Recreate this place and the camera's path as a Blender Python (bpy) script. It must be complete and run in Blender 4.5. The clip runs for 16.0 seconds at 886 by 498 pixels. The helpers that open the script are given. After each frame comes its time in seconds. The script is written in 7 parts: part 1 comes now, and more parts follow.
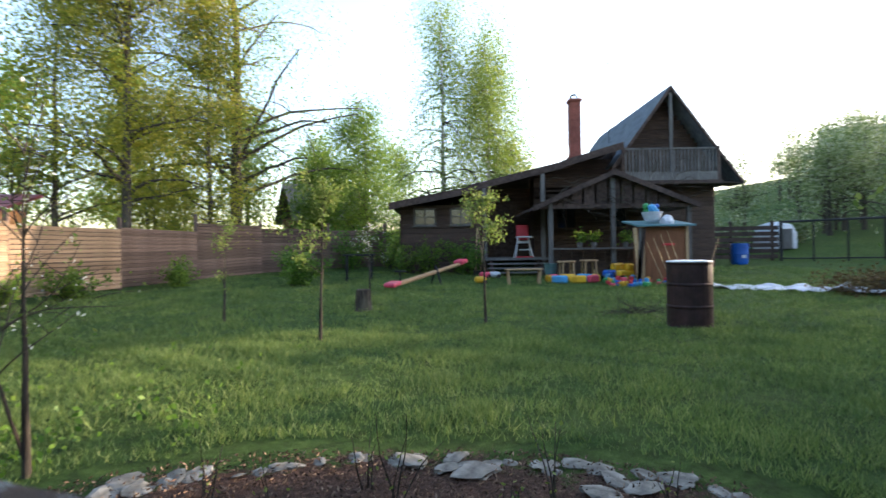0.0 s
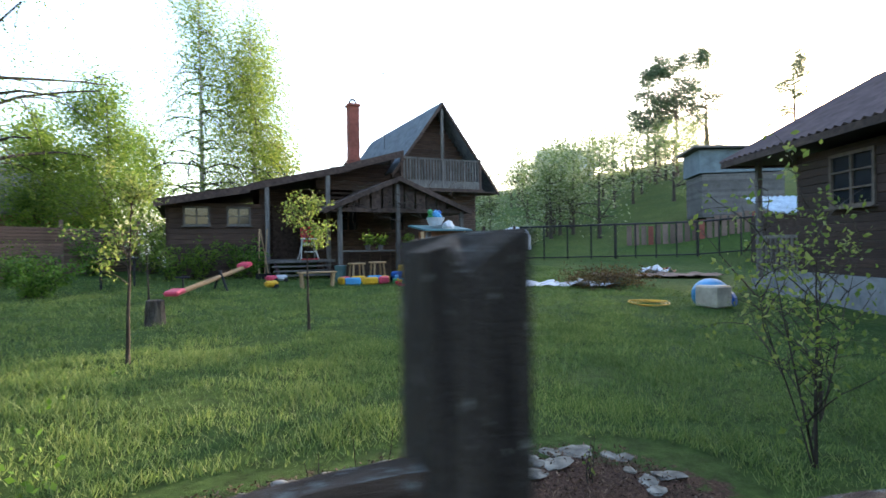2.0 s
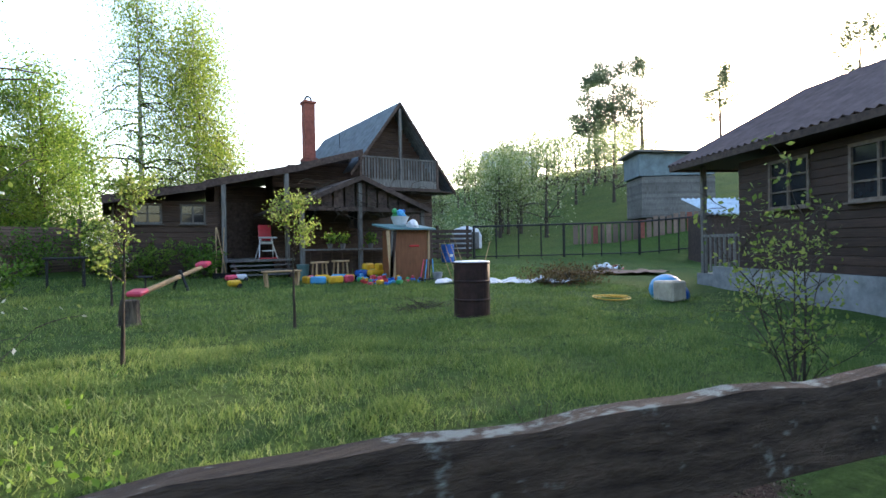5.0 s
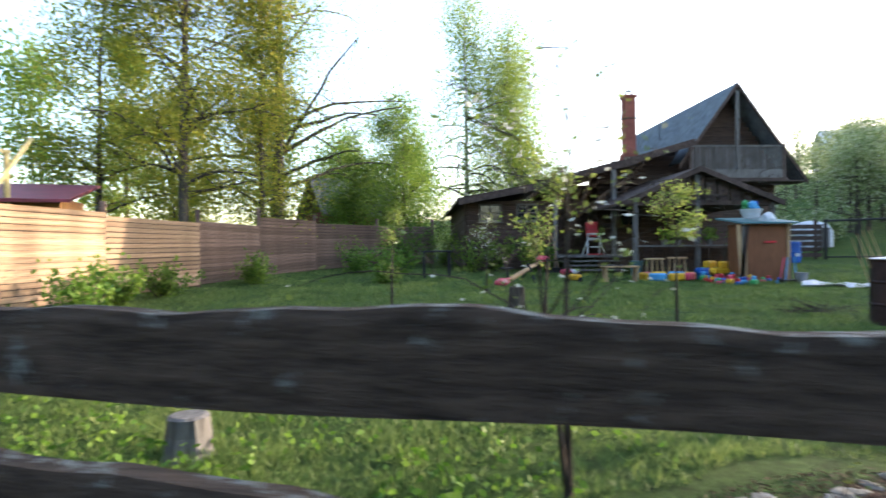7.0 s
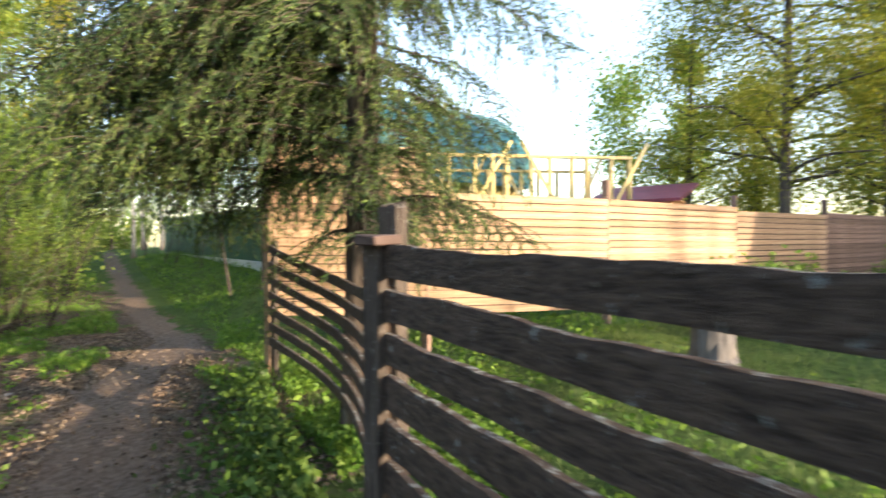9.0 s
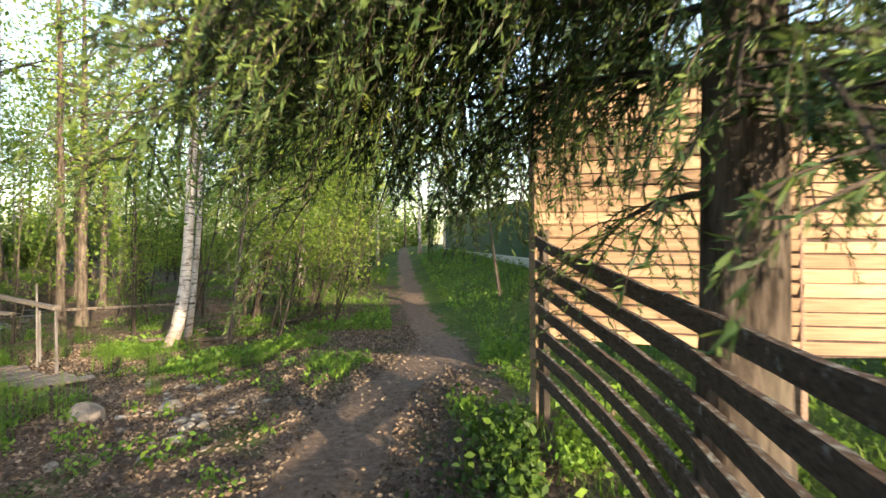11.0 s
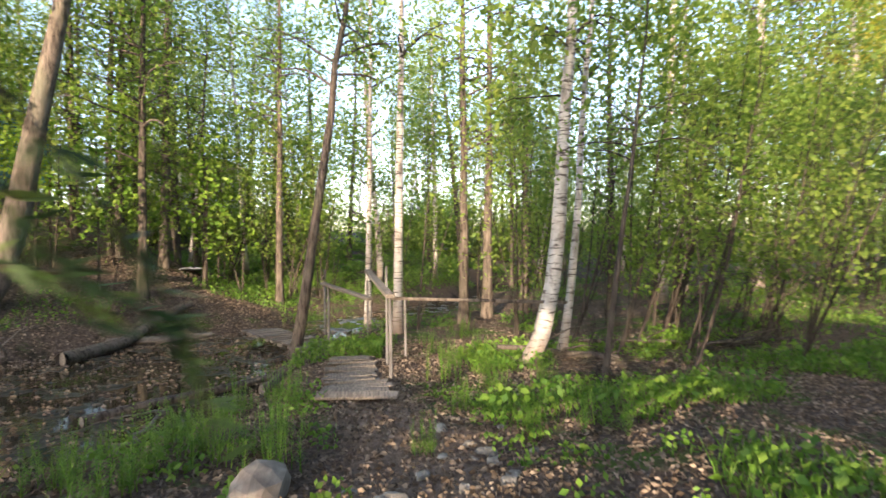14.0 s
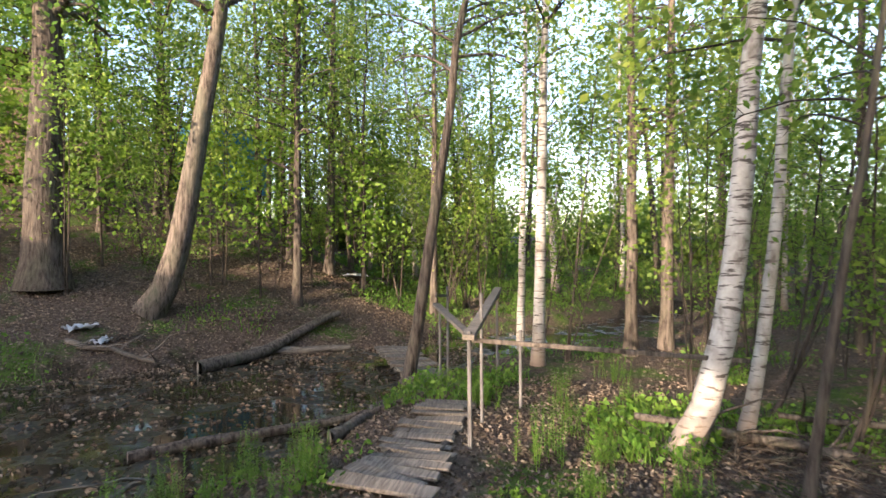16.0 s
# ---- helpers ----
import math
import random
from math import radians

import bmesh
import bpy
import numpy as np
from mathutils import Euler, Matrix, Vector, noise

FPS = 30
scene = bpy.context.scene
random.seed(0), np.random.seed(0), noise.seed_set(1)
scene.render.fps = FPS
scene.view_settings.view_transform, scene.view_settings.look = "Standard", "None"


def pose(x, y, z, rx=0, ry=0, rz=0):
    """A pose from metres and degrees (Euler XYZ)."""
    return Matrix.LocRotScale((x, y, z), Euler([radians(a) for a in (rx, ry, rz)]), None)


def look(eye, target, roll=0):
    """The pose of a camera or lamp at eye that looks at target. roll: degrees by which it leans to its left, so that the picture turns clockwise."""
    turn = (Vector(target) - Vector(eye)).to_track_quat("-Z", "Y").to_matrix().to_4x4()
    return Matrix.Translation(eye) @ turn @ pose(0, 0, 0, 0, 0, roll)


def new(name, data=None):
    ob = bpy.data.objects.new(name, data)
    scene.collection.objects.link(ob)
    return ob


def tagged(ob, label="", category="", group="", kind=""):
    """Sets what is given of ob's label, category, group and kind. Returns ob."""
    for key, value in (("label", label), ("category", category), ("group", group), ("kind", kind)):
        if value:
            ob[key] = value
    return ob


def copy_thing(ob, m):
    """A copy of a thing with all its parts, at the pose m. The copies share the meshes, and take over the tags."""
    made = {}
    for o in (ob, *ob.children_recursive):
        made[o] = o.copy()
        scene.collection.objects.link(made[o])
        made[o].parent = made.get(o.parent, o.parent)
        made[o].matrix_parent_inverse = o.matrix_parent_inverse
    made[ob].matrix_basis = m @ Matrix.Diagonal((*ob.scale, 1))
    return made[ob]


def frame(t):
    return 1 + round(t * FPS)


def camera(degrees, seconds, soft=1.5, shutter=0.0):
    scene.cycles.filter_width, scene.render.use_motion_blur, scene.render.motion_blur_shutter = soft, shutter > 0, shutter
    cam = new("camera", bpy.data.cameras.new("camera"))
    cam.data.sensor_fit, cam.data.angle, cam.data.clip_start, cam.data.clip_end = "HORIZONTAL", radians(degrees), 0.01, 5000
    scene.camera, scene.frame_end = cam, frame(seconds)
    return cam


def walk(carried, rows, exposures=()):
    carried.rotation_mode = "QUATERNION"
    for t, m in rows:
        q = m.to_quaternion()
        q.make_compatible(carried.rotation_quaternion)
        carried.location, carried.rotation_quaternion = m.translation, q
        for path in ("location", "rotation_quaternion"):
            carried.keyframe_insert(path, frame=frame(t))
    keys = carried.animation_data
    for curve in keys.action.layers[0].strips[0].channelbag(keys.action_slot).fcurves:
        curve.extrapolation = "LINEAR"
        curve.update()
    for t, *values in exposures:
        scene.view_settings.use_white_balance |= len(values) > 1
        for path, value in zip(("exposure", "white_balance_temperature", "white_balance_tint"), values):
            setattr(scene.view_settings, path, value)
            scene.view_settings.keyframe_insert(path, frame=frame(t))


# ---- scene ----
cam = camera(79.2, 16.0, shutter=0.4)
PATH = [
    (0.0, pose(-0.005, -0.056, 1.299, 90.19, 0.88, 0.04)),
    (0.5, pose(-0.249, 0.035, 1.331, 89.90, 0.92, -7.76)),
    (1.0, pose(-0.504, 0.045, 1.365, 89.88, 0.93, -12.67)),
    (1.5, pose(-0.705, 0.000, 1.392, 90.03, 0.89, -18.67)),
    (2.0, pose(-1.003, 0.061, 1.393, 89.74, 0.89, -25.88)),
    (2.5, pose(-1.309, 0.105, 1.387, 89.67, 0.74, -29.69)),
    (3.0, pose(-1.447, 0.115, 1.413, 89.62, 0.95, -32.39)),
    (5.5, pose(-1.850, 0.216, 1.367, 89.53, 0.93, -31.99)),
    (6.0, pose(-2.145, 0.313, 1.342, 89.54, 0.77, -25.39)),
    (6.5, pose(-2.557, 0.367, 1.302, 89.88, 0.61, -12.18)),
    (7.0, pose(-2.998, 0.460, 1.304, 89.90, 0.59, -2.57)),
    (7.5, pose(-3.439, 0.575, 1.319, 89.85, 0.48, 6.93)),
    (8.0, pose(-3.932, 0.575, 1.329, 89.97, 0.36, 19.53)),
    (8.5, pose(-4.448, 0.626, 1.346, 89.98, 0.26, 36.14)),
    (9.0, pose(-4.923, 0.656, 1.328, 89.93, 0.25, 50.23)),
    (9.5, pose(-5.445, 0.773, 1.308, 89.75, 0.33, 60.23)),
    (12.0, pose(-8.085, 1.767, 1.287, 89.95, 0.50, 86.13)),
    (12.5, pose(-8.850, 1.672, 1.110, 89.98, 0.50, 90.13)),
    (13.0, pose(-9.665, 1.496, 0.879, 89.93, 0.47, 99.02)),
    (13.5, pose(-10.265, 1.471, 0.917, 90.02, 0.36, 114.82)),
    (14.0, pose(-10.886, 1.648, 0.990, 90.07, 0.42, 125.43)),
    (14.5, pose(-11.508, 1.668, 1.013, 89.96, 0.47, 132.83)),
    (15.0, pose(-12.130, 1.598, 1.108, 89.90, 0.35, 138.64)),
    (15.5, pose(-12.650, 1.497, 1.199, 89.97, 0.30, 143.75)),
    (16.0, pose(-12.978, 1.317, 1.210, 90.06, 0.01, 147.87)),
]
walk(cam, PATH, ((0.0, 2.65, 6100, 16), (3.0, 2.95, 6100, 16), (5.5, 2.88, 6100, 16), (7.5, 2.88, 6150, 16), (9.5, 2.95, 6600, 18), (12.0, 2.9, 6700, 15), (14.0, 2.88, 6400, 20), (16.0, 2.92, 6200, 22)))

# ---- world, sun and exposure ----
SUN_YAW, SUN_UP = -70.0, 10.1
world = bpy.data.worlds.new("sky")
scene.world = world
world.use_nodes = True
wn = world.node_tree
sky = wn.nodes.new("ShaderNodeTexSky")
sky.sky_type = "NISHITA"
sky.sun_disc = False
sky.sun_elevation = radians(SUN_UP)
sky.sun_rotation = radians(-SUN_YAW)
sky.air_density, sky.dust_density, sky.ozone_density = 1.0, 2.0, 1.0
wn.nodes["Background"].inputs[1].default_value = 0.15
wn.links.new(sky.outputs[0], wn.nodes["Background"].inputs[0])
sun_data = bpy.data.lights.new("sun", "SUN")
sun_data.energy, sun_data.angle, sun_data.color = 2.5, radians(0.5), (1.0, 0.8, 0.54)
sun = new("sun", sun_data)
a, e = radians(SUN_YAW), radians(SUN_UP)
SUN_FROM = Vector((-math.sin(a) * math.cos(e), math.cos(a) * math.cos(e), math.sin(e)))
sun.matrix_world = look((0, 0, 0), -SUN_FROM) @ pose(0, 0, 0)
sun.location = (30, 5, 30)

RNG = np.random.default_rng(7)


# ---- materials ----
def shader(name, rough=0.8, metal=0.0, spec=0.3):
    m = bpy.data.materials.new(name)
    m.use_nodes = True
    b = m.node_tree.nodes["Principled BSDF"]
    b.inputs["Roughness"].default_value = rough
    b.inputs["Metallic"].default_value = metal
    b.inputs["Specular IOR Level"].default_value = spec
    return m, m.node_tree, b


def ramp(nt, fac, stops):
    r = nt.nodes.new("ShaderNodeValToRGB")
    while len(r.color_ramp.elements) < len(stops):
        r.color_ramp.elements.new(0.5)
    for el, (p, c) in zip(r.color_ramp.elements, stops):
        el.position, el.color = p, (*c, 1)
    nt.links.new(fac, r.inputs[0])
    return r.outputs[0]


def coords(nt, scale=(1, 1, 1), kind="Object"):
    tc, mp = nt.nodes.new("ShaderNodeTexCoord"), nt.nodes.new("ShaderNodeMapping")
    mp.inputs["Scale"].default_value = scale
    nt.links.new(tc.outputs[kind], mp.inputs[0])
    return mp.outputs[0]


def noise_fac(nt, vec, scale, detail=5.0, rough=0.6):
    n = nt.nodes.new("ShaderNodeTexNoise")
    n.inputs["Scale"].default_value, n.inputs["Detail"].default_value, n.inputs["Roughness"].default_value = scale, detail, rough
    nt.links.new(vec, n.inputs["Vector"])
    return n.outputs["Fac"]


def mix(nt, fac, c1, c2, kind="MIX"):
    n = nt.nodes.new("ShaderNodeMix")
    n.data_type, n.blend_type = "RGBA", kind
    for key, v in ((0, fac), (6, c1), (7, c2)):
        if isinstance(v, (int, float)):
            n.inputs[key].default_value = v
        elif isinstance(v, tuple):
            n.inputs[key].default_value = (*v, 1)
        else:
            nt.links.new(v, n.inputs[key])
    return n.outputs[2]


def bump(nt, b, height, strength=0.4, dist=0.02):
    n = nt.nodes.new("ShaderNodeBump")
    n.inputs["Strength"].default_value, n.inputs["Distance"].default_value = strength, dist
    nt.links.new(height, n.inputs["Height"])
    nt.links.new(n.outputs[0], b.inputs["Normal"])


def surface(name, dark, light, scale=6.0, stretch=(1, 1, 1), rough=0.8, metal=0.0, relief=0.4, big=0.7, vary=0.25, spec=0.3):
    """Two scales of noise between two colours, shifted a little from piece to piece."""
    m, nt, b = shader(name, rough, metal, spec)
    v = coords(nt, stretch)
    oi = nt.nodes.new("ShaderNodeObjectInfo")
    fine = noise_fac(nt, v, scale, 8)
    col = ramp(nt, fine, [(0.3, dark), (0.7, light)])
    coarse = noise_fac(nt, coords(nt), big, 3)
    shade = ramp(nt, coarse, [(0.3, (0.68, 0.68, 0.68)), (0.7, (1.1, 1.1, 1.1))])
    col = mix(nt, 1.0, col, shade, "MULTIPLY")
    rnd = ramp(nt, oi.outputs["Random"], [(0, (1 - vary,) * 3), (1, (1 + vary * 0.4,) * 3)])
    col = mix(nt, 1.0, col, rnd, "MULTIPLY")
    nt.links.new(col, b.inputs["Base Color"])
    if relief:
        bump(nt, b, fine, relief, 0.01)
    return m


def leaf_mat(name, c1, c2, c3, trans=0.5, rough=0.55):
    m, nt, b = shader(name, rough, 0, 0.25)
    geo = nt.nodes.new("ShaderNodeNewGeometry")
    col = ramp(nt, geo.outputs["Random Per Island"], [(0, c1), (0.5, c2), (1, c3)])
    big = ramp(nt, noise_fac(nt, coords(nt), 0.9, 5), [(0.35, (0.68, 0.74, 0.7)), (0.65, (1.22, 1.15, 1.0))])
    col = mix(nt, 1.0, col, big, "MULTIPLY")
    nt.links.new(col, b.inputs["Base Color"])
    tr = nt.nodes.new("ShaderNodeBsdfTranslucent")
    nt.links.new(col, tr.inputs[0])
    mx = nt.nodes.new("ShaderNodeMixShader")
    mx.inputs[0].default_value = trans
    nt.links.new(b.outputs[0], mx.inputs[1])
    nt.links.new(tr.outputs[0], mx.inputs[2])
    nt.links.new(mx.outputs[0], nt.nodes["Material Output"].inputs[0])
    return m


def plain(name, c, rough=0.5, metal=0.0, spec=0.4):
    d = tuple(x * 0.75 for x in c)
    return surface(name, d, c, 14, (1, 1, 1), rough, metal, 0.08, 2.0, 0.1, spec)


def lichen_wood(name, dark, light, amount=0.58, stretch=(1.2, 22, 22), size=26, pale=(0.22, 0.235, 0.22)):
    """Old grey wood with grain along X and pale lichen on it."""
    m, nt, b = shader(name, 0.9, 0, 0.2)
    v = coords(nt, stretch)
    grain = noise_fac(nt, v, 2.2, 9, 0.7)
    col = ramp(nt, grain, [(0.3, dark), (0.72, light)])
    spots = noise_fac(nt, coords(nt), size, 8, 0.75)
    geo = nt.nodes.new("ShaderNodeNewGeometry")
    sep = nt.nodes.new("ShaderNodeSeparateXYZ")
    nt.links.new(geo.outputs["Normal"], sep.inputs[0])
    up = nt.nodes.new("ShaderNodeMath")
    up.operation = "MULTIPLY_ADD"
    up.inputs[1].default_value, up.inputs[2].default_value = 0.075, 0.0
    nt.links.new(sep.outputs[2], up.inputs[0])
    add = nt.nodes.new("ShaderNodeMath")
    nt.links.new(up.outputs[0], add.inputs[0])
    nt.links.new(spots, add.inputs[1])
    mask = ramp(nt, add.outputs[0], [(amount, (0, 0, 0)), (amount + 0.05, (1, 1, 1))])
    col = mix(nt, mask, col, pale)
    nt.links.new(col, b.inputs["Base Color"])
    hb = mix(nt, 0.5, grain, spots)
    bump(nt, b, hb, 1.0, 0.02)
    return m


def birch_bark():
    m, nt, b = shader("birch_bark", 0.75, 0, 0.2)
    v = coords(nt, (5, 5, 30))
    streak = noise_fac(nt, v, 1.0, 4, 0.6)
    dark = ramp(nt, streak, [(0.55, (0, 0, 0)), (0.6, (1, 1, 1))])
    patch = ramp(nt, noise_fac(nt, coords(nt, (3, 3, 1.4)), 1.3, 4), [(0.52, (0, 0, 0)), (0.64, (1, 1, 1))])
    base = ramp(nt, noise_fac(nt, coords(nt), 8, 6), [(0.3, (0.25, 0.235, 0.21)), (0.7, (0.45, 0.43, 0.39))])
    col = mix(nt, dark, base, (0.07, 0.06, 0.05))
    col = mix(nt, patch, col, (0.13, 0.11, 0.09))
    sep = nt.nodes.new("ShaderNodeSeparateXYZ")
    nt.links.new(coords(nt), sep.inputs[0])
    foot = ramp(nt, sep.outputs[2], [(0.05, (1, 1, 1)), (0.8, (0, 0, 0))])
    col = mix(nt, foot, col, (0.16, 0.12, 0.09))
    nt.links.new(col, b.inputs["Base Color"])
    bump(nt, b, streak, 0.3, 0.01)
    return m


def bark(name, dark, light):
    """Ridged bark: long furrows up the stem with paler plates between them."""
    m, nt, b = shader(name, 0.95, 0, 0.1)
    furrow = noise_fac(nt, coords(nt, (14, 14, 2.2)), 1.6, 7, 0.65)
    col = ramp(nt, furrow, [(0.36, dark), (0.5, tuple((p + q) / 2 for p, q in zip(dark, light))), (0.68, light)])
    moss = ramp(nt, noise_fac(nt, coords(nt, (2, 2, 0.8)), 1.4, 5), [(0.5, (0, 0, 0)), (0.68, (0.5, 0.5, 0.5))])
    col = mix(nt, moss, col, (0.1, 0.105, 0.07))
    oi = nt.nodes.new("ShaderNodeObjectInfo")
    col = mix(nt, 1.0, col, ramp(nt, oi.outputs["Random"], [(0, (0.75,) * 3), (1, (1.15,) * 3)]), "MULTIPLY")
    nt.links.new(col, b.inputs["Base Color"])
    bump(nt, b, furrow, 1.0, 0.035)
    return m


def corrugated(name, dark, light, axis, pitch=0.09):
    m, nt, b = shader(name, 0.6, 0.0, 0.35)
    col = ramp(nt, noise_fac(nt, coords(nt), 3.5, 8), [(0.3, dark), (0.72, light)])
    nt.links.new(col, b.inputs["Base Color"])
    bump(nt, b, noise_fac(nt, coords(nt), 30, 4), 0.15, 0.01)
    return m


def water_mat():
    m, nt, b = shader("stream_water", 0.06, 0, 0.5)
    n = noise_fac(nt, coords(nt), 3.5, 5)
    col = ramp(nt, noise_fac(nt, coords(nt), 1.6, 6), [(0.4, (0.012, 0.011, 0.008)), (0.62, (0.02, 0.018, 0.01)), (0.7, (0.07, 0.065, 0.025))])
    nt.links.new(col, b.inputs["Base Color"])
    nt.links.new(ramp(nt, noise_fac(nt, coords(nt), 2.2, 6), [(0.5, (0.05,) * 3), (0.66, (0.7,) * 3)]), b.inputs["Roughness"])
    bump(nt, b, n, 0.08, 0.02)
    return m


def ground_mat():
    m, nt, b = shader("ground_cover", 0.95, 0, 0.1)
    v = coords(nt)

    def attr(name):
        n = nt.nodes.new("ShaderNodeAttribute")
        n.attribute_name = name
        return n.outputs["Fac"]

    def masked(name, wob):
        add = nt.nodes.new("ShaderNodeMath")
        nt.links.new(attr(name), add.inputs[0])
        ms = nt.nodes.new("ShaderNodeMath")
        ms.operation = "MULTIPLY_ADD"
        ms.inputs[1].default_value, ms.inputs[2].default_value = 1.5, -0.75
        nt.links.new(noise_fac(nt, v, wob, 6, 0.65), ms.inputs[0])
        nt.links.new(ms.outputs[0], add.inputs[1])
        return ramp(nt, add.outputs[0], [(0.42, (0, 0, 0)), (0.58, (1, 1, 1))])

    grass = ramp(nt, noise_fac(nt, v, 9, 8, 0.7), [(0.3, (0.02, 0.032, 0.01)), (0.55, (0.052, 0.09, 0.022)), (0.75, (0.095, 0.14, 0.038))])
    patch = ramp(nt, noise_fac(nt, v, 0.55, 4), [(0.35, (0.75, 0.85, 0.8)), (0.65, (1.2, 1.1, 0.9))])
    grass = mix(nt, 1.0, grass, patch, "MULTIPLY")
    litter = ramp(nt, noise_fac(nt, v, 22, 9, 0.75), [(0.3, (0.022, 0.016, 0.012)), (0.5, (0.075, 0.056, 0.043)), (0.72, (0.2, 0.155, 0.12))])
    green = ramp(nt, noise_fac(nt, v, 1.1, 6), [(0.52, (0, 0, 0)), (0.62, (1, 1, 1))])
    litter = mix(nt, green, litter, grass)
    dirt = ramp(nt, noise_fac(nt, v, 14, 8, 0.7), [(0.3, (0.06, 0.044, 0.032)), (0.7, (0.2, 0.152, 0.115))])
    mulch = ramp(nt, noise_fac(nt, v, 45, 8, 0.75), [(0.3, (0.02, 0.012, 0.009)), (0.55, (0.085, 0.05, 0.035)), (0.75, (0.2, 0.13, 0.1))])
    mud = ramp(nt, noise_fac(nt, v, 10, 8, 0.7), [(0.35, (0.012, 0.01, 0.007)), (0.7, (0.06, 0.048, 0.032))])
    col = mix(nt, masked("forest", 1.4), grass, litter)
    col = mix(nt, masked("dirt", 2.2), col, dirt)
    col = mix(nt, masked("bed", 6.0), col, mulch)
    col = mix(nt, masked("mud", 2.0), col, mud)
    nt.links.new(col, b.inputs["Base Color"])
    bump(nt, b, noise_fac(nt, v, 18, 9, 0.75), 0.9, 0.05)
    return m


M_GROUND = ground_mat()
M_WATER = water_mat()
M_LOG = surface("dark_log_wall", (0.034, 0.02, 0.015), (0.098, 0.06, 0.043), 5, (0.6, 8, 8), 0.75, 0, 0.5)
M_ANNEX = surface("brown_log_wall", (0.022, 0.012, 0.009), (0.06, 0.034, 0.025), 5, (0.6, 8, 8), 0.7, 0, 0.4)
M_GREYWOOD = surface("weathered_grey_wood", (0.07, 0.065, 0.06), (0.2, 0.19, 0.18), 4, (8, 8, 0.8), 0.9, 0, 0.5)
M_DARKTRIM = surface("dark_trim", (0.034, 0.022, 0.018), (0.1, 0.068, 0.056), 5, (2, 2, 2), 0.85, 0, 0.4)
M_SLATE = corrugated("grey_roof", (0.06, 0.072, 0.082), (0.15, 0.17, 0.185), 0)
M_ANNEXROOF = corrugated("brown_corrugated_roof", (0.05, 0.03, 0.028), (0.12, 0.078, 0.072), 0)
M_BRICKRED = surface("red_chimney", (0.16, 0.05, 0.035), (0.28, 0.09, 0.065), 12, (1, 1, 1), 0.9, 0, 0.4)
M_GLASS = plain("window_glass", (0.02, 0.025, 0.03), 0.04, 0, 0.6)
M_CURTAIN = plain("pale_curtain", (0.4, 0.42, 0.45), 0.9)
M_RAIL = lichen_wood("fence_rail_wood", (0.018, 0.013, 0.01), (0.13, 0.094, 0.072), 0.6, (0.9, 26, 34))
M_POST = lichen_wood("fence_post_wood", (0.016, 0.013, 0.011), (0.12, 0.1, 0.082), 0.6, (24, 24, 1.6), 42, (0.2, 0.2, 0.18))
M_PLANK = surface("fence_board_wood", (0.26, 0.17, 0.10), (0.46, 0.33, 0.22), 3, (0.8, 14, 14), 0.85, 0, 0.3, 0.6, 0.35)
M_PLANKDARK = surface("dark_fence_board", (0.1, 0.065, 0.05), (0.22, 0.155, 0.12), 3, (0.8, 14, 14), 0.9, 0, 0.4, 0.6, 0.35)
M_GREENSHEET = surface("green_painted_fence", (0.008, 0.06, 0.03), (0.014, 0.1, 0.052), 3, (1, 1, 1), 0.5, 0, 0.1)
M_WHITE = plain("white_paint", (0.72, 0.72, 0.7), 0.6)
M_NEWWOOD = surface("new_timber", (0.5, 0.4, 0.16), (0.68, 0.56, 0.26), 4, (6, 6, 6), 0.8, 0, 0.1)
M_TEAL = plain("teal_metal_roof", (0.015, 0.16, 0.2), 0.45)
M_MAROON = plain("maroon_metal_roof", (0.2, 0.04, 0.06), 0.5)
M_ORANGE = plain("orange_boarding", (0.5, 0.25, 0.1), 0.7)
M_BIRCH = birch_bark()
M_BARK = bark("grey_brown_bark", (0.026, 0.021, 0.017), (0.145, 0.122, 0.1))
M_PINEBARK = bark("pine_bark", (0.06, 0.042, 0.031), (0.18, 0.13, 0.1))
M_TWIG = bark("thin_twig_bark", (0.03, 0.024, 0.02), (0.09, 0.075, 0.06))
M_BARREL = surface("rusted_barrel", (0.022, 0.012, 0.011), (0.075, 0.035, 0.03), 7, (1, 1, 1), 0.65, 0.2, 0.3)
M_STONE = surface("pale_limestone", (0.08, 0.072, 0.058), (0.29, 0.275, 0.235), 11, (1, 1, 1), 0.95, 0, 0.8, 2.0)
M_BOULDER = surface("boulder_stone", (0.12, 0.1, 0.08), (0.27, 0.235, 0.19), 12, (1, 1, 1), 0.9, 0, 0.5, 2.0)
M_FOUND = surface("grey_foundation", (0.16, 0.17, 0.18), (0.28, 0.29, 0.3), 6, (1, 1, 1), 0.9, 0, 0.3)
M_PLY = surface("orange_brown_plywood", (0.14, 0.055, 0.022), (0.23, 0.095, 0.042), 4, (4, 4, 0.7), 0.7, 0, 0.1)
M_OLDPLANK = surface("boardwalk_plank", (0.06, 0.052, 0.042), (0.22, 0.19, 0.155), 4, (1, 12, 12), 0.95, 0, 0.6)
M_RED = plain("red_plastic", (0.55, 0.03, 0.04), 0.4)
M_PINK = plain("pink_plastic", (0.75, 0.08, 0.14), 0.4)
M_YELLOW = plain("yellow_plastic", (0.75, 0.42, 0.02), 0.4)
M_BLUE = plain("blue_plastic", (0.01, 0.1, 0.42), 0.4)
M_LBLUE = plain("light_blue_plastic", (0.08, 0.35, 0.65), 0.4)
M_GREENP = plain("green_plastic", (0.05, 0.35, 0.1), 0.4)
M_TARP = plain("white_tarpaulin", (0.62, 0.64, 0.68), 0.6)
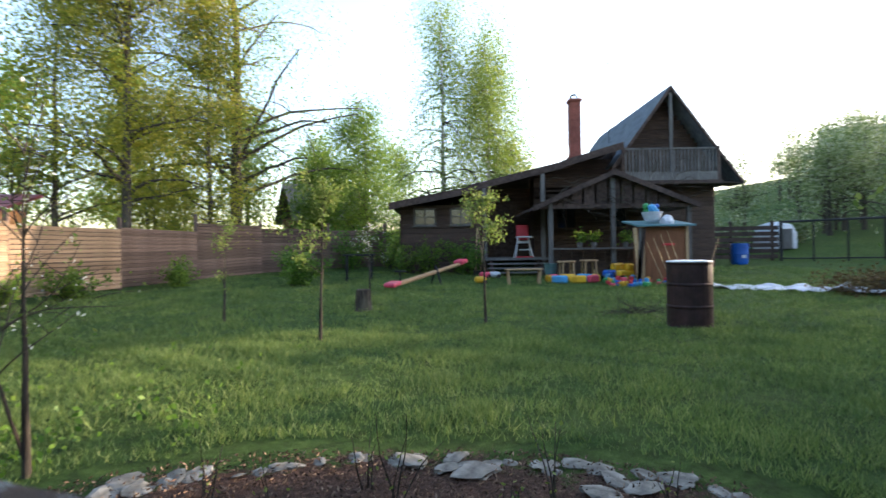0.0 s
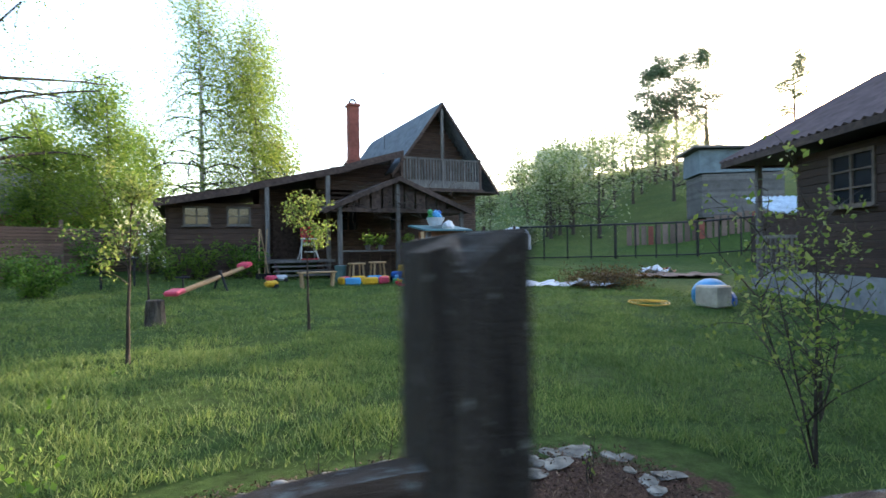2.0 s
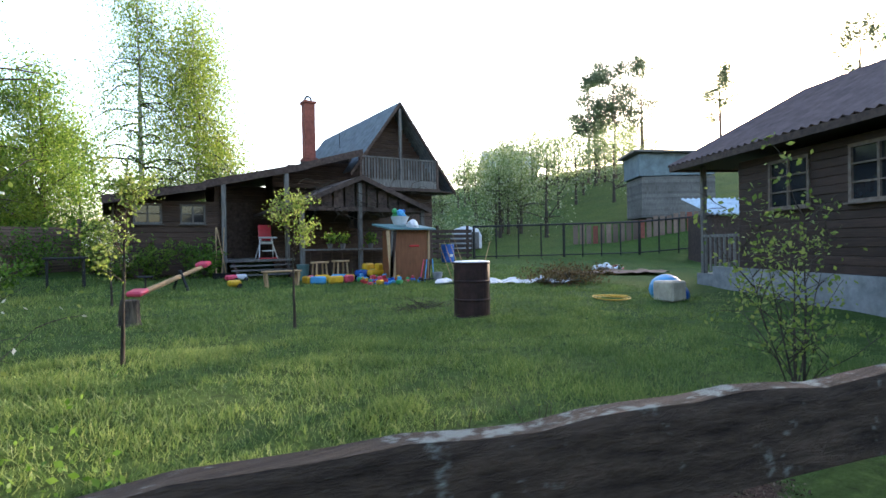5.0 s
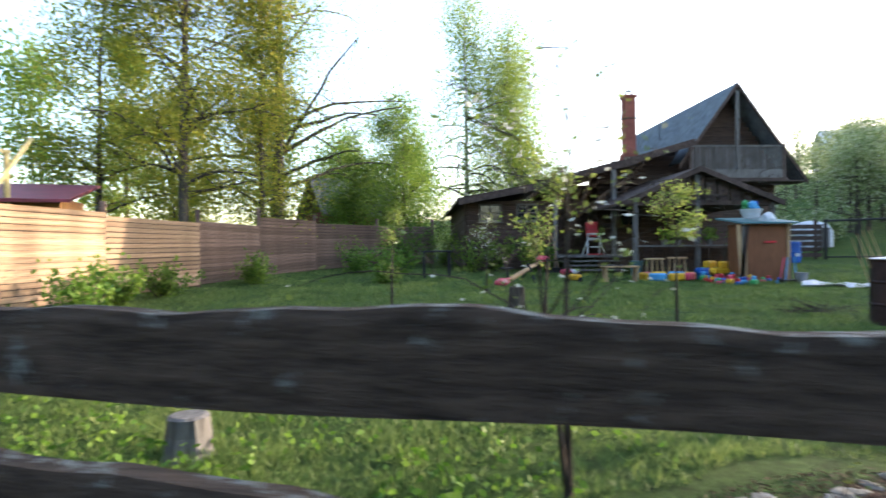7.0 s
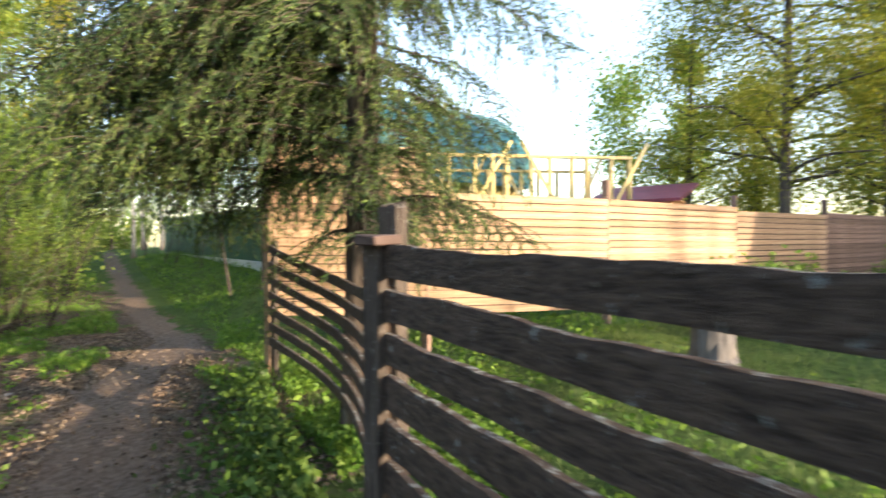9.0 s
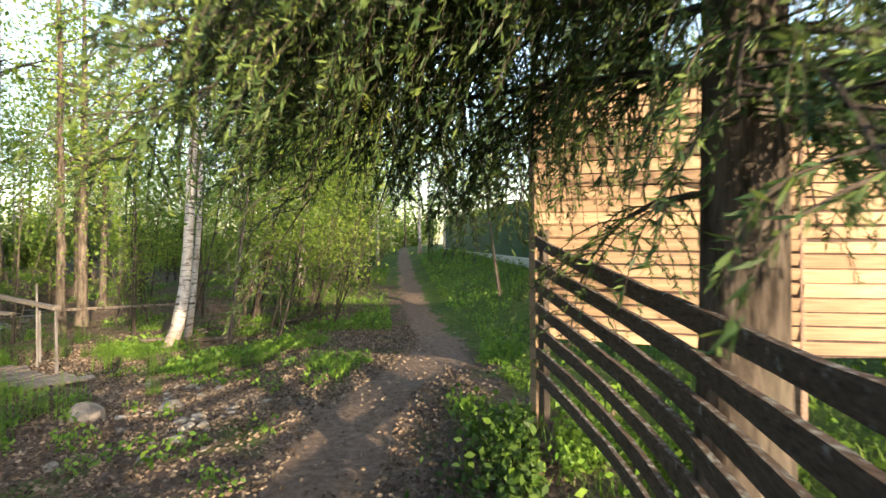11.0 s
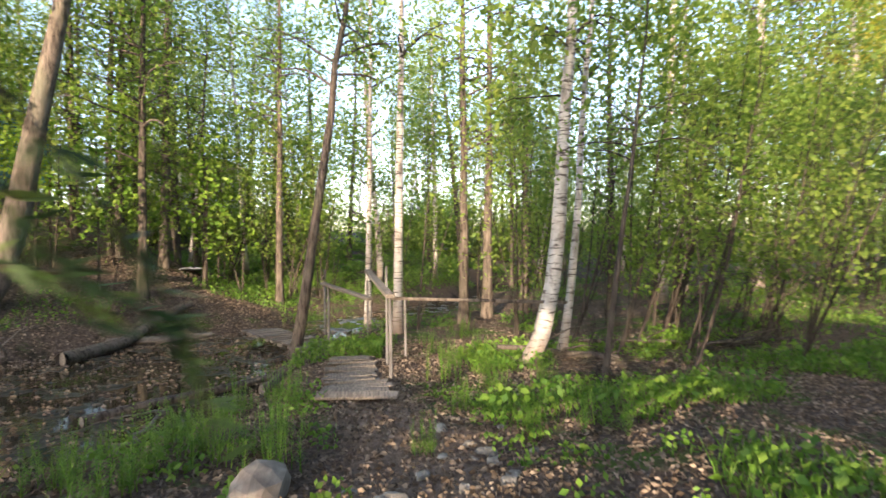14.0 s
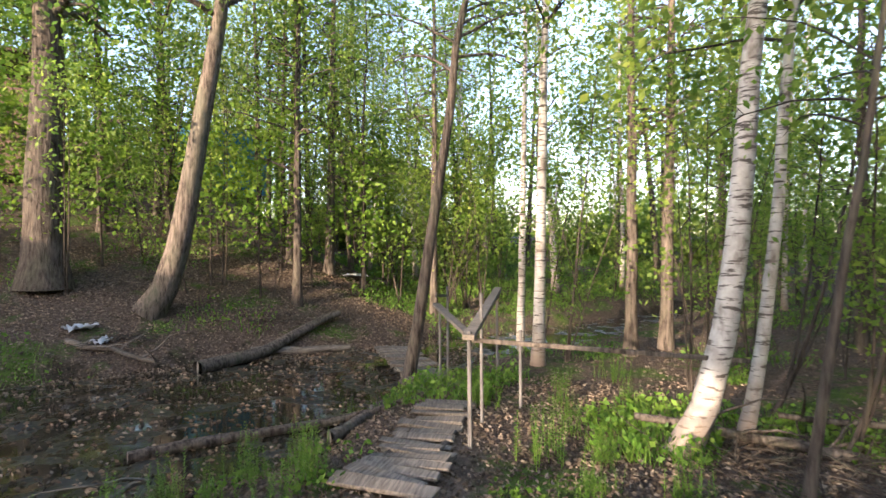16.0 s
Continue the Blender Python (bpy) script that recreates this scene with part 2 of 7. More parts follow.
M_BLACK = plain("dark_metal", (0.02, 0.02, 0.022), 0.5, 0.4)
M_LIGHTWOOD = surface("light_bench_wood", (0.32, 0.2, 0.1), (0.52, 0.36, 0.2), 5, (1, 10, 10), 0.8, 0, 0.2)
M_TUBBEIGE = plain("beige_plastic", (0.5, 0.44, 0.34), 0.6)
L_ASPEN = leaf_mat("yellow_green_leaves", (0.14, 0.18, 0.02), (0.25, 0.27, 0.03), (0.34, 0.31, 0.045), 0.55)
L_BIRCH = leaf_mat("fresh_birch_leaves", (0.1, 0.17, 0.03), (0.175, 0.255, 0.045), (0.26, 0.33, 0.07), 0.6)
L_BUSH = leaf_mat("bush_leaves", (0.075, 0.15, 0.024), (0.14, 0.235, 0.036), (0.21, 0.3, 0.055), 0.6)
L_FRUIT = leaf_mat("fruit_tree_leaves", (0.09, 0.15, 0.03), (0.17, 0.23, 0.05), (0.26, 0.3, 0.09))
L_BLOSSOM = leaf_mat("white_blossom", (0.55, 0.55, 0.5), (0.7, 0.7, 0.66), (0.75, 0.72, 0.72), 0.3)
L_ORCHARD = leaf_mat("orchard_leaves", (0.13, 0.18, 0.06), (0.2, 0.26, 0.1), (0.42, 0.45, 0.34))
L_NEEDLE = leaf_mat("spruce_needles", (0.022, 0.05, 0.02), (0.05, 0.095, 0.03), (0.125, 0.18, 0.045), 0.32)
L_PINE = leaf_mat("pine_needles", (0.03, 0.06, 0.028), (0.055, 0.09, 0.042), (0.08, 0.115, 0.055), 0.3)
L_GRASS = leaf_mat("grass_blades", (0.074, 0.13, 0.036), (0.135, 0.21, 0.058), (0.235, 0.29, 0.105), 0.45)
L_HERB = leaf_mat("herb_leaves", (0.05, 0.12, 0.015), (0.1, 0.2, 0.025), (0.16, 0.26, 0.045), 0.45)
L_IVY = leaf_mat("dark_ground_leaves", (0.022, 0.055, 0.012), (0.045, 0.095, 0.018), (0.08, 0.14, 0.03), 0.35)
L_MAPLE = leaf_mat("maple_leaves", (0.09, 0.19, 0.02), (0.15, 0.26, 0.03), (0.22, 0.32, 0.05), 0.55)
L_DRY = leaf_mat("dry_leaves", (0.04, 0.03, 0.023), (0.1, 0.076, 0.06), (0.22, 0.18, 0.15), 0.1, 0.9)
L_DRYBUSH = leaf_mat("russet_twigs", (0.08, 0.045, 0.02), (0.15, 0.09, 0.035), (0.2, 0.13, 0.05), 0.1, 0.9)
L_FLOWER = leaf_mat("tiny_flowers", (0.5, 0.5, 0.5), (0.6, 0.6, 0.5), (0.6, 0.55, 0.1), 0.2)


# ---- building blocks ----
def part(name, bm, material, parent=None, label="", smooth=False):
    me = bpy.data.meshes.new(name)
    bm.to_mesh(me)
    bm.free()
    me.materials.append(material)
    if smooth:
        me.shade_smooth()
    ob = new(name, me)
    if parent is not None:
        ob.parent = parent
    if label:
        ob["label"] = label
    return ob


def thing(name, x, y, z, rz, label, category, group="", kind=""):
    ob = new(name)
    ob.matrix_basis = pose(x, y, z, 0, 0, rz)
    return tagged(ob, label, category, group, kind)


def box(bm, c, s, rot=(0, 0, 0), bevel=0.0, jitter=0.0):
    m = pose(c[0], c[1], c[2], *rot) @ Matrix.Diagonal((s[0], s[1], s[2], 1))
    vs = bmesh.ops.create_cube(bm, size=1, matrix=m)["verts"]
    if jitter:
        for v in vs:
            v.co += Vector([random.uniform(-jitter, jitter) for _ in range(3)])
    if bevel:
        es = list({ed for v in vs for ed in v.link_edges})
        bmesh.ops.bevel(bm, geom=es, offset=bevel, segments=1, affect="EDGES")
    return bm


def cyl(bm, p, q, r1, r2=None, n=8, caps=True):
    p, q = Vector(p), Vector(q)
    r2 = r1 if r2 is None else r2
    d = q - p
    m = Matrix.Translation((p + q) / 2) @ d.to_track_quat("Z", "Y").to_matrix().to_4x4()
    bmesh.ops.create_cone(bm, cap_ends=caps, segments=n, radius1=r1, radius2=r2, depth=d.length, matrix=m)
    return bm


def lathe(bm, profile, n=16, c=(0, 0, 0)):
    rings = []
    for r, z in profile:
        rings.append([bm.verts.new((c[0] + r * math.cos(2 * math.pi * i / n), c[1] + r * math.sin(2 * math.pi * i / n), c[2] + z)) for i in range(n)])
    for a1, b1 in zip(rings, rings[1:]):
        for i in range(n):
            bm.faces.new((a1[i], a1[(i + 1) % n], b1[(i + 1) % n], b1[i]))
    bm.faces.new(rings[-1])
    bm.faces.new(rings[0][::-1])
    return bm


def slab(bm, pts, thick):
    """A plate on the outline pts, thickened downwards."""
    top = [bm.verts.new(p) for p in pts]
    low = [bm.verts.new((p[0], p[1], p[2] - thick)) for p in pts]
    bm.faces.new(top)
    bm.faces.new(low[::-1])
    k = len(pts)
    for i in range(k):
        bm.faces.new((top[i], low[i], low[(i + 1) % k], top[(i + 1) % k]))
    bmesh.ops.recalc_face_normals(bm, faces=bm.faces)
    return bm


def B():
    return bmesh.new()


def quads(name, corners, material, parent=None):
    """corners: array (n, k, 3) of leaf, blade or needle outlines, as one mesh."""
    n, k = corners.shape[:2]
    me = bpy.data.meshes.new(name)
    me.vertices.add(n * k)
    me.vertices.foreach_set("co", corners.reshape(-1).astype(np.float32))
    me.loops.add(n * k)
    me.loops.foreach_set("vertex_index", np.arange(n * k, dtype=np.int32))
    me.polygons.add(n)
    me.polygons.foreach_set("loop_start", np.arange(0, n * k, k, dtype=np.int32))
    me.polygons.foreach_set("loop_total", np.full(n, k, dtype=np.int32))
    me.update(calc_edges=True)
    me.materials.append(material)
    ob = new(name, me)
    if parent is not None:
        ob.parent = parent
    return ob


def leaf_quads(centres, size, rng, flat=0.0, along=None, aspect=0.6):
    """Rhombic leaves of about the given size round the centres."""
    n = len(centres)
    u = rng.normal(size=(n, 3)) if along is None else along + rng.normal(scale=0.25, size=(n, 3))
    u /= np.linalg.norm(u, axis=1, keepdims=True)
    w = rng.normal(size=(n, 3))
    w[:, 2] *= 1 - flat
    v = np.cross(u, w)
    v /= np.linalg.norm(v, axis=1, keepdims=True) + 1e-9
    s = size * rng.uniform(0.6, 1.3, (n, 1))
    return np.stack([centres - u * s, centres + v * s * aspect, centres + u * s, centres - v * s * aspect], axis=1)


def tubes(name, lines, material, parent=None, sides=6):
    """lines: list of (points (n, 3), radii (n,)); all as one mesh of tapered tubes."""
    verts, faces, base = [], [], 0
    for pts, rad in lines:
        pts, rad = np.asarray(pts, float), np.asarray(rad, float)
        k = sides if rad.max() > 0.03 else 4 if rad.max() > 0.008 else 3
        tan = np.gradient(pts, axis=0)
        tan /= np.linalg.norm(tan, axis=1, keepdims=True) + 1e-9
        ref = np.where(np.abs(tan[:, 2:3]) > 0.9, np.array([[1.0, 0, 0]]), np.array([[0, 0, 1.0]]))
        a1 = np.cross(tan, ref)
        a1 /= np.linalg.norm(a1, axis=1, keepdims=True) + 1e-9
        a2 = np.cross(tan, a1)
        for i in range(len(pts)):
            for j in range(k):
                th = 2 * math.pi * j / k
                verts.append(pts[i] + (a1[i] * math.cos(th) + a2[i] * math.sin(th)) * rad[i])
        for i in range(len(pts) - 1):
            for j in range(k):
                p, q = base + i * k + j, base + i * k + (j + 1) % k
                faces.append((p, q, q + k, p + k))
        base += len(pts) * k
    me = bpy.data.meshes.new(name)
    me.from_pydata([tuple(v) for v in verts], [], faces)
    me.materials.append(material)
    me.shade_smooth()
    ob = new(name, me)
    if parent is not None:
        ob.parent = parent
    return ob


# ---- the ground ----
def sstep(a0, a1, v):
    s = np.clip((v - a0) / (a1 - a0), 0, 1)
    return s * s * (3 - 2 * s)


def seg_dist(x, y, pts):
    d = np.full(np.shape(x), 1e9)
    for (x0, y0), (x1, y1) in zip(pts, pts[1:]):
        dx, dy = x1 - x0, y1 - y0
        s = np.clip(((x - x0) * dx + (y - y0) * dy) / (dx * dx + dy * dy), 0, 1)
        d = np.minimum(d, np.hypot(x - x0 - s * dx, y - y0 - s * dy))
    return d


TRAIL = [(2.6, -2.6), (0, -0.6), (-5, 0.2), (-8.5, 1.0), (-12, 1.7), (-15.6, 3.2), (-20, 3.5), (-27, 4.1), (-48, 6.5)]
TO_BRIDGE = [(-12, 1.5), (-14.4, -1.4), (-15.6, -3.0)]
STREAM = [(-4, -5.6), (-10, -5.4), (-13.6, -5.7), (-16.9, -7.1), (-21, -7.4), (-30, -9)]


def stream_half(x):
    return np.interp(x, [-21, -17.2, -14.8, -12.5, -4], [0.7, 0.9, 2.2, 2.7, 2.5])


def height(x, y):
    x, y = np.asarray(x, float), np.asarray(y, float)
    z = 0.03 * np.clip(y, -30, 24)
    west = np.clip(-x - 8, 0, 9) * -0.03 + np.clip(-x - 20, 0, 12) * 0.03
    dip = np.interp(-x, [7.3, 9.6, 12, 14.5, 17, 21, 30], [0, -0.3, -0.32, -0.43, -0.48, -0.42, 0.03])
    z = z + west + (dip - west) * (1 - sstep(4.2, 7.0, y))
    z = z + 0.55 * sstep(3.5, 7.0, y) * sstep(-12, -17, x) + 0.015 * np.clip(-x - 19, 0, 30) * sstep(4, 7, y)
    z = z + (0.45 * np.clip(-8.5 - y, 0, 5) + 0.31 * np.clip(-13.5 - y, 0, 18)) * sstep(-2, -8, x) * (1 - 0.55 * sstep(-16.5, -21, x))
    hill = np.clip((0.75 * x + 0.66 * y) - 25, 0, 40)
    # added rise past x 22, mostly unseen, holds low sun off the lawn
    z = z + 0.14 * hill + 0.16 * np.clip(x - 22, 0, 40)
    d = seg_dist(x, y, STREAM)
    w = stream_half(x)
    z = z - 0.5 * (1 - sstep(w * 0.75, w + 0.7, d)) * sstep(-2, -6, x)
    z = z + 0.035 * np.sin(x * 2.1 + 1.3 * np.sin(y * 1.7)) * np.cos(y * 1.9 + x * 0.6) * np.where(x < -7, 1.4, 0.5)
    return z


def H(x, y):
    return float(height(x, y))


def axis_steps(lo, hi, step, far):
    mid = np.arange(lo, hi + 1e-6, step)
    out, s, v = [], step, hi
    while v < far:
        s *= 1.35
        v += s
        out.append(v)
    down, s, v = [], step, lo
    while v > -far:
        s *= 1.35
        v -= s
        down.append(v)
    return np.array(down[::-1] + list(mid) + out)


BED = [(-1.6, 2.25), (-0.6, 2.55), (0.3, 2.45), (1.0, 2.1)]


def make_ground():
    xs, ys = axis_steps(-40, 14, 0.3, 700), axis_steps(-22, 22, 0.3, 700)
    X, Y = np.meshgrid(xs, ys)
    Z = height(X, Y)
    nx, ny = len(xs), len(ys)
    co = np.stack([X, Y, Z], -1).reshape(-1, 3)
    idx = np.arange(nx * ny).reshape(ny, nx)
    f = np.stack([idx[:-1, :-1], idx[:-1, 1:], idx[1:, 1:], idx[1:, :-1]], -1).reshape(-1, 4)
    me = bpy.data.meshes.new("ground")
    me.vertices.add(len(co))
    me.vertices.foreach_set("co", co.reshape(-1).astype(np.float32))
    me.loops.add(f.size)
    me.loops.foreach_set("vertex_index", f.reshape(-1).astype(np.int32))
    me.polygons.add(len(f))
    me.polygons.foreach_set("loop_start", np.arange(0, f.size, 4, dtype=np.int32))
    me.polygons.foreach_set("loop_total", np.full(len(f), 4, dtype=np.int32))
    me.update(calc_edges=True)
    x, y = co[:, 0], co[:, 1]
    forest = sstep(-8.5, -10.5, x) * (1 - sstep(2.6, 4.4, y)) + sstep(-40, -50, x) * 0
    forest = np.maximum(forest, (1 - sstep(-1.6, 0.2, y)) * 0.8)
    fence_y = np.interp(-x, [-2, 3.7, 6.4, 11], [-0.3, 1.06, 1.71, 3.2])
    forest = np.maximum(forest, 0.55 * (y < fence_y))
    layers = {
        "forest": forest,
        "dirt": np.maximum(1.05 - seg_dist(x, y, TRAIL) / (0.6 + 0.5 * sstep(-17, -13, x) * sstep(-7, -10, x)), 1.0 - seg_dist(x, y, TO_BRIDGE) / 0.8),
        "bed": 1.25 - seg_dist(x, y, BED) / 0.75,
        "mud": (1.5 - seg_dist(x, y, STREAM) / (stream_half(x) + 0.1)) * (x < -6),
    }
    for key, val in layers.items():
        at = me.attributes.new(key, "FLOAT", "POINT")
        at.data.foreach_set("value", np.clip(val, -1, 1.5).astype(np.float32))
    me.materials.append(M_GROUND)
    me.shade_smooth()
    tagged(new("ground", me), "grass lawn, leaf litter and trodden earth rising gently", "ground", kind="structure")


make_ground()
WATER_Z = -0.75
bm = B()
slab(bm, [(-33, -12.5, WATER_Z), (-3.5, -12.5, WATER_Z), (-3.5, -2.2, WATER_Z), (-33, -2.2, WATER_Z)], 0.02)
tagged(part("water", bm, M_WATER), "dark shallow stream water with leaves afloat", "water", kind="structure")


# ---- the rustic rail fence along the trail ----
def sweep_rail(name, p, q, h0, h1, depth, material, parent, sag=0.0, bow=0.0, segs=60, seed=0, wane=0.2):
    """A slab-sawn rail from p to q with uneven upper and lower edges; p and q give the top edge."""
    rng = np.random.default_rng(seed)
    p, q = Vector(p), Vector(q)
    side = Vector((-(q - p).y, (q - p).x, 0)).normalized()
    bm, rings = B(), []
    ph = rng.uniform(0, 6, 6)
    for i in range(segs + 1):
        f = i / segs
        c = p.lerp(q, f)
        c.z -= sag * 4 * f * (1 - f)
        c += side * bow * math.sin(math.pi * f)
        h = h0 + (h1 - h0) * f
        up = h * wane * (math.sin(9 * f + ph[0]) * 0.5 + math.sin(23 * f + ph[1]) * 0.35 + math.sin(51 * f + ph[2]) * 0.25 + math.sin(120 * f + ph[5]) * 0.18)
        dn = h * wane * 0.5 * (math.sin(7 * f + ph[3]) + 0.4 * math.sin(31 * f + ph[4]))
        t0, t1 = c.z + up, c.z - h + dn
        a, b = side * depth / 2, -side * depth / 2
        c0 = Vector((c.x, c.y, 0))
        ring = [c0 + a * 0.8 + Vector((0, 0, t0)), c0 + a + Vector((0, 0, t0 - 0.15 * h)), c0 + a + Vector((0, 0, t1)),
                c0 + b + Vector((0, 0, t1)), c0 + b + Vector((0, 0, t0 - 0.1 * h)), c0 + b * 0.8 + Vector((0, 0, t0))]
        rings.append([bm.verts.new(v) for v in ring])
    for r1, r2 in zip(rings, rings[1:]):
        for j in range(6):
            bm.faces.new((r1[j], r1[(j + 1) % 6], r2[(j + 1) % 6], r2[j]))
    bm.faces.new(rings[0][::-1])
    bm.faces.new(rings[-1])
    bmesh.ops.recalc_face_normals(bm, faces=bm.faces)
    return part(name, bm, material, parent)


def rough_post(name, x, y, z0, z1, w, d, rz, material, parent, seed=0, label=""):
    rng = np.random.default_rng(seed)
    bm = B()
    n, lev = 20, 22
    rings = []
    groove = rng.normal(0, 0.035, n)
    for k in range(lev):
        f = k / (lev - 1)
        ring = []
        for i in range(n):
            th = 2 * math.pi * (i + 0.5) / n
            cx, cy = math.cos(th), math.sin(th)
            s = 1 / max(abs(cx), abs(cy)) ** 0.88
            r = 1 + groove[i] + rng.normal(0, 0.012)
            zz = z0 + (z1 - z0) * f + (rng.normal(0, 0.007) if k == lev - 1 else 0)
            v = Vector((cx * s * w / 2 * r, cy * s * d / 2 * r, zz))
            v.rotate(Euler((0, 0, radians(rz))))
            ring.append(bm.verts.new((v.x + x, v.y + y, v.z)))
        rings.append(ring)
    for r1, r2 in zip(rings, rings[1:]):
        for i in range(n):
            bm.faces.new((r1[i], r1[(i + 1) % n], r2[(i + 1) % n], r2[i]))
    top = bm.verts.new(sum((v.co for v in rings[-1]), Vector()) / n + Vector((0, 0, 0.012)))
    for i in range(n):
        bm.faces.new((rings[-1][i], rings[-1][(i + 1) % n], top))
    return part(name, bm, material, parent, label)


FENCE_A, FENCE_B, FENCE_N, FENCE_K = (-0.845, 0.335), (-3.66, 1.0), (-6.40, 1.64), (-11.03, 3.1)
FENCE_Z = (1.93, -0.36)
fence = thing("rail_fence", -3.66, 1.0, 0, 0, "weathered rail fence of dark lichen-covered slabs", "fence")
fence.matrix_basis = Matrix.Identity(4)


def rail_run(p, q, tops0, tops1, h0, h1, seed, sag=0.0, bow=0.0, depth=0.028, segs=60, off=0.0, wane=0.09):
    for i, (z0, z1) in enumerate(zip(tops0, tops1)):
        sweep_rail("rail", (p[0], p[1] + off, z0), (q[0], q[1] + off, z1), h0, h1, depth, M_RAIL, fence, sag * (1 - 0.1 * i), bow, segs, seed + i, wane)


rail_run(FENCE_Z, FENCE_A, [1.14, 0.97, 0.8, 0.63, 0.46, 0.3], [1.215, 1.06, 0.9, 0.74, 0.56, 0.4], 0.07, 0.07, 10)
rail_run(FENCE_A, FENCE_B, [1.258, 1.085, 0.95, 0.82, 0.66, 0.5, 0.34], [1.268, 1.14, 0.97, 0.83, 0.68, 0.53, 0.38], 0.072, 0.067, 30, sag=0.02, wane=0.17)
rail_run(FENCE_B, FENCE_N, [1.272, 1.17, 1.05, 0.93, 0.81, 0.68, 0.54], [1.335, 1.19, 1.05, 0.91, 0.77, 0.63, 0.48], 0.066, 0.1, 50)
rail_run(FENCE_N, FENCE_K, [1.2, 1.08, 0.95, 0.82, 0.68, 0.54, 0.4], [1.38, 1.19, 1.01, 0.84, 0.66, 0.48, 0.3], 0.062, 0.085, 70, sag=0.17, bow=-0.3)
for i, ((x, y), top, w) in enumerate(((FENCE_Z, 1.33, 0.09), ((FENCE_A[0] - 0.013, FENCE_A[1] + 0.005), 1.388, 0.062), ((FENCE_B[0] - 0.03, FENCE_B[1]), 1.39, 0.08), ((FENCE_N[0] - 0.03, FENCE_N[1]), 1.47, 0.085), (FENCE_K, 1.42, 0.12))):
    rough_post("post", x + 0.01, y + (0.02 if i == 1 else 0.042), H(x, y) - 0.2, top, w, 0.085 if i == 1 else 0.06, 13 if i != 1 else -13, M_POST, fence, 100 + i)
for i, ((x, y), top, w) in enumerate(((FENCE_B, 1.25, 0.055), (FENCE_N, 1.345, 0.075))):
    rough_post("half_post", x - 0.015, y - 0.034, H(x, y) - 0.2, top, w, 0.045, 13, M_POST, fence, 120 + i, "split half post clamping the rails")
    bm = box(B(), (x, y - 0.03, top + 0.012), (w * 1.35, 0.12, 0.032), (4, 3, 10), 0.004, 0.004)
    part("cap_board", bm, M_DARKTRIM, fence, "short brown cap board")


# ---- the tall horizontal-board fence ----
def board_fence(points, tops, lows, name, label, mats, seed, pitch=0.105):
    fn = tagged(new(name), label, "fence")
    rng = np.random.default_rng(seed)
    for k in range(len(points) - 1):
        (x0, y0), (x1, y1) = points[k], points[k + 1]
        ln, ang = math.hypot(x1 - x0, y1 - y0), math.degrees(math.atan2(y1 - y0, x1 - x0))
        lo0, lo1 = lows[k]
        hi = tops[k]
        n = max(3, int(round((hi - (lo0 + lo1) / 2) / pitch)))
        step = (hi - (lo0 + lo1) / 2) / n
        slope = math.degrees(math.atan2(lo1 - lo0, ln))
        mid = (lo0 + lo1) / 2
        # dark sheet added behind the boards to draw the shadow lines between them
        bk = part("backing", box(B(), (0, 0, 0), (ln, 0.012, hi - mid - 0.03)), M_DARKTRIM, fn)
        bk.matrix_basis = pose((x0 + x1) / 2 - 0.03 * math.sin(radians(ang)), (y0 + y1) / 2 + 0.03 * math.cos(radians(ang)), (hi + mid) / 2, 0, 0, ang)
        me = None
        for i in range(n):
            if me is None or i % 4 == 0:
                bm = B()
                box(bm, (0, 0, 0), (ln - 0.015, 0.018, step * 0.82), (10, 0, 0), 0, 0.003)
                for v in bm.verts:
                    v.co.z += rng.normal(0, 0.006)
                me = bpy.data.meshes.new("board")
                bm.to_mesh(me)
                bm.free()
                me.materials.append(mats[k])
            z = hi - (i + 0.5) * step
            ob = new("board", me)
            ob.parent = fn
            ob.matrix_basis = pose((x0 + x1) / 2 + rng.normal(0, 0.004), (y0 + y1) / 2, z, rng.normal(0, 1.2), -slope * (i / n) + rng.normal(0, 0.12), ang)
    for k, (x, y) in enumerate(points):
        z0, z1 = H(x, y) - 0.1, tops[min(k, len(tops) - 1)] + (0.06 if k == 0 else 0.28)
        bm = box(B(), (x - 0.05, y + 0.02, (z0 + z1) / 2), (0.1, 0.1, z1 - z0), (0, 0, 20), 0.008, 0.004)
        part("post", bm, M_PLANKDARK if k else M_PLANK, fn)
    return fn


# the first four panels are tan, the last four darker brown
T_POINTS = [FENCE_K, (-10.15, 4.75), (-9.45, 7.6), (-9.0, 11.0), (-8.35, 13.8), (-7.8, 16.9), (-6.6, 19.4), (-4.6, 21.6), (-2.4, 22.4)]
board_fence(T_POINTS, [2.58, 2.04, 2.05, 1.99, 2.02, 2.3, 2.22, 2.2], [(0.55, 0.5), (0.5, 0.42), (0.42, 0.4), (0.42, 0.45), (0.45, 0.5), (0.5, 0.58), (0.6, 0.65), (0.65, 0.68)],
            "board_fence", "tall horizontal board fence, tan planks with darker brown far panels", [M_PLANK] * 3 + [M_PLANK] + [M_PLANKDARK] * 4, 5)


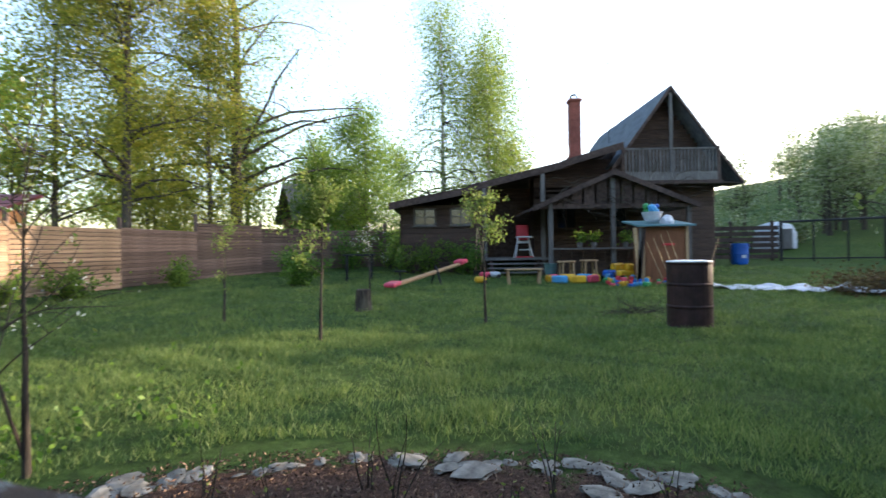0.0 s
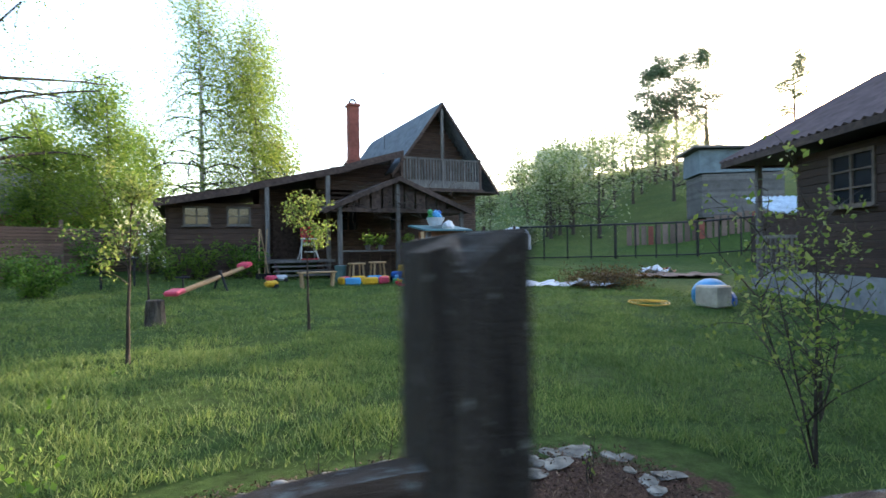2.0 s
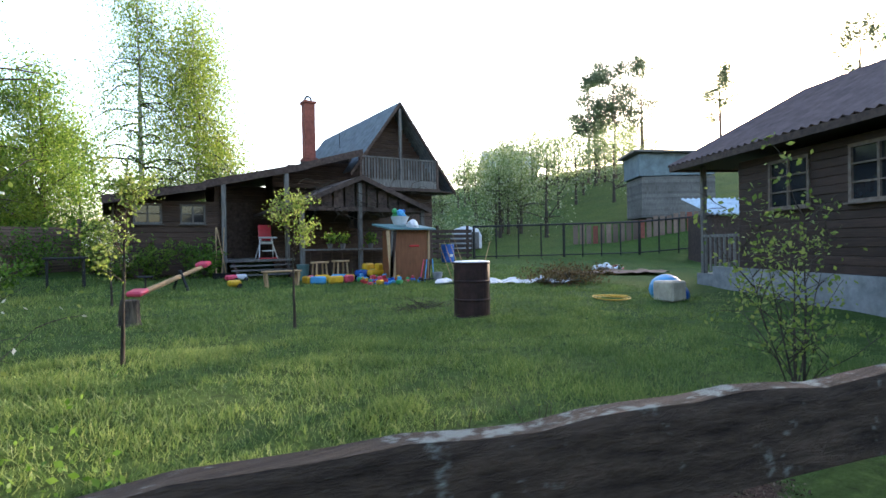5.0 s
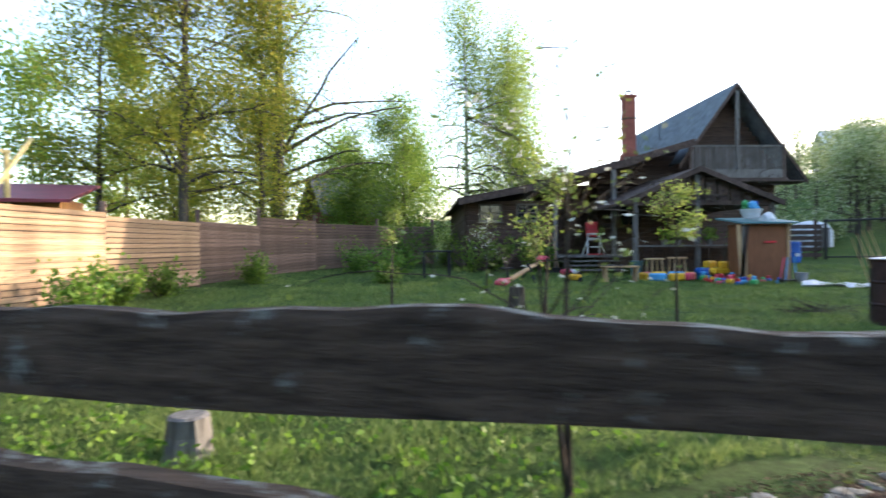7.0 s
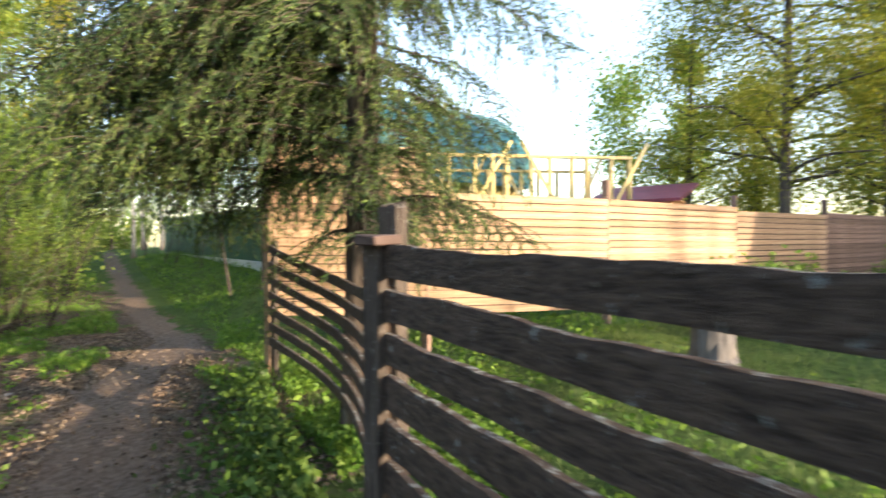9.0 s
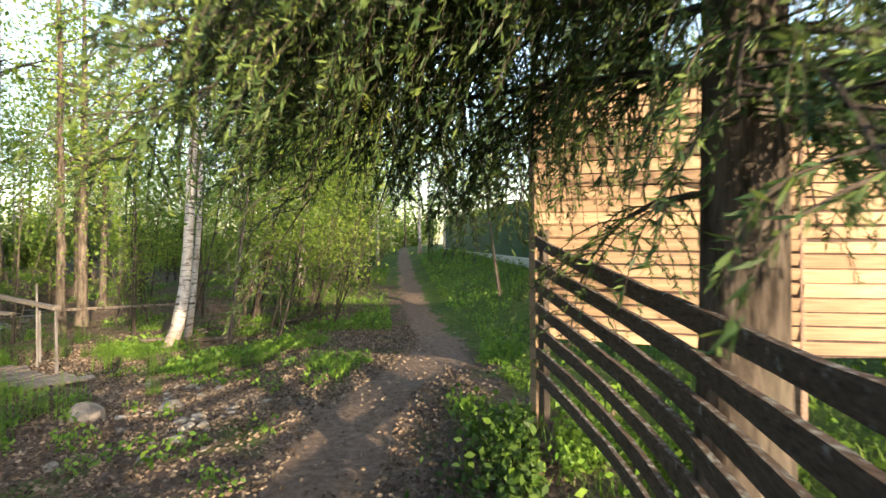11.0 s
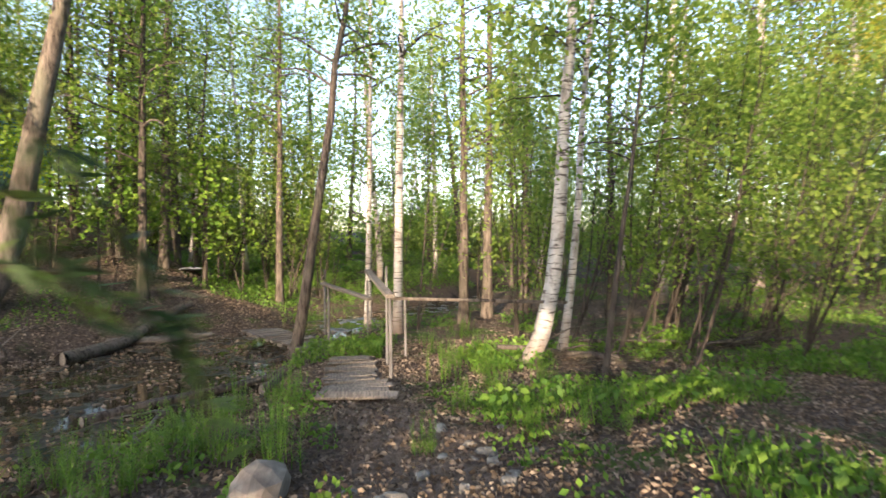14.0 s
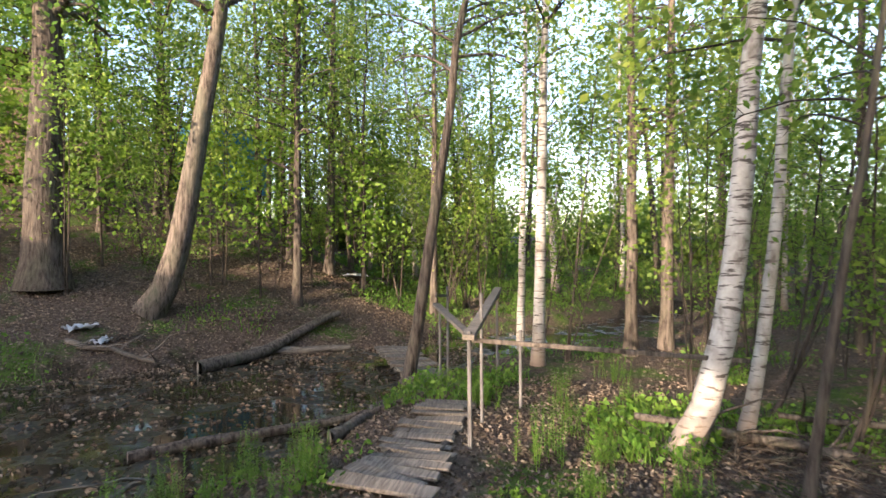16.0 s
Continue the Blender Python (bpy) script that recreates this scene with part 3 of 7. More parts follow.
# ---- green fence along the wood ----
def green_fence():
    fn = tagged(new("picket_fence"), "dark green painted metal picket fence on a white footing", "fence")
    x0, y0, x1, y1 = -18.6, 7.3, -37, 7.65
    n = 160
    bm = box(B(), (0, 0, 0), (0.112, 0.02, 1.85), (0, 0, 0), 0.004)
    me = bpy.data.meshes.new("picket")
    bm.to_mesh(me)
    bm.free()
    me.materials.append(M_GREENSHEET)
    for i in range(n):
        f = i / n
        x, y = x0 + (x1 - x0) * f, y0 + (y1 - y0) * f
        ob = new("picket", me)
        ob.parent = fn
        ob.matrix_basis = pose(x, y, 0.75 + 0.35 * f + 0.98 + 0.01 * math.sin(i * 2.3), 0, 0, -1)
    for i in range(8):
        f = i / 7
        x, y, z = x0 + (x1 - x0) * f, y0 + (y1 - y0) * f + 0.08, 0.75 + 0.35 * f
        part("post", box(B(), (x, y, z + 0.9), (0.09, 0.09, 2.1), (0, 0, 0), 0.005), M_GREENSHEET, fn)
    for dz in (0.35, 1.6):
        part("crossbar", cyl(B(), (x0, y0 + 0.04, 0.75 + dz), (x1, y1 + 0.04, 1.10 + dz), 0.025, n=6), M_GREENSHEET, fn)
    part("footing", slab(B(), [(x0, y0 - 0.14, 0.84), (x1, y1 - 0.14, 1.19), (x1, y1 + 0.14, 1.19), (x0, y0 + 0.14, 0.84)], 0.4), M_WHITE, fn, "white concrete footing")
    gate = thing("metal_gate", -17.2, 7.28, 0, 0, "dark green barred metal gate standing closed", "gate")
    for i in range(14):
        part("bar", cyl(B(), (-1.25 + i * 0.19, 0, 0.72), (-1.25 + i * 0.19, 0, 2.7), 0.02, n=6), M_GREENSHEET, gate)
    for z in (0.8, 1.7, 2.6):
        part("crossbar", box(B(), (0, 0.0, z), (2.6, 0.05, 0.05)), M_GREENSHEET, gate)
    for x in (-1.32, 1.32):
        part("post", box(B(), (x, 0, 1.6), (0.1, 0.1, 2.5), (0, 0, 0), 0.005), M_GREENSHEET, gate)


green_fence()


# ---- trees ----
def branch(rng, start, direction, length, r0, n=6, droop=0.0, wob=0.12):
    pts, p, d = [np.array(start, float)], np.array(start, float), np.array(direction, float)
    d /= np.linalg.norm(d)
    for i in range(n):
        d = d + rng.normal(0, wob, 3) + np.array([0, 0, -droop * (i + 1) / n])
        d /= np.linalg.norm(d)
        p = p + d * length / n
        pts.append(p.copy())
    return np.array(pts), np.linspace(r0, r0 * 0.25, n + 1)


def tree(name, label, x, y, z=None, h=10.0, r=0.12, lean=(0, 0), limbs=18, start=0.35, reach=2.2, rise=0.6, droop=0.3, subs=5, leaves=6000, leaf=0.06, spread=0.25,
         bark_mat=None, leaf_m=None, seed=0, top=0.25, extra=None, trunks=1, group="", category="tree", hang=0.0, rz=0.0, bare=0.0, taper=0.25, kink=(0, 0), wobble=1.0):
    rng = np.random.default_rng(seed)
    t = thing(name, x, y, (H(x, y) if z is None else z) - 0.05, rz, label, category, group)
    main, thin, tips = [], [], []
    for k in range(trunks):
        n = 14
        f = np.linspace(0, 1, n)
        f = f ** 1.25
        wob = np.cumsum(rng.normal(0, 0.02 * h / n * 3 * wobble, (n, 2)), 0)
        bend = 1 - np.exp(-h * f / 0.7)
        off = rng.normal(0, r * 1.2, 2) if k else np.zeros(2)
        kick = rng.normal(0, 0.12, 2) if k else np.zeros(2)
        pts = np.stack([off[0] + (lean[0] + kick[0]) * h * f + wob[:, 0] * f + kink[0] * bend, off[1] + (lean[1] + kick[1]) * h * f + wob[:, 1] * f + kink[1] * bend, h * f * (1 - 0.1 * k)], 1)
        rad = r * ((1 - f) * (1 - taper * 0.2) + 0.03) * (1 - 0.25 * k)
        rad[0] *= 1.35
        rad[1] *= 1.06
        main.append((pts, rad))
        for i in range(limbs // trunks):
            g = start + (1 - start) * rng.random() ** 0.9
            c = np.array([np.interp(g, f, pts[:, j]) for j in range(3)])
            az = rng.uniform(0, 2 * math.pi)
            ln = reach * (1 - (1 - top) * (g - start) / (1 - start)) * rng.uniform(0.6, 1.15)
            bp, br = branch(rng, c, (math.cos(az), math.sin(az), rise + rng.normal(0, 0.2)), ln, max(0.006, np.interp(g, f, rad) * 0.45), 7, droop)
            thin.append((bp, br))
            for s in range(subs):
                gi = rng.integers(2, len(bp))
                az2 = rng.uniform(0, 2 * math.pi)
                sp, sr = branch(rng, bp[gi], (math.cos(az2), math.sin(az2), rise * 0.5 + rng.normal(0, 0.4)), ln * rng.uniform(0.25, 0.5), max(0.0035, br[gi] * 0.5), 4, droop * 1.5 + hang)
                thin.append((sp, sr))
                if rng.random() >= bare:
                    tips.append(sp[1:])
            tips.append(bp[4:])
        tips.append(pts[-3:])
    tubes("trunk", main, bark_mat, t, 9)
    tubes("branchwork", thin, bark_mat if bark_mat is not M_BIRCH else M_TWIG, t)
    tips = np.concatenate(tips)
    if leaves:
        c = tips[rng.integers(0, len(tips), leaves)] + rng.normal(0, spread, (leaves, 3)) * np.array([1, 1, 0.9 + hang])
        if hang:
            c[:, 2] -= np.abs(rng.normal(0, hang, leaves))
        quads("crown", leaf_quads(c, leaf, rng), leaf_m, t)
    if extra:
        m2, cnt, sz = extra
        c = tips[rng.integers(0, len(tips), cnt)] + rng.normal(0, spread * 0.8, (cnt, 3))
        quads("blossom", leaf_quads(c, sz, rng), m2, t)
    return t


WALKED = [(-4.9, 0.66), (-5.45, 0.78), (-6.8, 1.25), (-8.1, 1.77), (-8.85, 1.67), (-9.67, 1.5), (-11.0, 1.65), (-12.1, 1.6), (-13.0, 1.3)]


def clear(p, bx, by, bz):
    """False where a bough would hang across the trail at head height."""
    near = seg_dist(p[:, 0] + bx, p[:, 1] + by, WALKED) < 0.42
    return not np.any(near & (p[:, 2] + bz < np.interp(-p[:, 0] - bx, [8.1, 9.4], [1.8, 1.5])))


def spruce(x, y, h, seed, bough=4):
    rng = np.random.default_rng(seed)
    t = thing("spruce", x, y, H(x, y) - 0.1, 0, "tall spruce with drooping needle-clad boughs beside the fence", "tree")
    f = np.linspace(0, 1, 12)
    trunk = np.stack([0.012 * h * f, 0.0 * f, h * f], 1)
    rad = 0.125 * (1 - f) + 0.012
    rad[0] *= 1.25
    tubes("trunk", [(trunk, rad)], M_BARK, t, 12)
    limbs, ctr, dirs, sizes = [], [], [], []
    k = 0
    for z in np.arange(1.6 if bough == 3 else 3.3, h - 0.4, 0.2):
        trail_side = 7 if bough == 3 and 1.9 < z < 5.6 else 0
        for j in range((bough + 1 if z < 5.5 else 4) + trail_side):
            k += 1
            az = k * 2.4 + rng.normal(0, 0.25)
            if j >= bough + 1 and trail_side:
                az = rng.uniform(3.25, 4.7)
            ln = ((4.1 if bough > 2 else 3.4) * (1 - (z / h) ** 1.1) + 0.35) * rng.uniform(0.75, 1.1)
            ln *= 0.64 - 0.46 * math.cos(az - 0.1)
            if bough == 3 and z < 5.0 and math.cos(az) > 0.1 and rng.random() < 0.3 or bough == 3 and z < 4.4 and math.cos(az - 2.7) > 0.86 and rng.random() < 0.7:
                continue
            if z < 2.4:
                ln *= 0.85
            if j >= bough + 1 and trail_side:
                ln *= 0.64
            d = np.array([math.cos(az), math.sin(az), 0.12])
            bp, br = branch(rng, (0.012 * z, 0, z), d, ln, 0.016, 9, 0.22, 0.05)
            if not clear(bp, x, y, H(x, y) - 0.1):
                continue
            limbs.append((bp, br))
            near = z < 6.5
            for g in np.linspace(0.1, 1, 20 if near else 8):
                c = np.array([np.interp(g * 9, np.arange(10), bp[:, q]) for q in range(3)])
                for sgn in (-1, 1):
                    side = np.array([-math.sin(az) * sgn, math.cos(az) * sgn, -0.25]) * 0.75 + d * 0.55 + rng.normal(0, 0.12, 3)
                    sl = (0.28 + 0.5 * math.sin(math.pi * min(1, g * 0.8 + 0.1))) * rng.uniform(0.6, 1.2)
                    sp, sr = branch(rng, c, side, sl, 0.005, 5, 0.7, 0.1)
                    if not clear(sp, x, y, H(x, y) - 0.1):
                        continue
                    if z < 3.4:
                        limbs.append((sp, sr))
                    m = 46 if z < 4.2 else 22 if near else 8
                    gi = rng.uniform(0, 5, m)
                    cc = np.stack([np.interp(gi, np.arange(6), sp[:, q]) for q in range(3)], 1)
                    dd = sp[-1] - sp[0]
                    dd = dd / (np.linalg.norm(dd) + 1e-9)
                    ctr.append(cc)
                    sizes.append(np.full((m, 1), 0.027 if z < 4.2 else 0.042))
                    dirs.append(np.repeat(dd[None], m, 0) + rng.normal(0, 0.5, (m, 3)))
    tubes("branchwork", limbs, M_TWIG, t)
    c, u = np.concatenate(ctr), np.concatenate(dirs)
    u /= np.linalg.norm(u, axis=1, keepdims=True)
    quads("foliage", leaf_quads(c + u * 0.02, np.concatenate(sizes), rng, along=u, aspect=0.17), L_NEEDLE, t)
    return t


spruce(-8.33, 2.71, 13.0, 3, 3)
spruce(-15.0, 6.0, 12.0, 4, 2)

# trees beyond the board fence and behind the house
tree("aspen", "tall aspen with fresh yellow-green leaves behind the fence", -10.2, 17.2, h=17, r=0.17, limbs=60, start=0.14, reach=3.6, leaves=60000, leaf=0.052, spread=0.6, bark_mat=M_BARK, leaf_m=L_ASPEN, seed=11, droop=0.1)
tree("aspen", "slim aspen with yellow-green spring leaves", -8.4, 19.2, h=11, r=0.12, limbs=34, start=0.1, reach=2.2, leaves=22000, leaf=0.052, spread=0.45, bark_mat=M_BARK, leaf_m=L_ASPEN, seed=12, droop=0.1)
tree("aspen", "slim aspen with yellow-green spring leaves", -13.5, 18.5, h=12, r=0.13, limbs=34, start=0.1, reach=2.4, leaves=18000, leaf=0.056, spread=0.5, bark_mat=M_BARK, leaf_m=L_ASPEN, seed=13, droop=0.1)
tree("old_birch", "old crooked birch with sparse spring foliage", -8.6, 22.3, h=18, r=0.27, limbs=70, start=0.15, reach=5.6, leaves=42000, leaf=0.046, spread=0.55, top=0.55, bark_mat=M_BARK, leaf_m=L_BIRCH, seed=14, droop=0.12, hang=0.3)
tree("weeping_birch", "tall weeping birch with hanging pale green foliage", 0.1, 34, h=17.5, r=0.2, limbs=60, start=0.15, reach=4.6, leaves=36000, leaf=0.058, spread=0.62, rise=0.25, bark_mat=M_BIRCH, leaf_m=L_BIRCH, seed=15, droop=0.5, hang=1.0)
tree("weeping_birch", "weeping birch with hanging pale green foliage", 3.0, 35, h=15.8, r=0.2, limbs=66, start=0.1, reach=4.8, leaves=60000, leaf=0.06, spread=0.72, rise=0.25, bark_mat=M_BIRCH, leaf_m=L_BIRCH, seed=16, droop=0.5, hang=1.1)
tree("willow", "broad bushy willow in fresh leaf", -3.6, 25.5, h=7.5, r=0.14, limbs=46, start=0.05, reach=2.6, leaves=30000, leaf=0.048, spread=0.45, bark_mat=M_BARK, leaf_m=L_BUSH, seed=17, trunks=3, droop=0.1)
tree("willow", "bushy willow in fresh leaf", -6.3, 27.5, h=6.0, r=0.1, limbs=36, start=0.05, reach=2.2, leaves=24000, leaf=0.054, spread=0.4, bark_mat=M_BARK, leaf_m=L_BUSH, seed=18, trunks=3, droop=0.1)
tree("far_birch", "slender far birch with thin crown", -24, 40, h=15, r=0.2, limbs=30, start=0.2, reach=2.6, leaves=9000, leaf=0.14, spread=0.5, bark_mat=M_BARK, leaf_m=L_BIRCH, seed=19)
for i, (x, y, hh) in enumerate(((-14, 26, 8), (-19, 24, 9), (-11, 30, 9), (-17, 34, 10), (-8, 36, 8), (-3, 41, 9), (6, 44, 8))):
    tree("young_tree", "young leafy tree beyond the board fence", x, y, h=hh, r=0.1, limbs=30, start=0.08, reach=2.4, leaves=6500, leaf=0.095, spread=0.6, bark_mat=M_BARK, leaf_m=(L_ASPEN, L_BUSH, L_BIRCH)[i % 3], seed=40 + i, group="background trees", trunks=2)


# fruit saplings on the lawn
def sapling(x, y, h, seed, leaves, label, extra=None, leaf=0.022, r=0.025, start=0.42, reach=0.66, limbs=16, trunks=1, rise=1.2, **kw):
    return tree("fruit_sapling", label, x, y, h=h, r=r, limbs=limbs, start=start, reach=reach, rise=rise, droop=0.05, subs=3, leaves=int(leaves * 0.9), leaf=leaf, spread=0.05, bark_mat=M_TWIG, leaf_m=L_FRUIT,
                seed=seed, extra=extra, trunks=trunks, group="fruit saplings", category="sapling", top=0.5, **kw)


sapling(-1.55, 6.6, 1.95, 61, 1500, "slim fruit sapling in young leaf on the lawn", lean=(0.03, 0))
sapling(0.6, 7.8, 1.75, 62, 1300, "slim fruit sapling in young leaf on the lawn", reach=0.75, start=0.45)
sapling(-3.4, 8.2, 1.6, 63, 450, "small leafy sapling on the lawn", reach=0.3, limbs=16, start=0.3)
sapling(-1.6, 11.5, 1.4, 64, 350, "small sapling with pinkish blossom", extra=(L_BLOSSOM, 160, 0.018))
sapling(-2.32, 2.9, 1.9, 65, 430, "apple sapling with white blossom by the fence", extra=(L_BLOSSOM, 150, 0.014), r=0.024, start=0.3, reach=0.95, limbs=20, trunks=2, leaf=0.015)
sapling(2.34, 1.95, 1.75, 66, 620, "leafy currant-like shrub by the flower bed", r=0.014, start=0.1, reach=0.8, limbs=24, trunks=3)
sapling(3.2, 2.4, 1.6, 67, 560, "leafy young shrub beside the flower bed", r=0.012, start=0.1, reach=0.7, limbs=22, trunks=3)


# ---- the brown house with gable and veranda ----
def window(parent, x, y, z, w, h, rz=0, panes=2, rows=1, frame_mat=None, curtain=False):
    win = new("window")
    win.parent = parent
    win.matrix_basis = pose(x, y, z, 0, 0, rz)
    fm = frame_mat or M_DARKTRIM
    bm = B()
    for sx in (-1, 1):
        box(bm, (sx * w / 2, 0, 0), (0.06, 0.07, h + 0.06))
    for sz in (-1, 1):
        box(bm, (0, 0, sz * h / 2), (w + 0.06, 0.075, 0.06))
    for i in range(1, panes):
        box(bm, (-w / 2 + w * i / panes, 0, 0), (0.045, 0.065, h))
    for i in range(1, rows):
        box(bm, (0, 0, -h / 2 + h * i / rows), (w, 0.055, 0.03))
    part("frame", bm, fm, win)
    part("sill", box(B(), (0, -0.05, -h / 2 - 0.045), (w + 0.14, 0.12, 0.03), (0, 0, 0), 0.004), fm, win)
    for i in range(panes):
        part("pane", box(B(), (-w / 2 + w * (i + 0.5) / panes, 0.015, 0), (w / panes - 0.04, 0.008, h - 0.05)), M_GLASS, win)
    if curtain:
        part("curtain", box(B(), (0, 0.035, 0.02), (w - 0.05, 0.01, h - 0.06)), M_CURTAIN, win)
    return win


def log_wall(parent, x0, x1, y, z0, z1, pitch=0.16, mat=None, rz=0.0, origin=None, gable=None, name="wall", gaps=()):
    """A wall of horizontal boards along x: one core with a proud board per course."""
    mat = mat or M_LOG
    w = new(name)
    w.parent = parent
    n = max(1, int((z1 - z0) / pitch))
    for i in range(n):
        za = z0 + i * pitch
        a, b = x0, x1
        if gable:
            a, b = gable(za + pitch / 2)
            if b - a < 0.1:
                continue
        spans = [(a, b)]
        for g0, g1, gz0, gz1 in gaps:
            if gz0 < za + pitch / 2 < gz1:
                spans = [s for p, q in spans for s in ((p, min(q, g0)), (max(p, g1), q)) if s[1] - s[0] > 0.05]
        for p, q in spans:
            part("board", box(B(), ((p + q) / 2, y, za + pitch / 2), (q - p, 0.14 + 0.012 * (i % 2), pitch * 0.985), (0, 0, 0), 0.012), mat, w)
    return w


def roof_sheet(parent, name, p00, p10, p11, p01, mat, waves=40, amp=0.025, thick=0.02, label=""):
    """A corrugated sheet: waves run across p00-p10, down to p01-p11."""
    p00, p10, p11, p01 = (Vector(p) for p in (p00, p10, p11, p01))
    nrm = (p10 - p00).cross(p01 - p00).normalized()
    if nrm.z < 0:
        nrm = -nrm
    bm = B()
    rows = []
    n = waves * 4
    for i in range(n + 1):
        f = i / n
        d = nrm * amp * math.sin(2 * math.pi * f * waves)
        a, b = p00.lerp(p10, f) + d, p01.lerp(p11, f) + d
        rows.append([bm.verts.new(v) for v in (a, b, b - nrm * thick, a - nrm * thick)])
    for r1, r2 in zip(rows, rows[1:]):
        for j in range(4):
            bm.faces.new((r1[j], r1[(j + 1) % 4], r2[(j + 1) % 4], r2[j]))
    bm.faces.new(rows[0][::-1])
    bm.faces.new(rows[-1])
    bmesh.ops.recalc_face_normals(bm, faces=bm.faces)
    return part(name, bm, mat, parent, label)


def brown_house():
    hs = tagged(new("house"), "dark brown wooden house with gable balcony and lean-to veranda", "house")
    GX, GZ, GY = 7.75, 6.72, 18.9

    def gable(z):
        k = (GZ - 0.1 - z) / 3.25 * 2.4
        return max(5.95, GX - k), min(9.55, GX + k)

    log_wall(hs, 6.1, 9.9, GY, 0.5, 6.9, gable=lambda z: gable(z) if z > 3.6 else (3.2, 9.55), gaps=((4.0, 4.7, 2.0, 2.75), (5.9, 6.5, 2.0, 2.75)))
    log_wall(hs, 18.9, 26, 0, 0.5, 4.0, name="wall").matrix_basis = pose(9.55, 0, 0, 0, 0, 90)
    log_wall(hs, 18.9, 26, 0, 0.5, 4.9, name="wall").matrix_basis = pose(6.1, 0, 0, 0, 0, 90)
    log_wall(hs, -1.4, 9.9, 26, 0.5, 3.2, name="wall")
    part("gable_back", slab(B(), [(6.1, 26, 3.2), (9.55, 26, 3.2), (9.55, 26, 4.2), (7.75, 26, 6.6), (6.1, 26, 4.4)], 0.01), M_LOG, hs)
    # main roof
    roof_sheet(hs, "roof", (GX, 18.0, GZ + 0.05), (GX, 26.3, GZ + 0.05), (5.75, 26.3, 4.08), (5.75, 18.0, 4.08), M_SLATE, 46, 0.02, 0.03, "grey corrugated roof slope")
    roof_sheet(hs, "roof", (GX, 18.0, GZ + 0.05), (GX, 26.3, GZ + 0.05), (10.15, 26.3, 3.5), (10.15, 18.0, 3.5), M_SLATE, 46, 0.02, 0.03, "grey corrugated roof slope")
    for sx, ex, ez in ((-1, 5.72, 4.0), (1, 10.17, 3.46)):
        bm = slab(B(), [(GX, 17.97, GZ + 0.06), (ex, 17.97, ez + 0.03), (ex, 18.02, ez + 0.03), (GX, 18.02, GZ + 0.06)], 0.16)
        part("verge_board", bm, M_DARKTRIM, hs)
    for ex in (9.95,):
        part("soffit", slab(B(), [(9.3, 17.98, 3.5), (10.15, 17.98, 3.46), (10.15, 18.85, 3.46), (9.3, 18.85, 3.5)], 0.04), M_DARKTRIM, hs)
    # balcony
    part("balcony_floor", box(B(), (7.7, 18.4, 3.5), (3.5, 0.9, 0.12)), M_DARKTRIM, hs)
    bal = new("balcony_rail")
    bal.parent = hs
    part("top_rail", box(B(), (7.72, 18.0, 4.63), (3.2, 0.08, 0.06)), M_GREYWOOD, bal)
    part("apron", box(B(), (7.72, 17.99, 3.68), (3.2, 0.05, 0.32)), M_GREYWOOD, bal)
    part("centre_post", box(B(), (7.73, 18.0, 5.05), (0.09, 0.09, 2.9)), M_GREYWOOD, bal)
    for i in range(27):
        x = 6.2 + i * 0.117
        part("baluster", box(B(), (x, 18.0, 4.23), (0.06, 0.03, 0.8)), M_GREYWOOD, bal)
    for x in (6.1, 9.32):
        part("post", box(B(), (x, 18.0, 4.1), (0.1, 0.1, 1.2)), M_DARKTRIM, bal)
    # chimney
    ch = tagged(new("chimney"), "", "")
    ch.parent = hs
    part("shaft", box(B(), (5.22, 21.0, 5.7), (0.42, 0.42, 2.9), (0, 0, 0), 0.01), M_BRICKRED, ch)
    part("collar", box(B(), (5.22, 21.0, 7.1), (0.52, 0.52, 0.1), (0, 0, 0), 0.01), M_BRICKRED, ch)
    part("base", box(B(), (5.22, 21.0, 4.75), (0.56, 0.56, 0.3), (0, 0, 0), 0.01), M_BRICKRED, ch)
    bm = B()
    for i in range(8):
        t0, t1 = math.pi * i / 8, math.pi * (i + 1) / 8
        cyl(bm, (5.22 + 0.13 * math.cos(t0), 21, 7.2 + 0.16 * math.sin(t0)), (5.22 + 0.13 * math.cos(t1), 21, 7.2 + 0.16 * math.sin(t1)), 0.04, n=6)
    part("cowl", bm, M_BLACK, ch)
    # lean-to roof in two slopes and the wing below it
    for p, q, w in (((4.0, 4.2), (5.9, 4.75), 14), ((0.85, 3.42), (4.0, 4.16), 18), ((-1.75, 2.88), (0.85, 3.36), 14)):
        bm = slab(B(), [(p[0], 17.3, p[1]), (q[0], 17.3, q[1]), (q[0], 26.2, q[1]), (p[0], 26.2, p[1])], 0.09)
        part("lean_to_roof", bm, M_DARKTRIM, hs, "grey felted lean-to roof")
        part("fascia", slab(B(), [(p[0], 17.27, p[1] - 0.03), (q[0], 17.27, q[1] - 0.03), (q[0], 17.3, q[1] - 0.03), (p[0], 17.3, p[1] - 0.03)], 0.2), M_DARKTRIM, hs)
    log_wall(hs, -1.4, 1.3, 18.2, 0.45, 2.95, gaps=((-1.0, -0.25, 2.15, 2.75), (0.25, 0.95, 2.15, 2.75)))
    log_wall(hs, 18.2, 26, 0, 0.45, 2.9, name="wall").matrix_basis = pose(-1.4, 0, 0, 0, 0, 90)
    log_wall(hs, 18.2, 19.9, 0, 0.45, 3.4, name="wall").matrix_basis = pose(1.3, 0, 0, 0, 0, 90)
    log_wall(hs, 1.3, 3.3, 19.9, 1.0, 3.7)
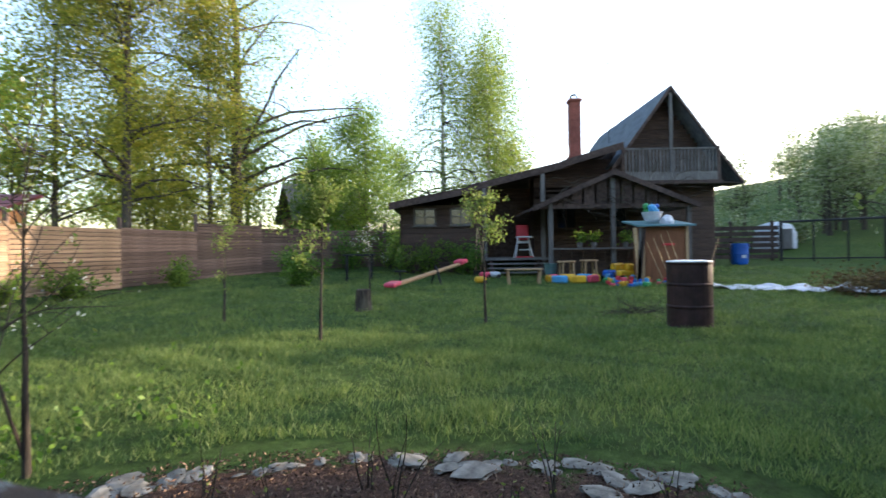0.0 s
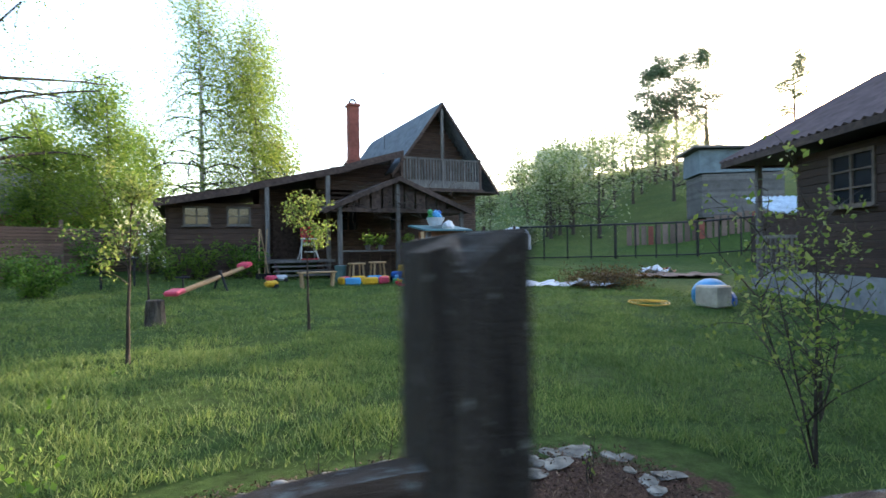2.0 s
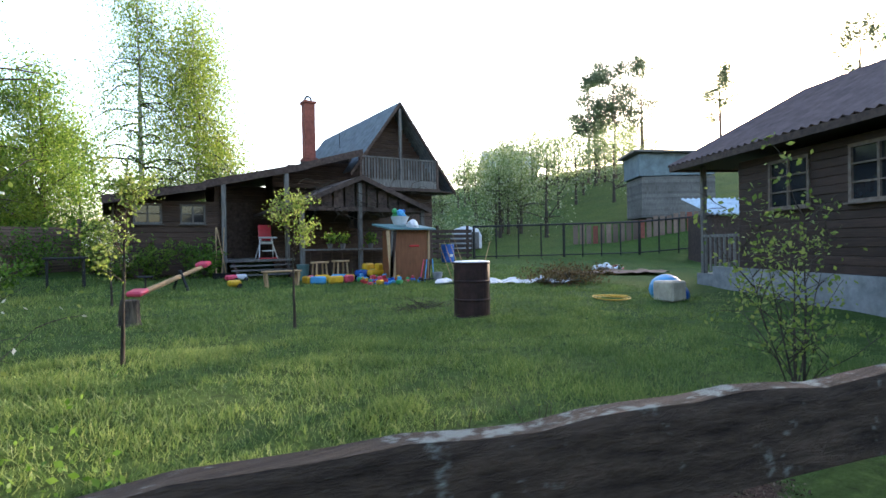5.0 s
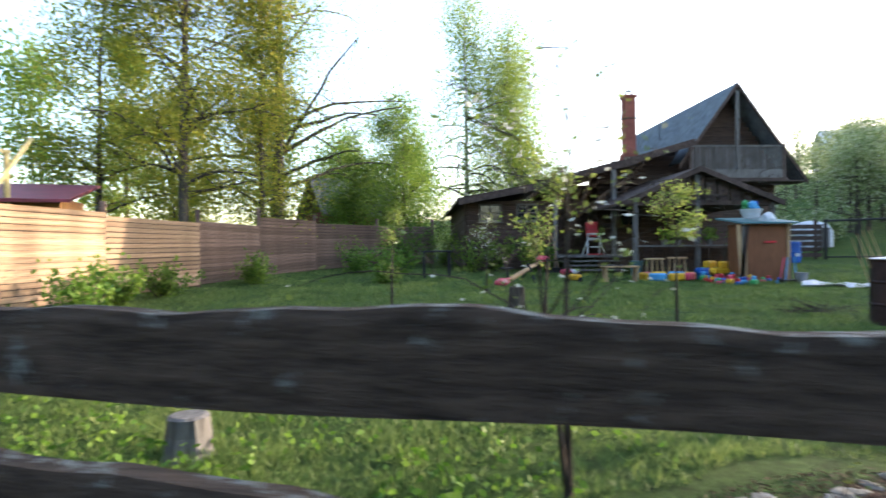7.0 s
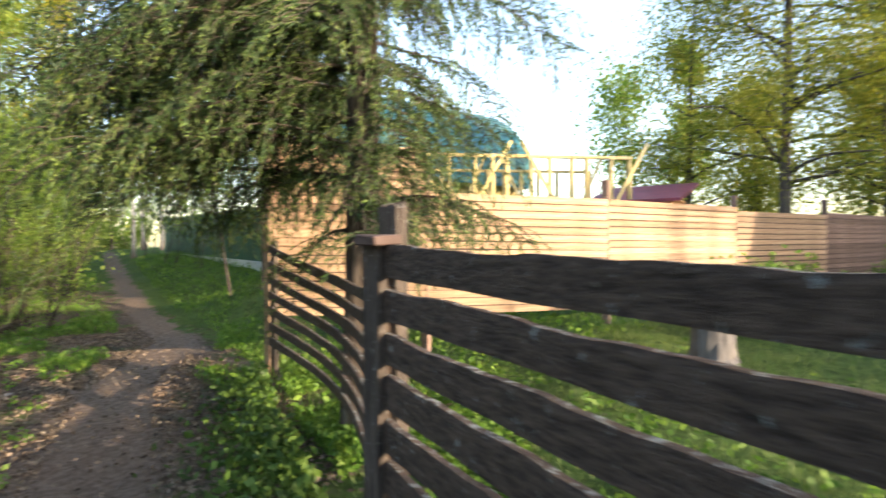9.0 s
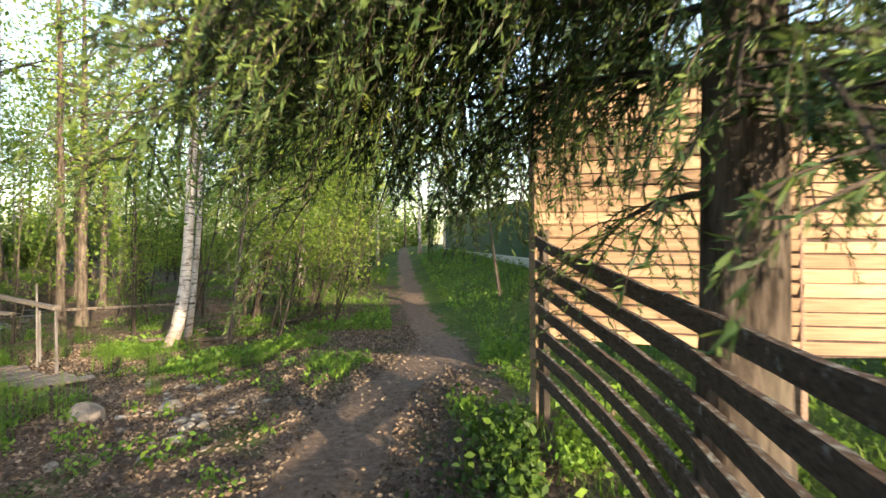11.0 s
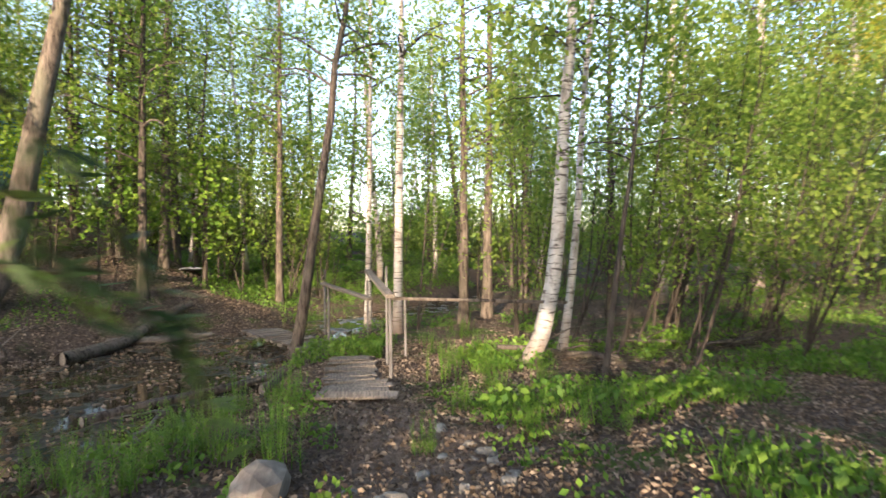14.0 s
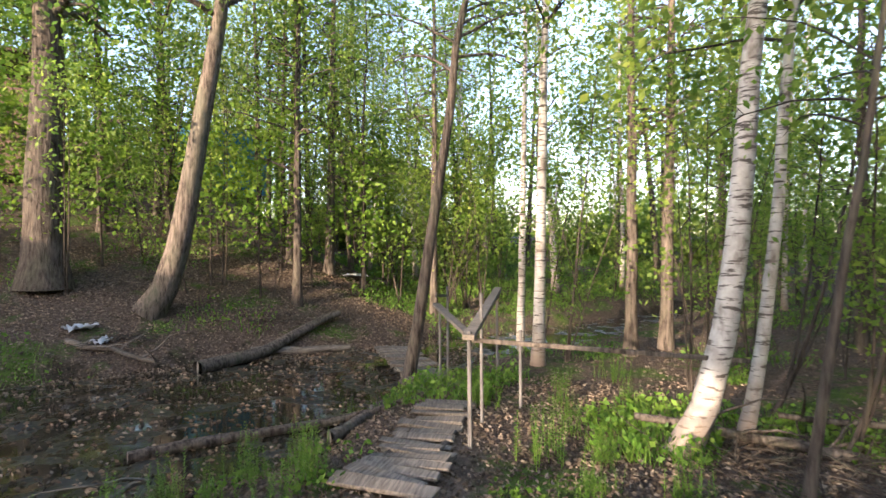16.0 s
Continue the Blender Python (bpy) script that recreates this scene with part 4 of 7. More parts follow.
    log_wall(hs, 18.9, 19.9, 0, 1.0, 3.9, name="wall").matrix_basis = pose(3.3, 0, 0, 0, 0, 90)
    log_wall(hs, 3.2, 6.1, 18.9, 3.0, 4.6, gable=lambda z: (max(3.2, (z - 3.05) / 0.325 + 0.2), 6.1))
    part("lining", box(B(), (2.3, 21, 2.0), (7.2, 0.1, 2.0)), M_LOG, hs)
    window(hs, -0.62, 18.15, 2.45, 0.7, 0.55, 0, 2, 2, M_GREYWOOD)
    window(hs, 0.6, 18.15, 2.45, 0.66, 0.55, 0, 2, 2, M_GREYWOOD)
    window(hs, 4.35, 18.86, 2.37, 0.66, 0.7, 0, 2, 1, M_DARKTRIM, True)
    window(hs, 6.2, 18.86, 2.37, 0.56, 0.7, 0, 1, 1, M_DARKTRIM, True)
    door = new("door")
    door.parent = hs
    part("leaf", box(B(), (2.3, 19.8, 2.0), (0.85, 0.05, 1.95)), M_DARKTRIM, door)
    part("handle", cyl(B(), (2.6, 19.77, 2.0), (2.6, 19.7, 2.0), 0.02), M_BLACK, door)
    # veranda floor, steps, posts
    part("veranda_floor", box(B(), (2.3, 18.4, 1.0), (2.1, 3.0, 0.08)), M_GREYWOOD, hs)
    st = new("steps")
    st.parent = hs
    for i in range(4):
        part("tread", box(B(), (2.25, 16.85 - 0.2 * (3 - i) * 1.0 + 0.0, 0.6 + 0.13 * i), (1.75, 0.24, 0.045), (0, 0, 0), 0.005), M_GREYWOOD, st)
    for x in (1.5, 3.0):
        part("string", slab(B(), [(x - 0.03, 16.1, 0.62), (x + 0.03, 16.1, 0.62), (x + 0.03, 17.0, 1.05), (x - 0.03, 17.0, 1.05)], 0.2), M_DARKTRIM, st)
    for x, z1 in ((1.35, 3.5), (3.25, 3.95)):
        part("veranda_post", box(B(), (x, 17.35, (0.5 + z1) / 2), (0.12, 0.12, z1 - 0.5)), M_GREYWOOD, hs)
    # porch arbour with its own gable roof
    ar = tagged(new("arbour"), "", "")
    ar.parent = hs
    ax, az, y0, y1 = 4.84, 3.5, 15.0, 18.8
    for ex, ez in ((2.55, 2.5), (7.25, 2.52)):
        part("roof", slab(B(), [(ax, y0, az), (ex, y0, ez), (ex, y1, ez), (ax, y1, az)], 0.07), M_DARKTRIM, ar)
        part("verge", slab(B(), [(ax, y0 - 0.04, az + 0.02), (ex, y0 - 0.04, ez + 0.02), (ex, y0, ez + 0.02), (ax, y0, az + 0.02)], 0.15), M_DARKTRIM, ar)
    for x, zt in ((3.06, 2.6), (4.84, 3.3), (7.0, 2.5)):
        part("post", box(B(), (x, 15.2, (0.4 + zt) / 2), (0.12, 0.12, zt - 0.4), (0, 0, 0), 0.01), M_GREYWOOD, ar)
    part("tie_beam", box(B(), (4.95, 15.2, 2.5), (4.3, 0.1, 0.12)), M_DARKTRIM, ar)
    for i in range(11):
        x = 3.1 + i * 0.36
        top = 3.42 - abs(x - 4.84) * 0.42
        part("gable_board", box(B(), (x, 15.24, (2.5 + top) / 2), (0.3, 0.03, max(0.1, top - 2.5))), M_DARKTRIM, ar)
    part("counter", box(B(), (4.85, 15.25, 1.3), (3.5, 0.3, 0.045), (0, 0, 0), 0.005), M_GREYWOOD, ar)
    for i in range(12):
        part("apron_board", box(B(), (3.25 + i * 0.33, 15.6, 0.85), (0.29, 0.03, 0.75)), M_LOG, ar)
    # climbing stems
    rng = np.random.default_rng(21)
    stems = []
    for i in range(46):
        x = 3.4 + rng.random() * 3.7
        bp, br = branch(rng, (x, 15.12, 2.3 + rng.random() * 0.9), (rng.normal(0, 1), -0.05, -0.4 + rng.random()), 0.5 + rng.random() * 1.1, 0.012, 8, 0.5, 0.25)
        bp[:, 1] = 15.1 + 0.05 * rng.normal(size=len(bp))
        stems.append((bp, br))
    for i in range(14):
        x = 5.4 + rng.random() * 1.6
        bp, br = branch(rng, (x, 15.1, 0.5), (rng.normal(0, 0.15), 0, 1), 2.2, 0.014, 9, -0.1, 0.12)
        bp[:, 1] = 15.08
        stems.append((bp, br))
    vine = tagged(new("vine"), "bare tangled climbing vine on the arbour", "vine")
    tubes("stem_tangle", stems, M_TWIG, vine)
    return hs


brown_house()
ant = thing("antenna", 6.9, 22.0, 5.0, 0, "thin rod aerial above the roof", "antenna")
part("mast", cyl(B(), (0, 0, 0), (0, 0, 4.3), 0.015, n=5), M_BLACK, ant)
part("dipole", cyl(B(), (-0.2, 0, 3.9), (0.2, 0, 3.95), 0.012, n=5), M_BLACK, ant)


# ---- the single-storey brown building ----
M_FRAME = surface("light_brown_frame", (0.1, 0.075, 0.06), (0.2, 0.16, 0.13), 5, (2, 2, 2), 0.8, 0, 0.3)


def annex():
    an = thing("bungalow", 11.3, 8.3, 0, -27.0 - 90, "brown timber bungalow with corrugated brown hip roof and grey footing", "house")
    # local x runs along the front towards the trail, local y into the building

    def wl(*a1, **k):
        return log_wall(an, *a1, mat=M_ANNEX, **k)

    # past x 5.5 the building is unseen, lengthened to shade the wood
    wl(1.6, 17.5, 0.07, 0.75, 3.3, gaps=((2.55, 3.65, 2.0, 3.0), (4.55, 5.7, 2.0, 3.0), (7, 8.1, 2.0, 3.0)))
    wl(0, 5, 0, 0.75, 3.3).matrix_basis = pose(1.6, 0.0, 0, 0, 0, 90)
    wl(0, 17.5, 5.0, 0.4, 3.3)
    wl(0, 5, 0, 0.4, 3.3).matrix_basis = pose(17.5, 0.0, 0, 0, 0, 90)
    part("footing", box(B(), (9.05, 0.05, 0.3), (16.9, 0.24, 0.9)), M_FOUND, an, "grey rendered footing")
    part("veranda_floor", box(B(), (0.7, 2.5, 0.35), (1.8, 5.0, 0.4)), M_FOUND, an)
    roof_sheet(an, "roof", (0.5, 2.5, 5.15), (16.5, 2.5, 5.15), (18.1, -0.55, 3.38), (-0.6, -0.55, 3.38), M_ANNEXROOF, 84, 0.028, 0.02, "brown corrugated roof slope")
    roof_sheet(an, "roof", (0.5, 2.5, 5.15), (16.5, 2.5, 5.15), (18.1, 5.55, 3.38), (-0.6, 5.55, 3.38), M_ANNEXROOF, 84, 0.028, 0.02)
    part("hip", slab(B(), [(0.5, 2.5, 5.15), (-0.6, -0.55, 3.38), (-0.6, 5.55, 3.38)], 0.03), M_ANNEXROOF, an)
    part("hip", slab(B(), [(16.5, 2.5, 5.15), (18.1, -0.55, 3.38), (18.1, 5.55, 3.38)], 0.03), M_ANNEXROOF, an)
    part("soffit", box(B(), (8.75, 2.5, 3.3), (18.5, 5.95, 0.05)), M_ANNEX, an)
    part("fascia", box(B(), (8.75, -0.52, 3.29), (18.6, 0.035, 0.14)), M_DARKTRIM, an)
    part("fascia", box(B(), (-0.56, 2.5, 3.29), (0.035, 6.0, 0.14)), M_DARKTRIM, an)
    for y in (0.08, 4.9):
        part("post", box(B(), (0.0, y, 1.9), (0.11, 0.11, 2.8)), M_GREYWOOD, an)
    rail = new("veranda_rail")
    rail.parent = an
    part("top_rail", box(B(), (0.8, 0.05, 1.5), (1.6, 0.06, 0.07)), M_GREYWOOD, rail)
    for i in range(8):
        part("baluster", box(B(), (0.15 + i * 0.19, 0.05, 1.05), (0.07, 0.03, 0.85)), M_GREYWOOD, rail)
    for x, w in ((3.1, 1.05), (5.12, 1.1), (7.55, 1.05)):
        window(an, x, 0.0, 2.5, w, 0.95, 0, 2, 3, M_FRAME)
    part("interior", box(B(), (6.8, 2.6, 1.9), (9.0, 3.0, 0.08)), M_ANNEX, an)


annex()


# ---- the wood and the stream ----
def far_from(x, y, lim_trail=1.5, lim_bridge=1.1):
    return seg_dist(x, y, TRAIL) > lim_trail and seg_dist(x, y, TO_BRIDGE) > lim_bridge and seg_dist(x, y, STREAM) > stream_half(x) + 0.3


def forest():
    lbl = {"birch": "slender white-barked birch in the wood", "alder": "straight grey-brown alder in the wood", "sapling": "thin young tree with fresh leaves in the thicket"}
    proto = []
    spots = []
    rng = np.random.default_rng(77)
    while len(spots) < 84:
        x, y = rng.uniform(-58, -18.5), rng.uniform(-30, 6)
        if y > 2.2 - 0.02 * (x + 18) or (x > -21.5 and y > -5) or not far_from(x, y):
            continue
        if min([9] + [math.hypot(x - a, y - b) for a, b in spots]) < 1.25:
            continue
        spots.append((x, y))
    while len(spots) < 132:
        x, y = rng.uniform(-30, -3), rng.uniform(-30, -10.2)
        if min([9] + [math.hypot(x - a, y - b) for a, b in spots]) < 1.3 or seg_dist(x, y, [(-12.9, 1.3), (-15.5, -13)]) < 0.8:
            continue
        spots.append((x, y))
    while len(spots) < 168:
        x, y = rng.uniform(-60, -19), rng.uniform(9, 22)
        if len(spots) > 154:
            x, y = rng.uniform(-66, -46), rng.uniform(-3, 16)
            if seg_dist(x, y, TRAIL) < 1.4:
                continue
        if min([9] + [math.hypot(x - a, y - b) for a, b in spots]) < 1.6 or math.hypot(x + 23, y - 16.6) < 6 or (x > -30 and y < 10):
            continue
        spots.append((x, y))
    kinds = [dict(h=11, r=0.085, limbs=30, start=0.3, reach=1.6, bark_mat=M_BIRCH, leaf_m=L_BIRCH), dict(h=13, r=0.1, limbs=32, start=0.35, reach=1.9, bark_mat=M_BIRCH, leaf_m=L_BIRCH),
             dict(h=12, r=0.11, limbs=32, start=0.25, reach=1.9, bark_mat=M_BARK, leaf_m=L_BUSH), dict(h=10, r=0.08, limbs=30, start=0.2, reach=1.7, bark_mat=M_BARK, leaf_m=L_BIRCH)]
    for i, kw in enumerate(kinds):
        x, y = spots[i]
        nm = "birch" if kw["bark_mat"] is M_BIRCH else "alder"
        proto.append(tree(nm, lbl[nm], x, y, leaves=2700, leaf=0.048, spread=0.42, seed=200 + i, group=nm + " trees", rise=0.7, droop=0.15, subs=3, lean=(0.02, 0.03), **kw))
    for i, (x, y) in enumerate(spots[4:]):
        s = rng.uniform(0.8, 1.2)
        kind = rng.integers(0, 4)
        p = proto[2 + kind % 2 if x > -20 and y < -8 else kind]
        c = copy_thing(p, pose(x, y, H(x, y) - 0.05, rng.normal(0, 2.5), rng.normal(0, 2.5), rng.uniform(0, 360)))
        c.scale = (s, s, s * rng.uniform(0.9, 1.1))
    young = [tree("young_alder", lbl["sapling"], -19.0 - i, -2.6 - 0.4 * i, h=4.2 + 0.7 * i, r=0.022, limbs=22, start=0.12, reach=1.0, leaves=900, leaf=0.042, spread=0.26, seed=230 + i, bark_mat=M_TWIG,
                  leaf_m=(L_BUSH, L_BIRCH, L_BUSH)[i], group="young alders", rise=1.0, droop=0.0, subs=2, category="young tree", lean=(0.08, 0.05), trunks=2) for i in range(3)]
    n = 0
    while n < 160:
        x, y = rng.uniform(-42, -17.5), rng.uniform(-13, 3.2)
        if rng.random() < 0.33:
            x, y = rng.uniform(-24, -8), rng.uniform(-22, -9.5)
        if not far_from(x, y, 1.3, 1.3) or (x > -18.4 and y > -2.4) or (y > 2 and x > -26):
            continue
        n += 1
        s = rng.uniform(0.7, 1.25)
        c = copy_thing(young[n % 3], pose(x, y, H(x, y) - 0.03, rng.normal(0, 6), rng.normal(0, 6), rng.uniform(0, 360)))
        c.scale = (s, s, s)
    for i in range(38):
        if i < 16:
            x, y = rng.uniform(-24, -18.6), rng.uniform(-1.2, 1.6)
        else:
            x = rng.uniform(-46, -23)
            y = float(np.interp(-x, [20, 27, 48], [3.5, 4.1, 6.5])) + (-1.0 if i % 3 else 1.0) * rng.uniform(1.3, 2.6)
        s = rng.uniform(0.8, 1.2)
        c = copy_thing(young[i % 3], pose(x, y, H(x, y) - 0.03, rng.normal(0, 9), rng.normal(14 if i < 16 else 0, 8), rng.uniform(-40, 40) + 90))
        c.scale = (s, s, s)


forest()
tree("twin_birch", "leaning twin-stemmed white birch beside the boardwalk", -16.98, -1.4, h=11, r=0.115, lean=(-0.075, 0.045), kink=(-0.32, 0.22), limbs=30, start=0.35, reach=1.8, leaves=3200, leaf=0.05, spread=0.4, bark_mat=M_BIRCH, leaf_m=L_BIRCH, seed=301)
tree("twin_birch", "thin second stem of the leaning birch", -17.75, -1.3, h=10, r=0.065, lean=(-0.07, 0.04), kink=(-0.1, 0.08), limbs=24, start=0.35, reach=1.6, leaves=4000, leaf=0.06, spread=0.35, bark_mat=M_BIRCH, leaf_m=L_BIRCH, seed=302)
tree("alder", "slightly leaning grey alder beside the planks", -16.53, -5.42, h=11, r=0.1, lean=(-0.09, 0.055), kink=(-0.1, 0.06), limbs=26, start=0.4, reach=1.9, leaves=2600, leaf=0.052, spread=0.4, bark_mat=M_BARK, leaf_m=L_BUSH, seed=303)
tree("birch", "white birch past the footbridge", -18.7, -5.0, h=12, r=0.1, lean=(-0.01, 0.02), limbs=26, start=0.4, reach=1.7, leaves=2600, leaf=0.052, spread=0.4, bark_mat=M_BIRCH, leaf_m=L_BIRCH, seed=304)
tree("birch", "white birch past the footbridge", -20.2, -7.2, h=12, r=0.09, lean=(-0.02, 0.03), limbs=26, start=0.4, reach=1.7, leaves=2600, leaf=0.052, spread=0.4, bark_mat=M_BIRCH, leaf_m=L_BIRCH, seed=305)
tree("old_alder", "thick leaning alder on the far bank", -13.65, -10.1, h=12, r=0.24, lean=(-0.14, 0.09), kink=(-0.35, 0.2), limbs=24, start=0.45, reach=2.6, leaves=5200, leaf=0.07, spread=0.5, bark_mat=M_BARK, leaf_m=L_BUSH, seed=306)
tree("old_alder", "massive old alder with rough dark bark", -12.0, -11.1, h=13, r=0.38, lean=(0.0, 0.0), limbs=24, start=0.3, reach=2.8, leaves=5600, leaf=0.07, spread=0.5, bark_mat=M_BARK, leaf_m=L_HERB, seed=307)
for i, (x, y, r) in enumerate(((-17.9, -12.1, 0.13), (-16.8, -12.6, 0.1), (-20.4, -4.6, 0.11), (-21.2, -4.5, 0.12), (-19.7, -9.8, 0.1), (-17.6, -12.8, 0.09))):
    tree("alder", "straight dark alder trunk at the stream", x, y, h=12, r=r, lean=(0.01 * (i - 2), 0.02), limbs=24, start=0.3, reach=1.9, leaves=2200, leaf=0.055, spread=0.4, bark_mat=M_BARK, leaf_m=L_BUSH, seed=310 + i, group="stream alders")
tree("crooked_alder", "thin crooked young alder at the trail edge", -16.75, -0.35, h=6, r=0.04, lean=(-0.08, 0.1), limbs=22, start=0.3, reach=1.5, leaves=1200, leaf=0.04, spread=0.22, bark_mat=M_TWIG, leaf_m=L_BUSH, seed=320)
tree("pine", "pine trunk in front of the green fence", -18.4, 5.95, h=12, r=0.1, limbs=24, start=0.35, reach=2.0, leaves=3200, leaf=0.05, spread=0.4, bark_mat=M_BARK, leaf_m=L_NEEDLE, seed=321, droop=0.4)
tree("bowed_willow", "thin bowed willow arching over the trail", -19.4, 5.4, h=5, r=0.045, lean=(-0.3, -0.05), limbs=16, start=0.4, reach=1.6, leaves=1500, leaf=0.045, spread=0.3, bark_mat=M_BARK, leaf_m=L_BIRCH, seed=322)
for i, (x, y, hh) in enumerate(((-26.8, 0.3, 13), (-27.9, 2.2, 13), (-30.5, 1.2, 12), (-33.5, 2.4, 12), (-36, 6.0, 11), (-40, 4.0, 12), (-25.2, -1.2, 12), (-44, 9, 12), (-48, 4, 13))):
    tree("birch", "white birch lit by low sun beside the trail", x, y, h=hh, r=0.1, lean=(0, 0.01), limbs=30, start=0.3, reach=2.0, leaves=5000, leaf=0.075, spread=0.4, bark_mat=M_BIRCH, leaf_m=L_ASPEN if i % 2 else L_BIRCH, seed=330 + i, group="birch trees")

for i, (x, y) in enumerate(((-12.9, -14.0), (-10.2, -13.2), (-8.2, -15.5), (-14.5, -16.0), (-11.3, -17.0))):
    tree("maple", "leafy young maple on the bank above the stream", x, y, h=8.5, r=0.12, lean=(0.02, 0.02), limbs=34, start=0.12, reach=2.4, leaves=7500, leaf=0.055, spread=0.4, bark_mat=M_BARK, leaf_m=L_MAPLE, seed=350 + i, group="bank maples")


for i, (x, y, hh) in enumerate(((-14.9, -11.2, 3.4), (-15.8, -10.6, 4.2), (-16.6, -11.8, 3.6), (-12.9, -12.0, 4.4), (-18.3, -10.8, 4.0), (-19.6, -12.4, 4.6), (-15.4, -13.4, 4.6), (-11.2, -12.2, 3.8), (-21.5, -10.4, 4.2), (-23.0, -13.0, 4.8))):
    tree("young_maple", "young maple with broad bright green leaves on the bank", x, y, h=hh, r=0.028, lean=(0.03, 0.05), limbs=20, start=0.2, reach=1.3, leaves=900, leaf=0.062, spread=0.2, rise=0.35, droop=0.1, subs=3, bark_mat=M_TWIG, leaf_m=L_MAPLE, seed=370 + i, group="young maples", category="young tree")
for i, (x, y) in enumerate(((-18.2, -0.7), (-18.7, 0.1), (-17.9, 0.35), (-19.4, -0.4), (-19.9, 0.9), (-18.9, -1.6), (-20.6, -0.6), (-21.3, 0.7))):
    tree("willow_shoot", "thin arching willow with fine fresh leaves in the thicket", x, y, h=4.6 + 0.25 * i, r=0.024, lean=(0.1 - 0.03 * i, 0.16), kink=(-0.2, 0.15), limbs=26, start=0.15, reach=1.1, leaves=1700, leaf=0.032, spread=0.16, rise=0.9, droop=0.15, subs=3, trunks=3, bark_mat=M_TWIG, leaf_m=L_BUSH, seed=390 + i, group="willow shoots", category="young tree")


def boardwalk():
    bw = tagged(new("boardwalk"), "worn grey plank walk over the wet ground", "boardwalk")
    rng = np.random.default_rng(5)
    a, b = Vector((-14.55, -1.99, 0)), Vector((-16.3, -3.78, 0))
    ang = math.degrees(math.atan2((b - a).y, (b - a).x))
    n = 17
    for i in range(n):
        p = a.lerp(b, i / (n - 1))
        ln = rng.uniform(0.62, 0.82) - 0.2 * i / n
        bm = box(B(), (0, 0, 0), (rng.uniform(0.11, 0.15), ln, 0.03), (0, 0, 0), 0.006, 0.012)
        ob = part("plank", bm, M_OLDPLANK, bw)
        ob.matrix_basis = pose(p.x + rng.normal(0, 0.03), p.y + rng.normal(0, 0.03), H(p.x, p.y) + 0.05 + rng.normal(0, 0.008), rng.normal(0, 3), rng.normal(0, 3), ang + rng.normal(0, 7))
    for sx in (-0.2, 0.2):
        bm = cyl(B(), (a.x + 0.77 * sx, a.y - 0.63 * sx, H(a.x, a.y) - 0.01), (b.x + 0.77 * sx, b.y - 0.63 * sx, H(b.x, b.y) - 0.01), 0.045, 0.04, 7)
        part("bearer", bm, M_BARK, bw)
    c, d = Vector((-16.6, -4.4, 0)), Vector((-17.4, -7.4, 0))
    for i in range(14):
        p = c.lerp(d, i / 13)
        ob = part("plank", box(B(), (0, 0, 0), (0.18, 0.7, 0.04), (0, 0, 0), 0.006, 0.01), M_OLDPLANK, bw)
        ob.matrix_basis = pose(p.x, p.y, -0.58, rng.normal(0, 3), 0, -105 + rng.normal(0, 6))
    hr = tagged(new("handrail"), "rough grey handrail of nailed boards and stakes", "handrail")
    P = Vector((-15.67, -2.52, 0.78))

    def stake(x, y, top, r=0.025):
        part("stake", cyl(B(), (x, y, H(x, y) - 0.15), (x + 0.02, y + 0.01, top), r, r * 0.85, 6), M_GREYWOOD, hr)

    def bar(p, q, w=0.045, h=0.09, mat=M_OLDPLANK):
        p, q = Vector(p), Vector(q)
        m = Matrix.Translation((p + q) / 2) @ (q - p).to_track_quat("X", "Z").to_matrix().to_4x4() @ Matrix.Diagonal(((q - p).length, w, h, 1))
        bm = B()
        bmesh.ops.create_cube(bm, size=1, matrix=m)
        bmesh.ops.bevel(bm, geom=bm.edges[:], offset=0.006, segments=1, affect="EDGES")
        part("bar", bm, mat, hr)

    stake(P.x, P.y, 0.5, 0.022)
    stake(-16.15, -3.0, 0.78, 0.018)
    stake(-16.95, -3.35, 0.3, 0.02)
    stake(-16.75, -4.75, 0.42, 0.02)
    stake(-17.35, -5.5, 0.66, 0.022)
    stake(-17.9, -5.0, 0.45, 0.02)
    bar((P.x + 0.05, P.y + 0.04, 0.45), (-17.95, -5.05, 0.62), 0.11, 0.05)
    bar((P.x, P.y, 0.42), (-17.42, -1.05, 0.3), 0.03, 0.04, M_BARK)
    bar((-16.2, -3.35, 0.33), (-16.8, -4.95, 0.46), 0.1, 0.04)
    bar((-16.7, -4.8, 0.6), (-17.4, -5.6, 0.5), 0.03, 0.04)


boardwalk()


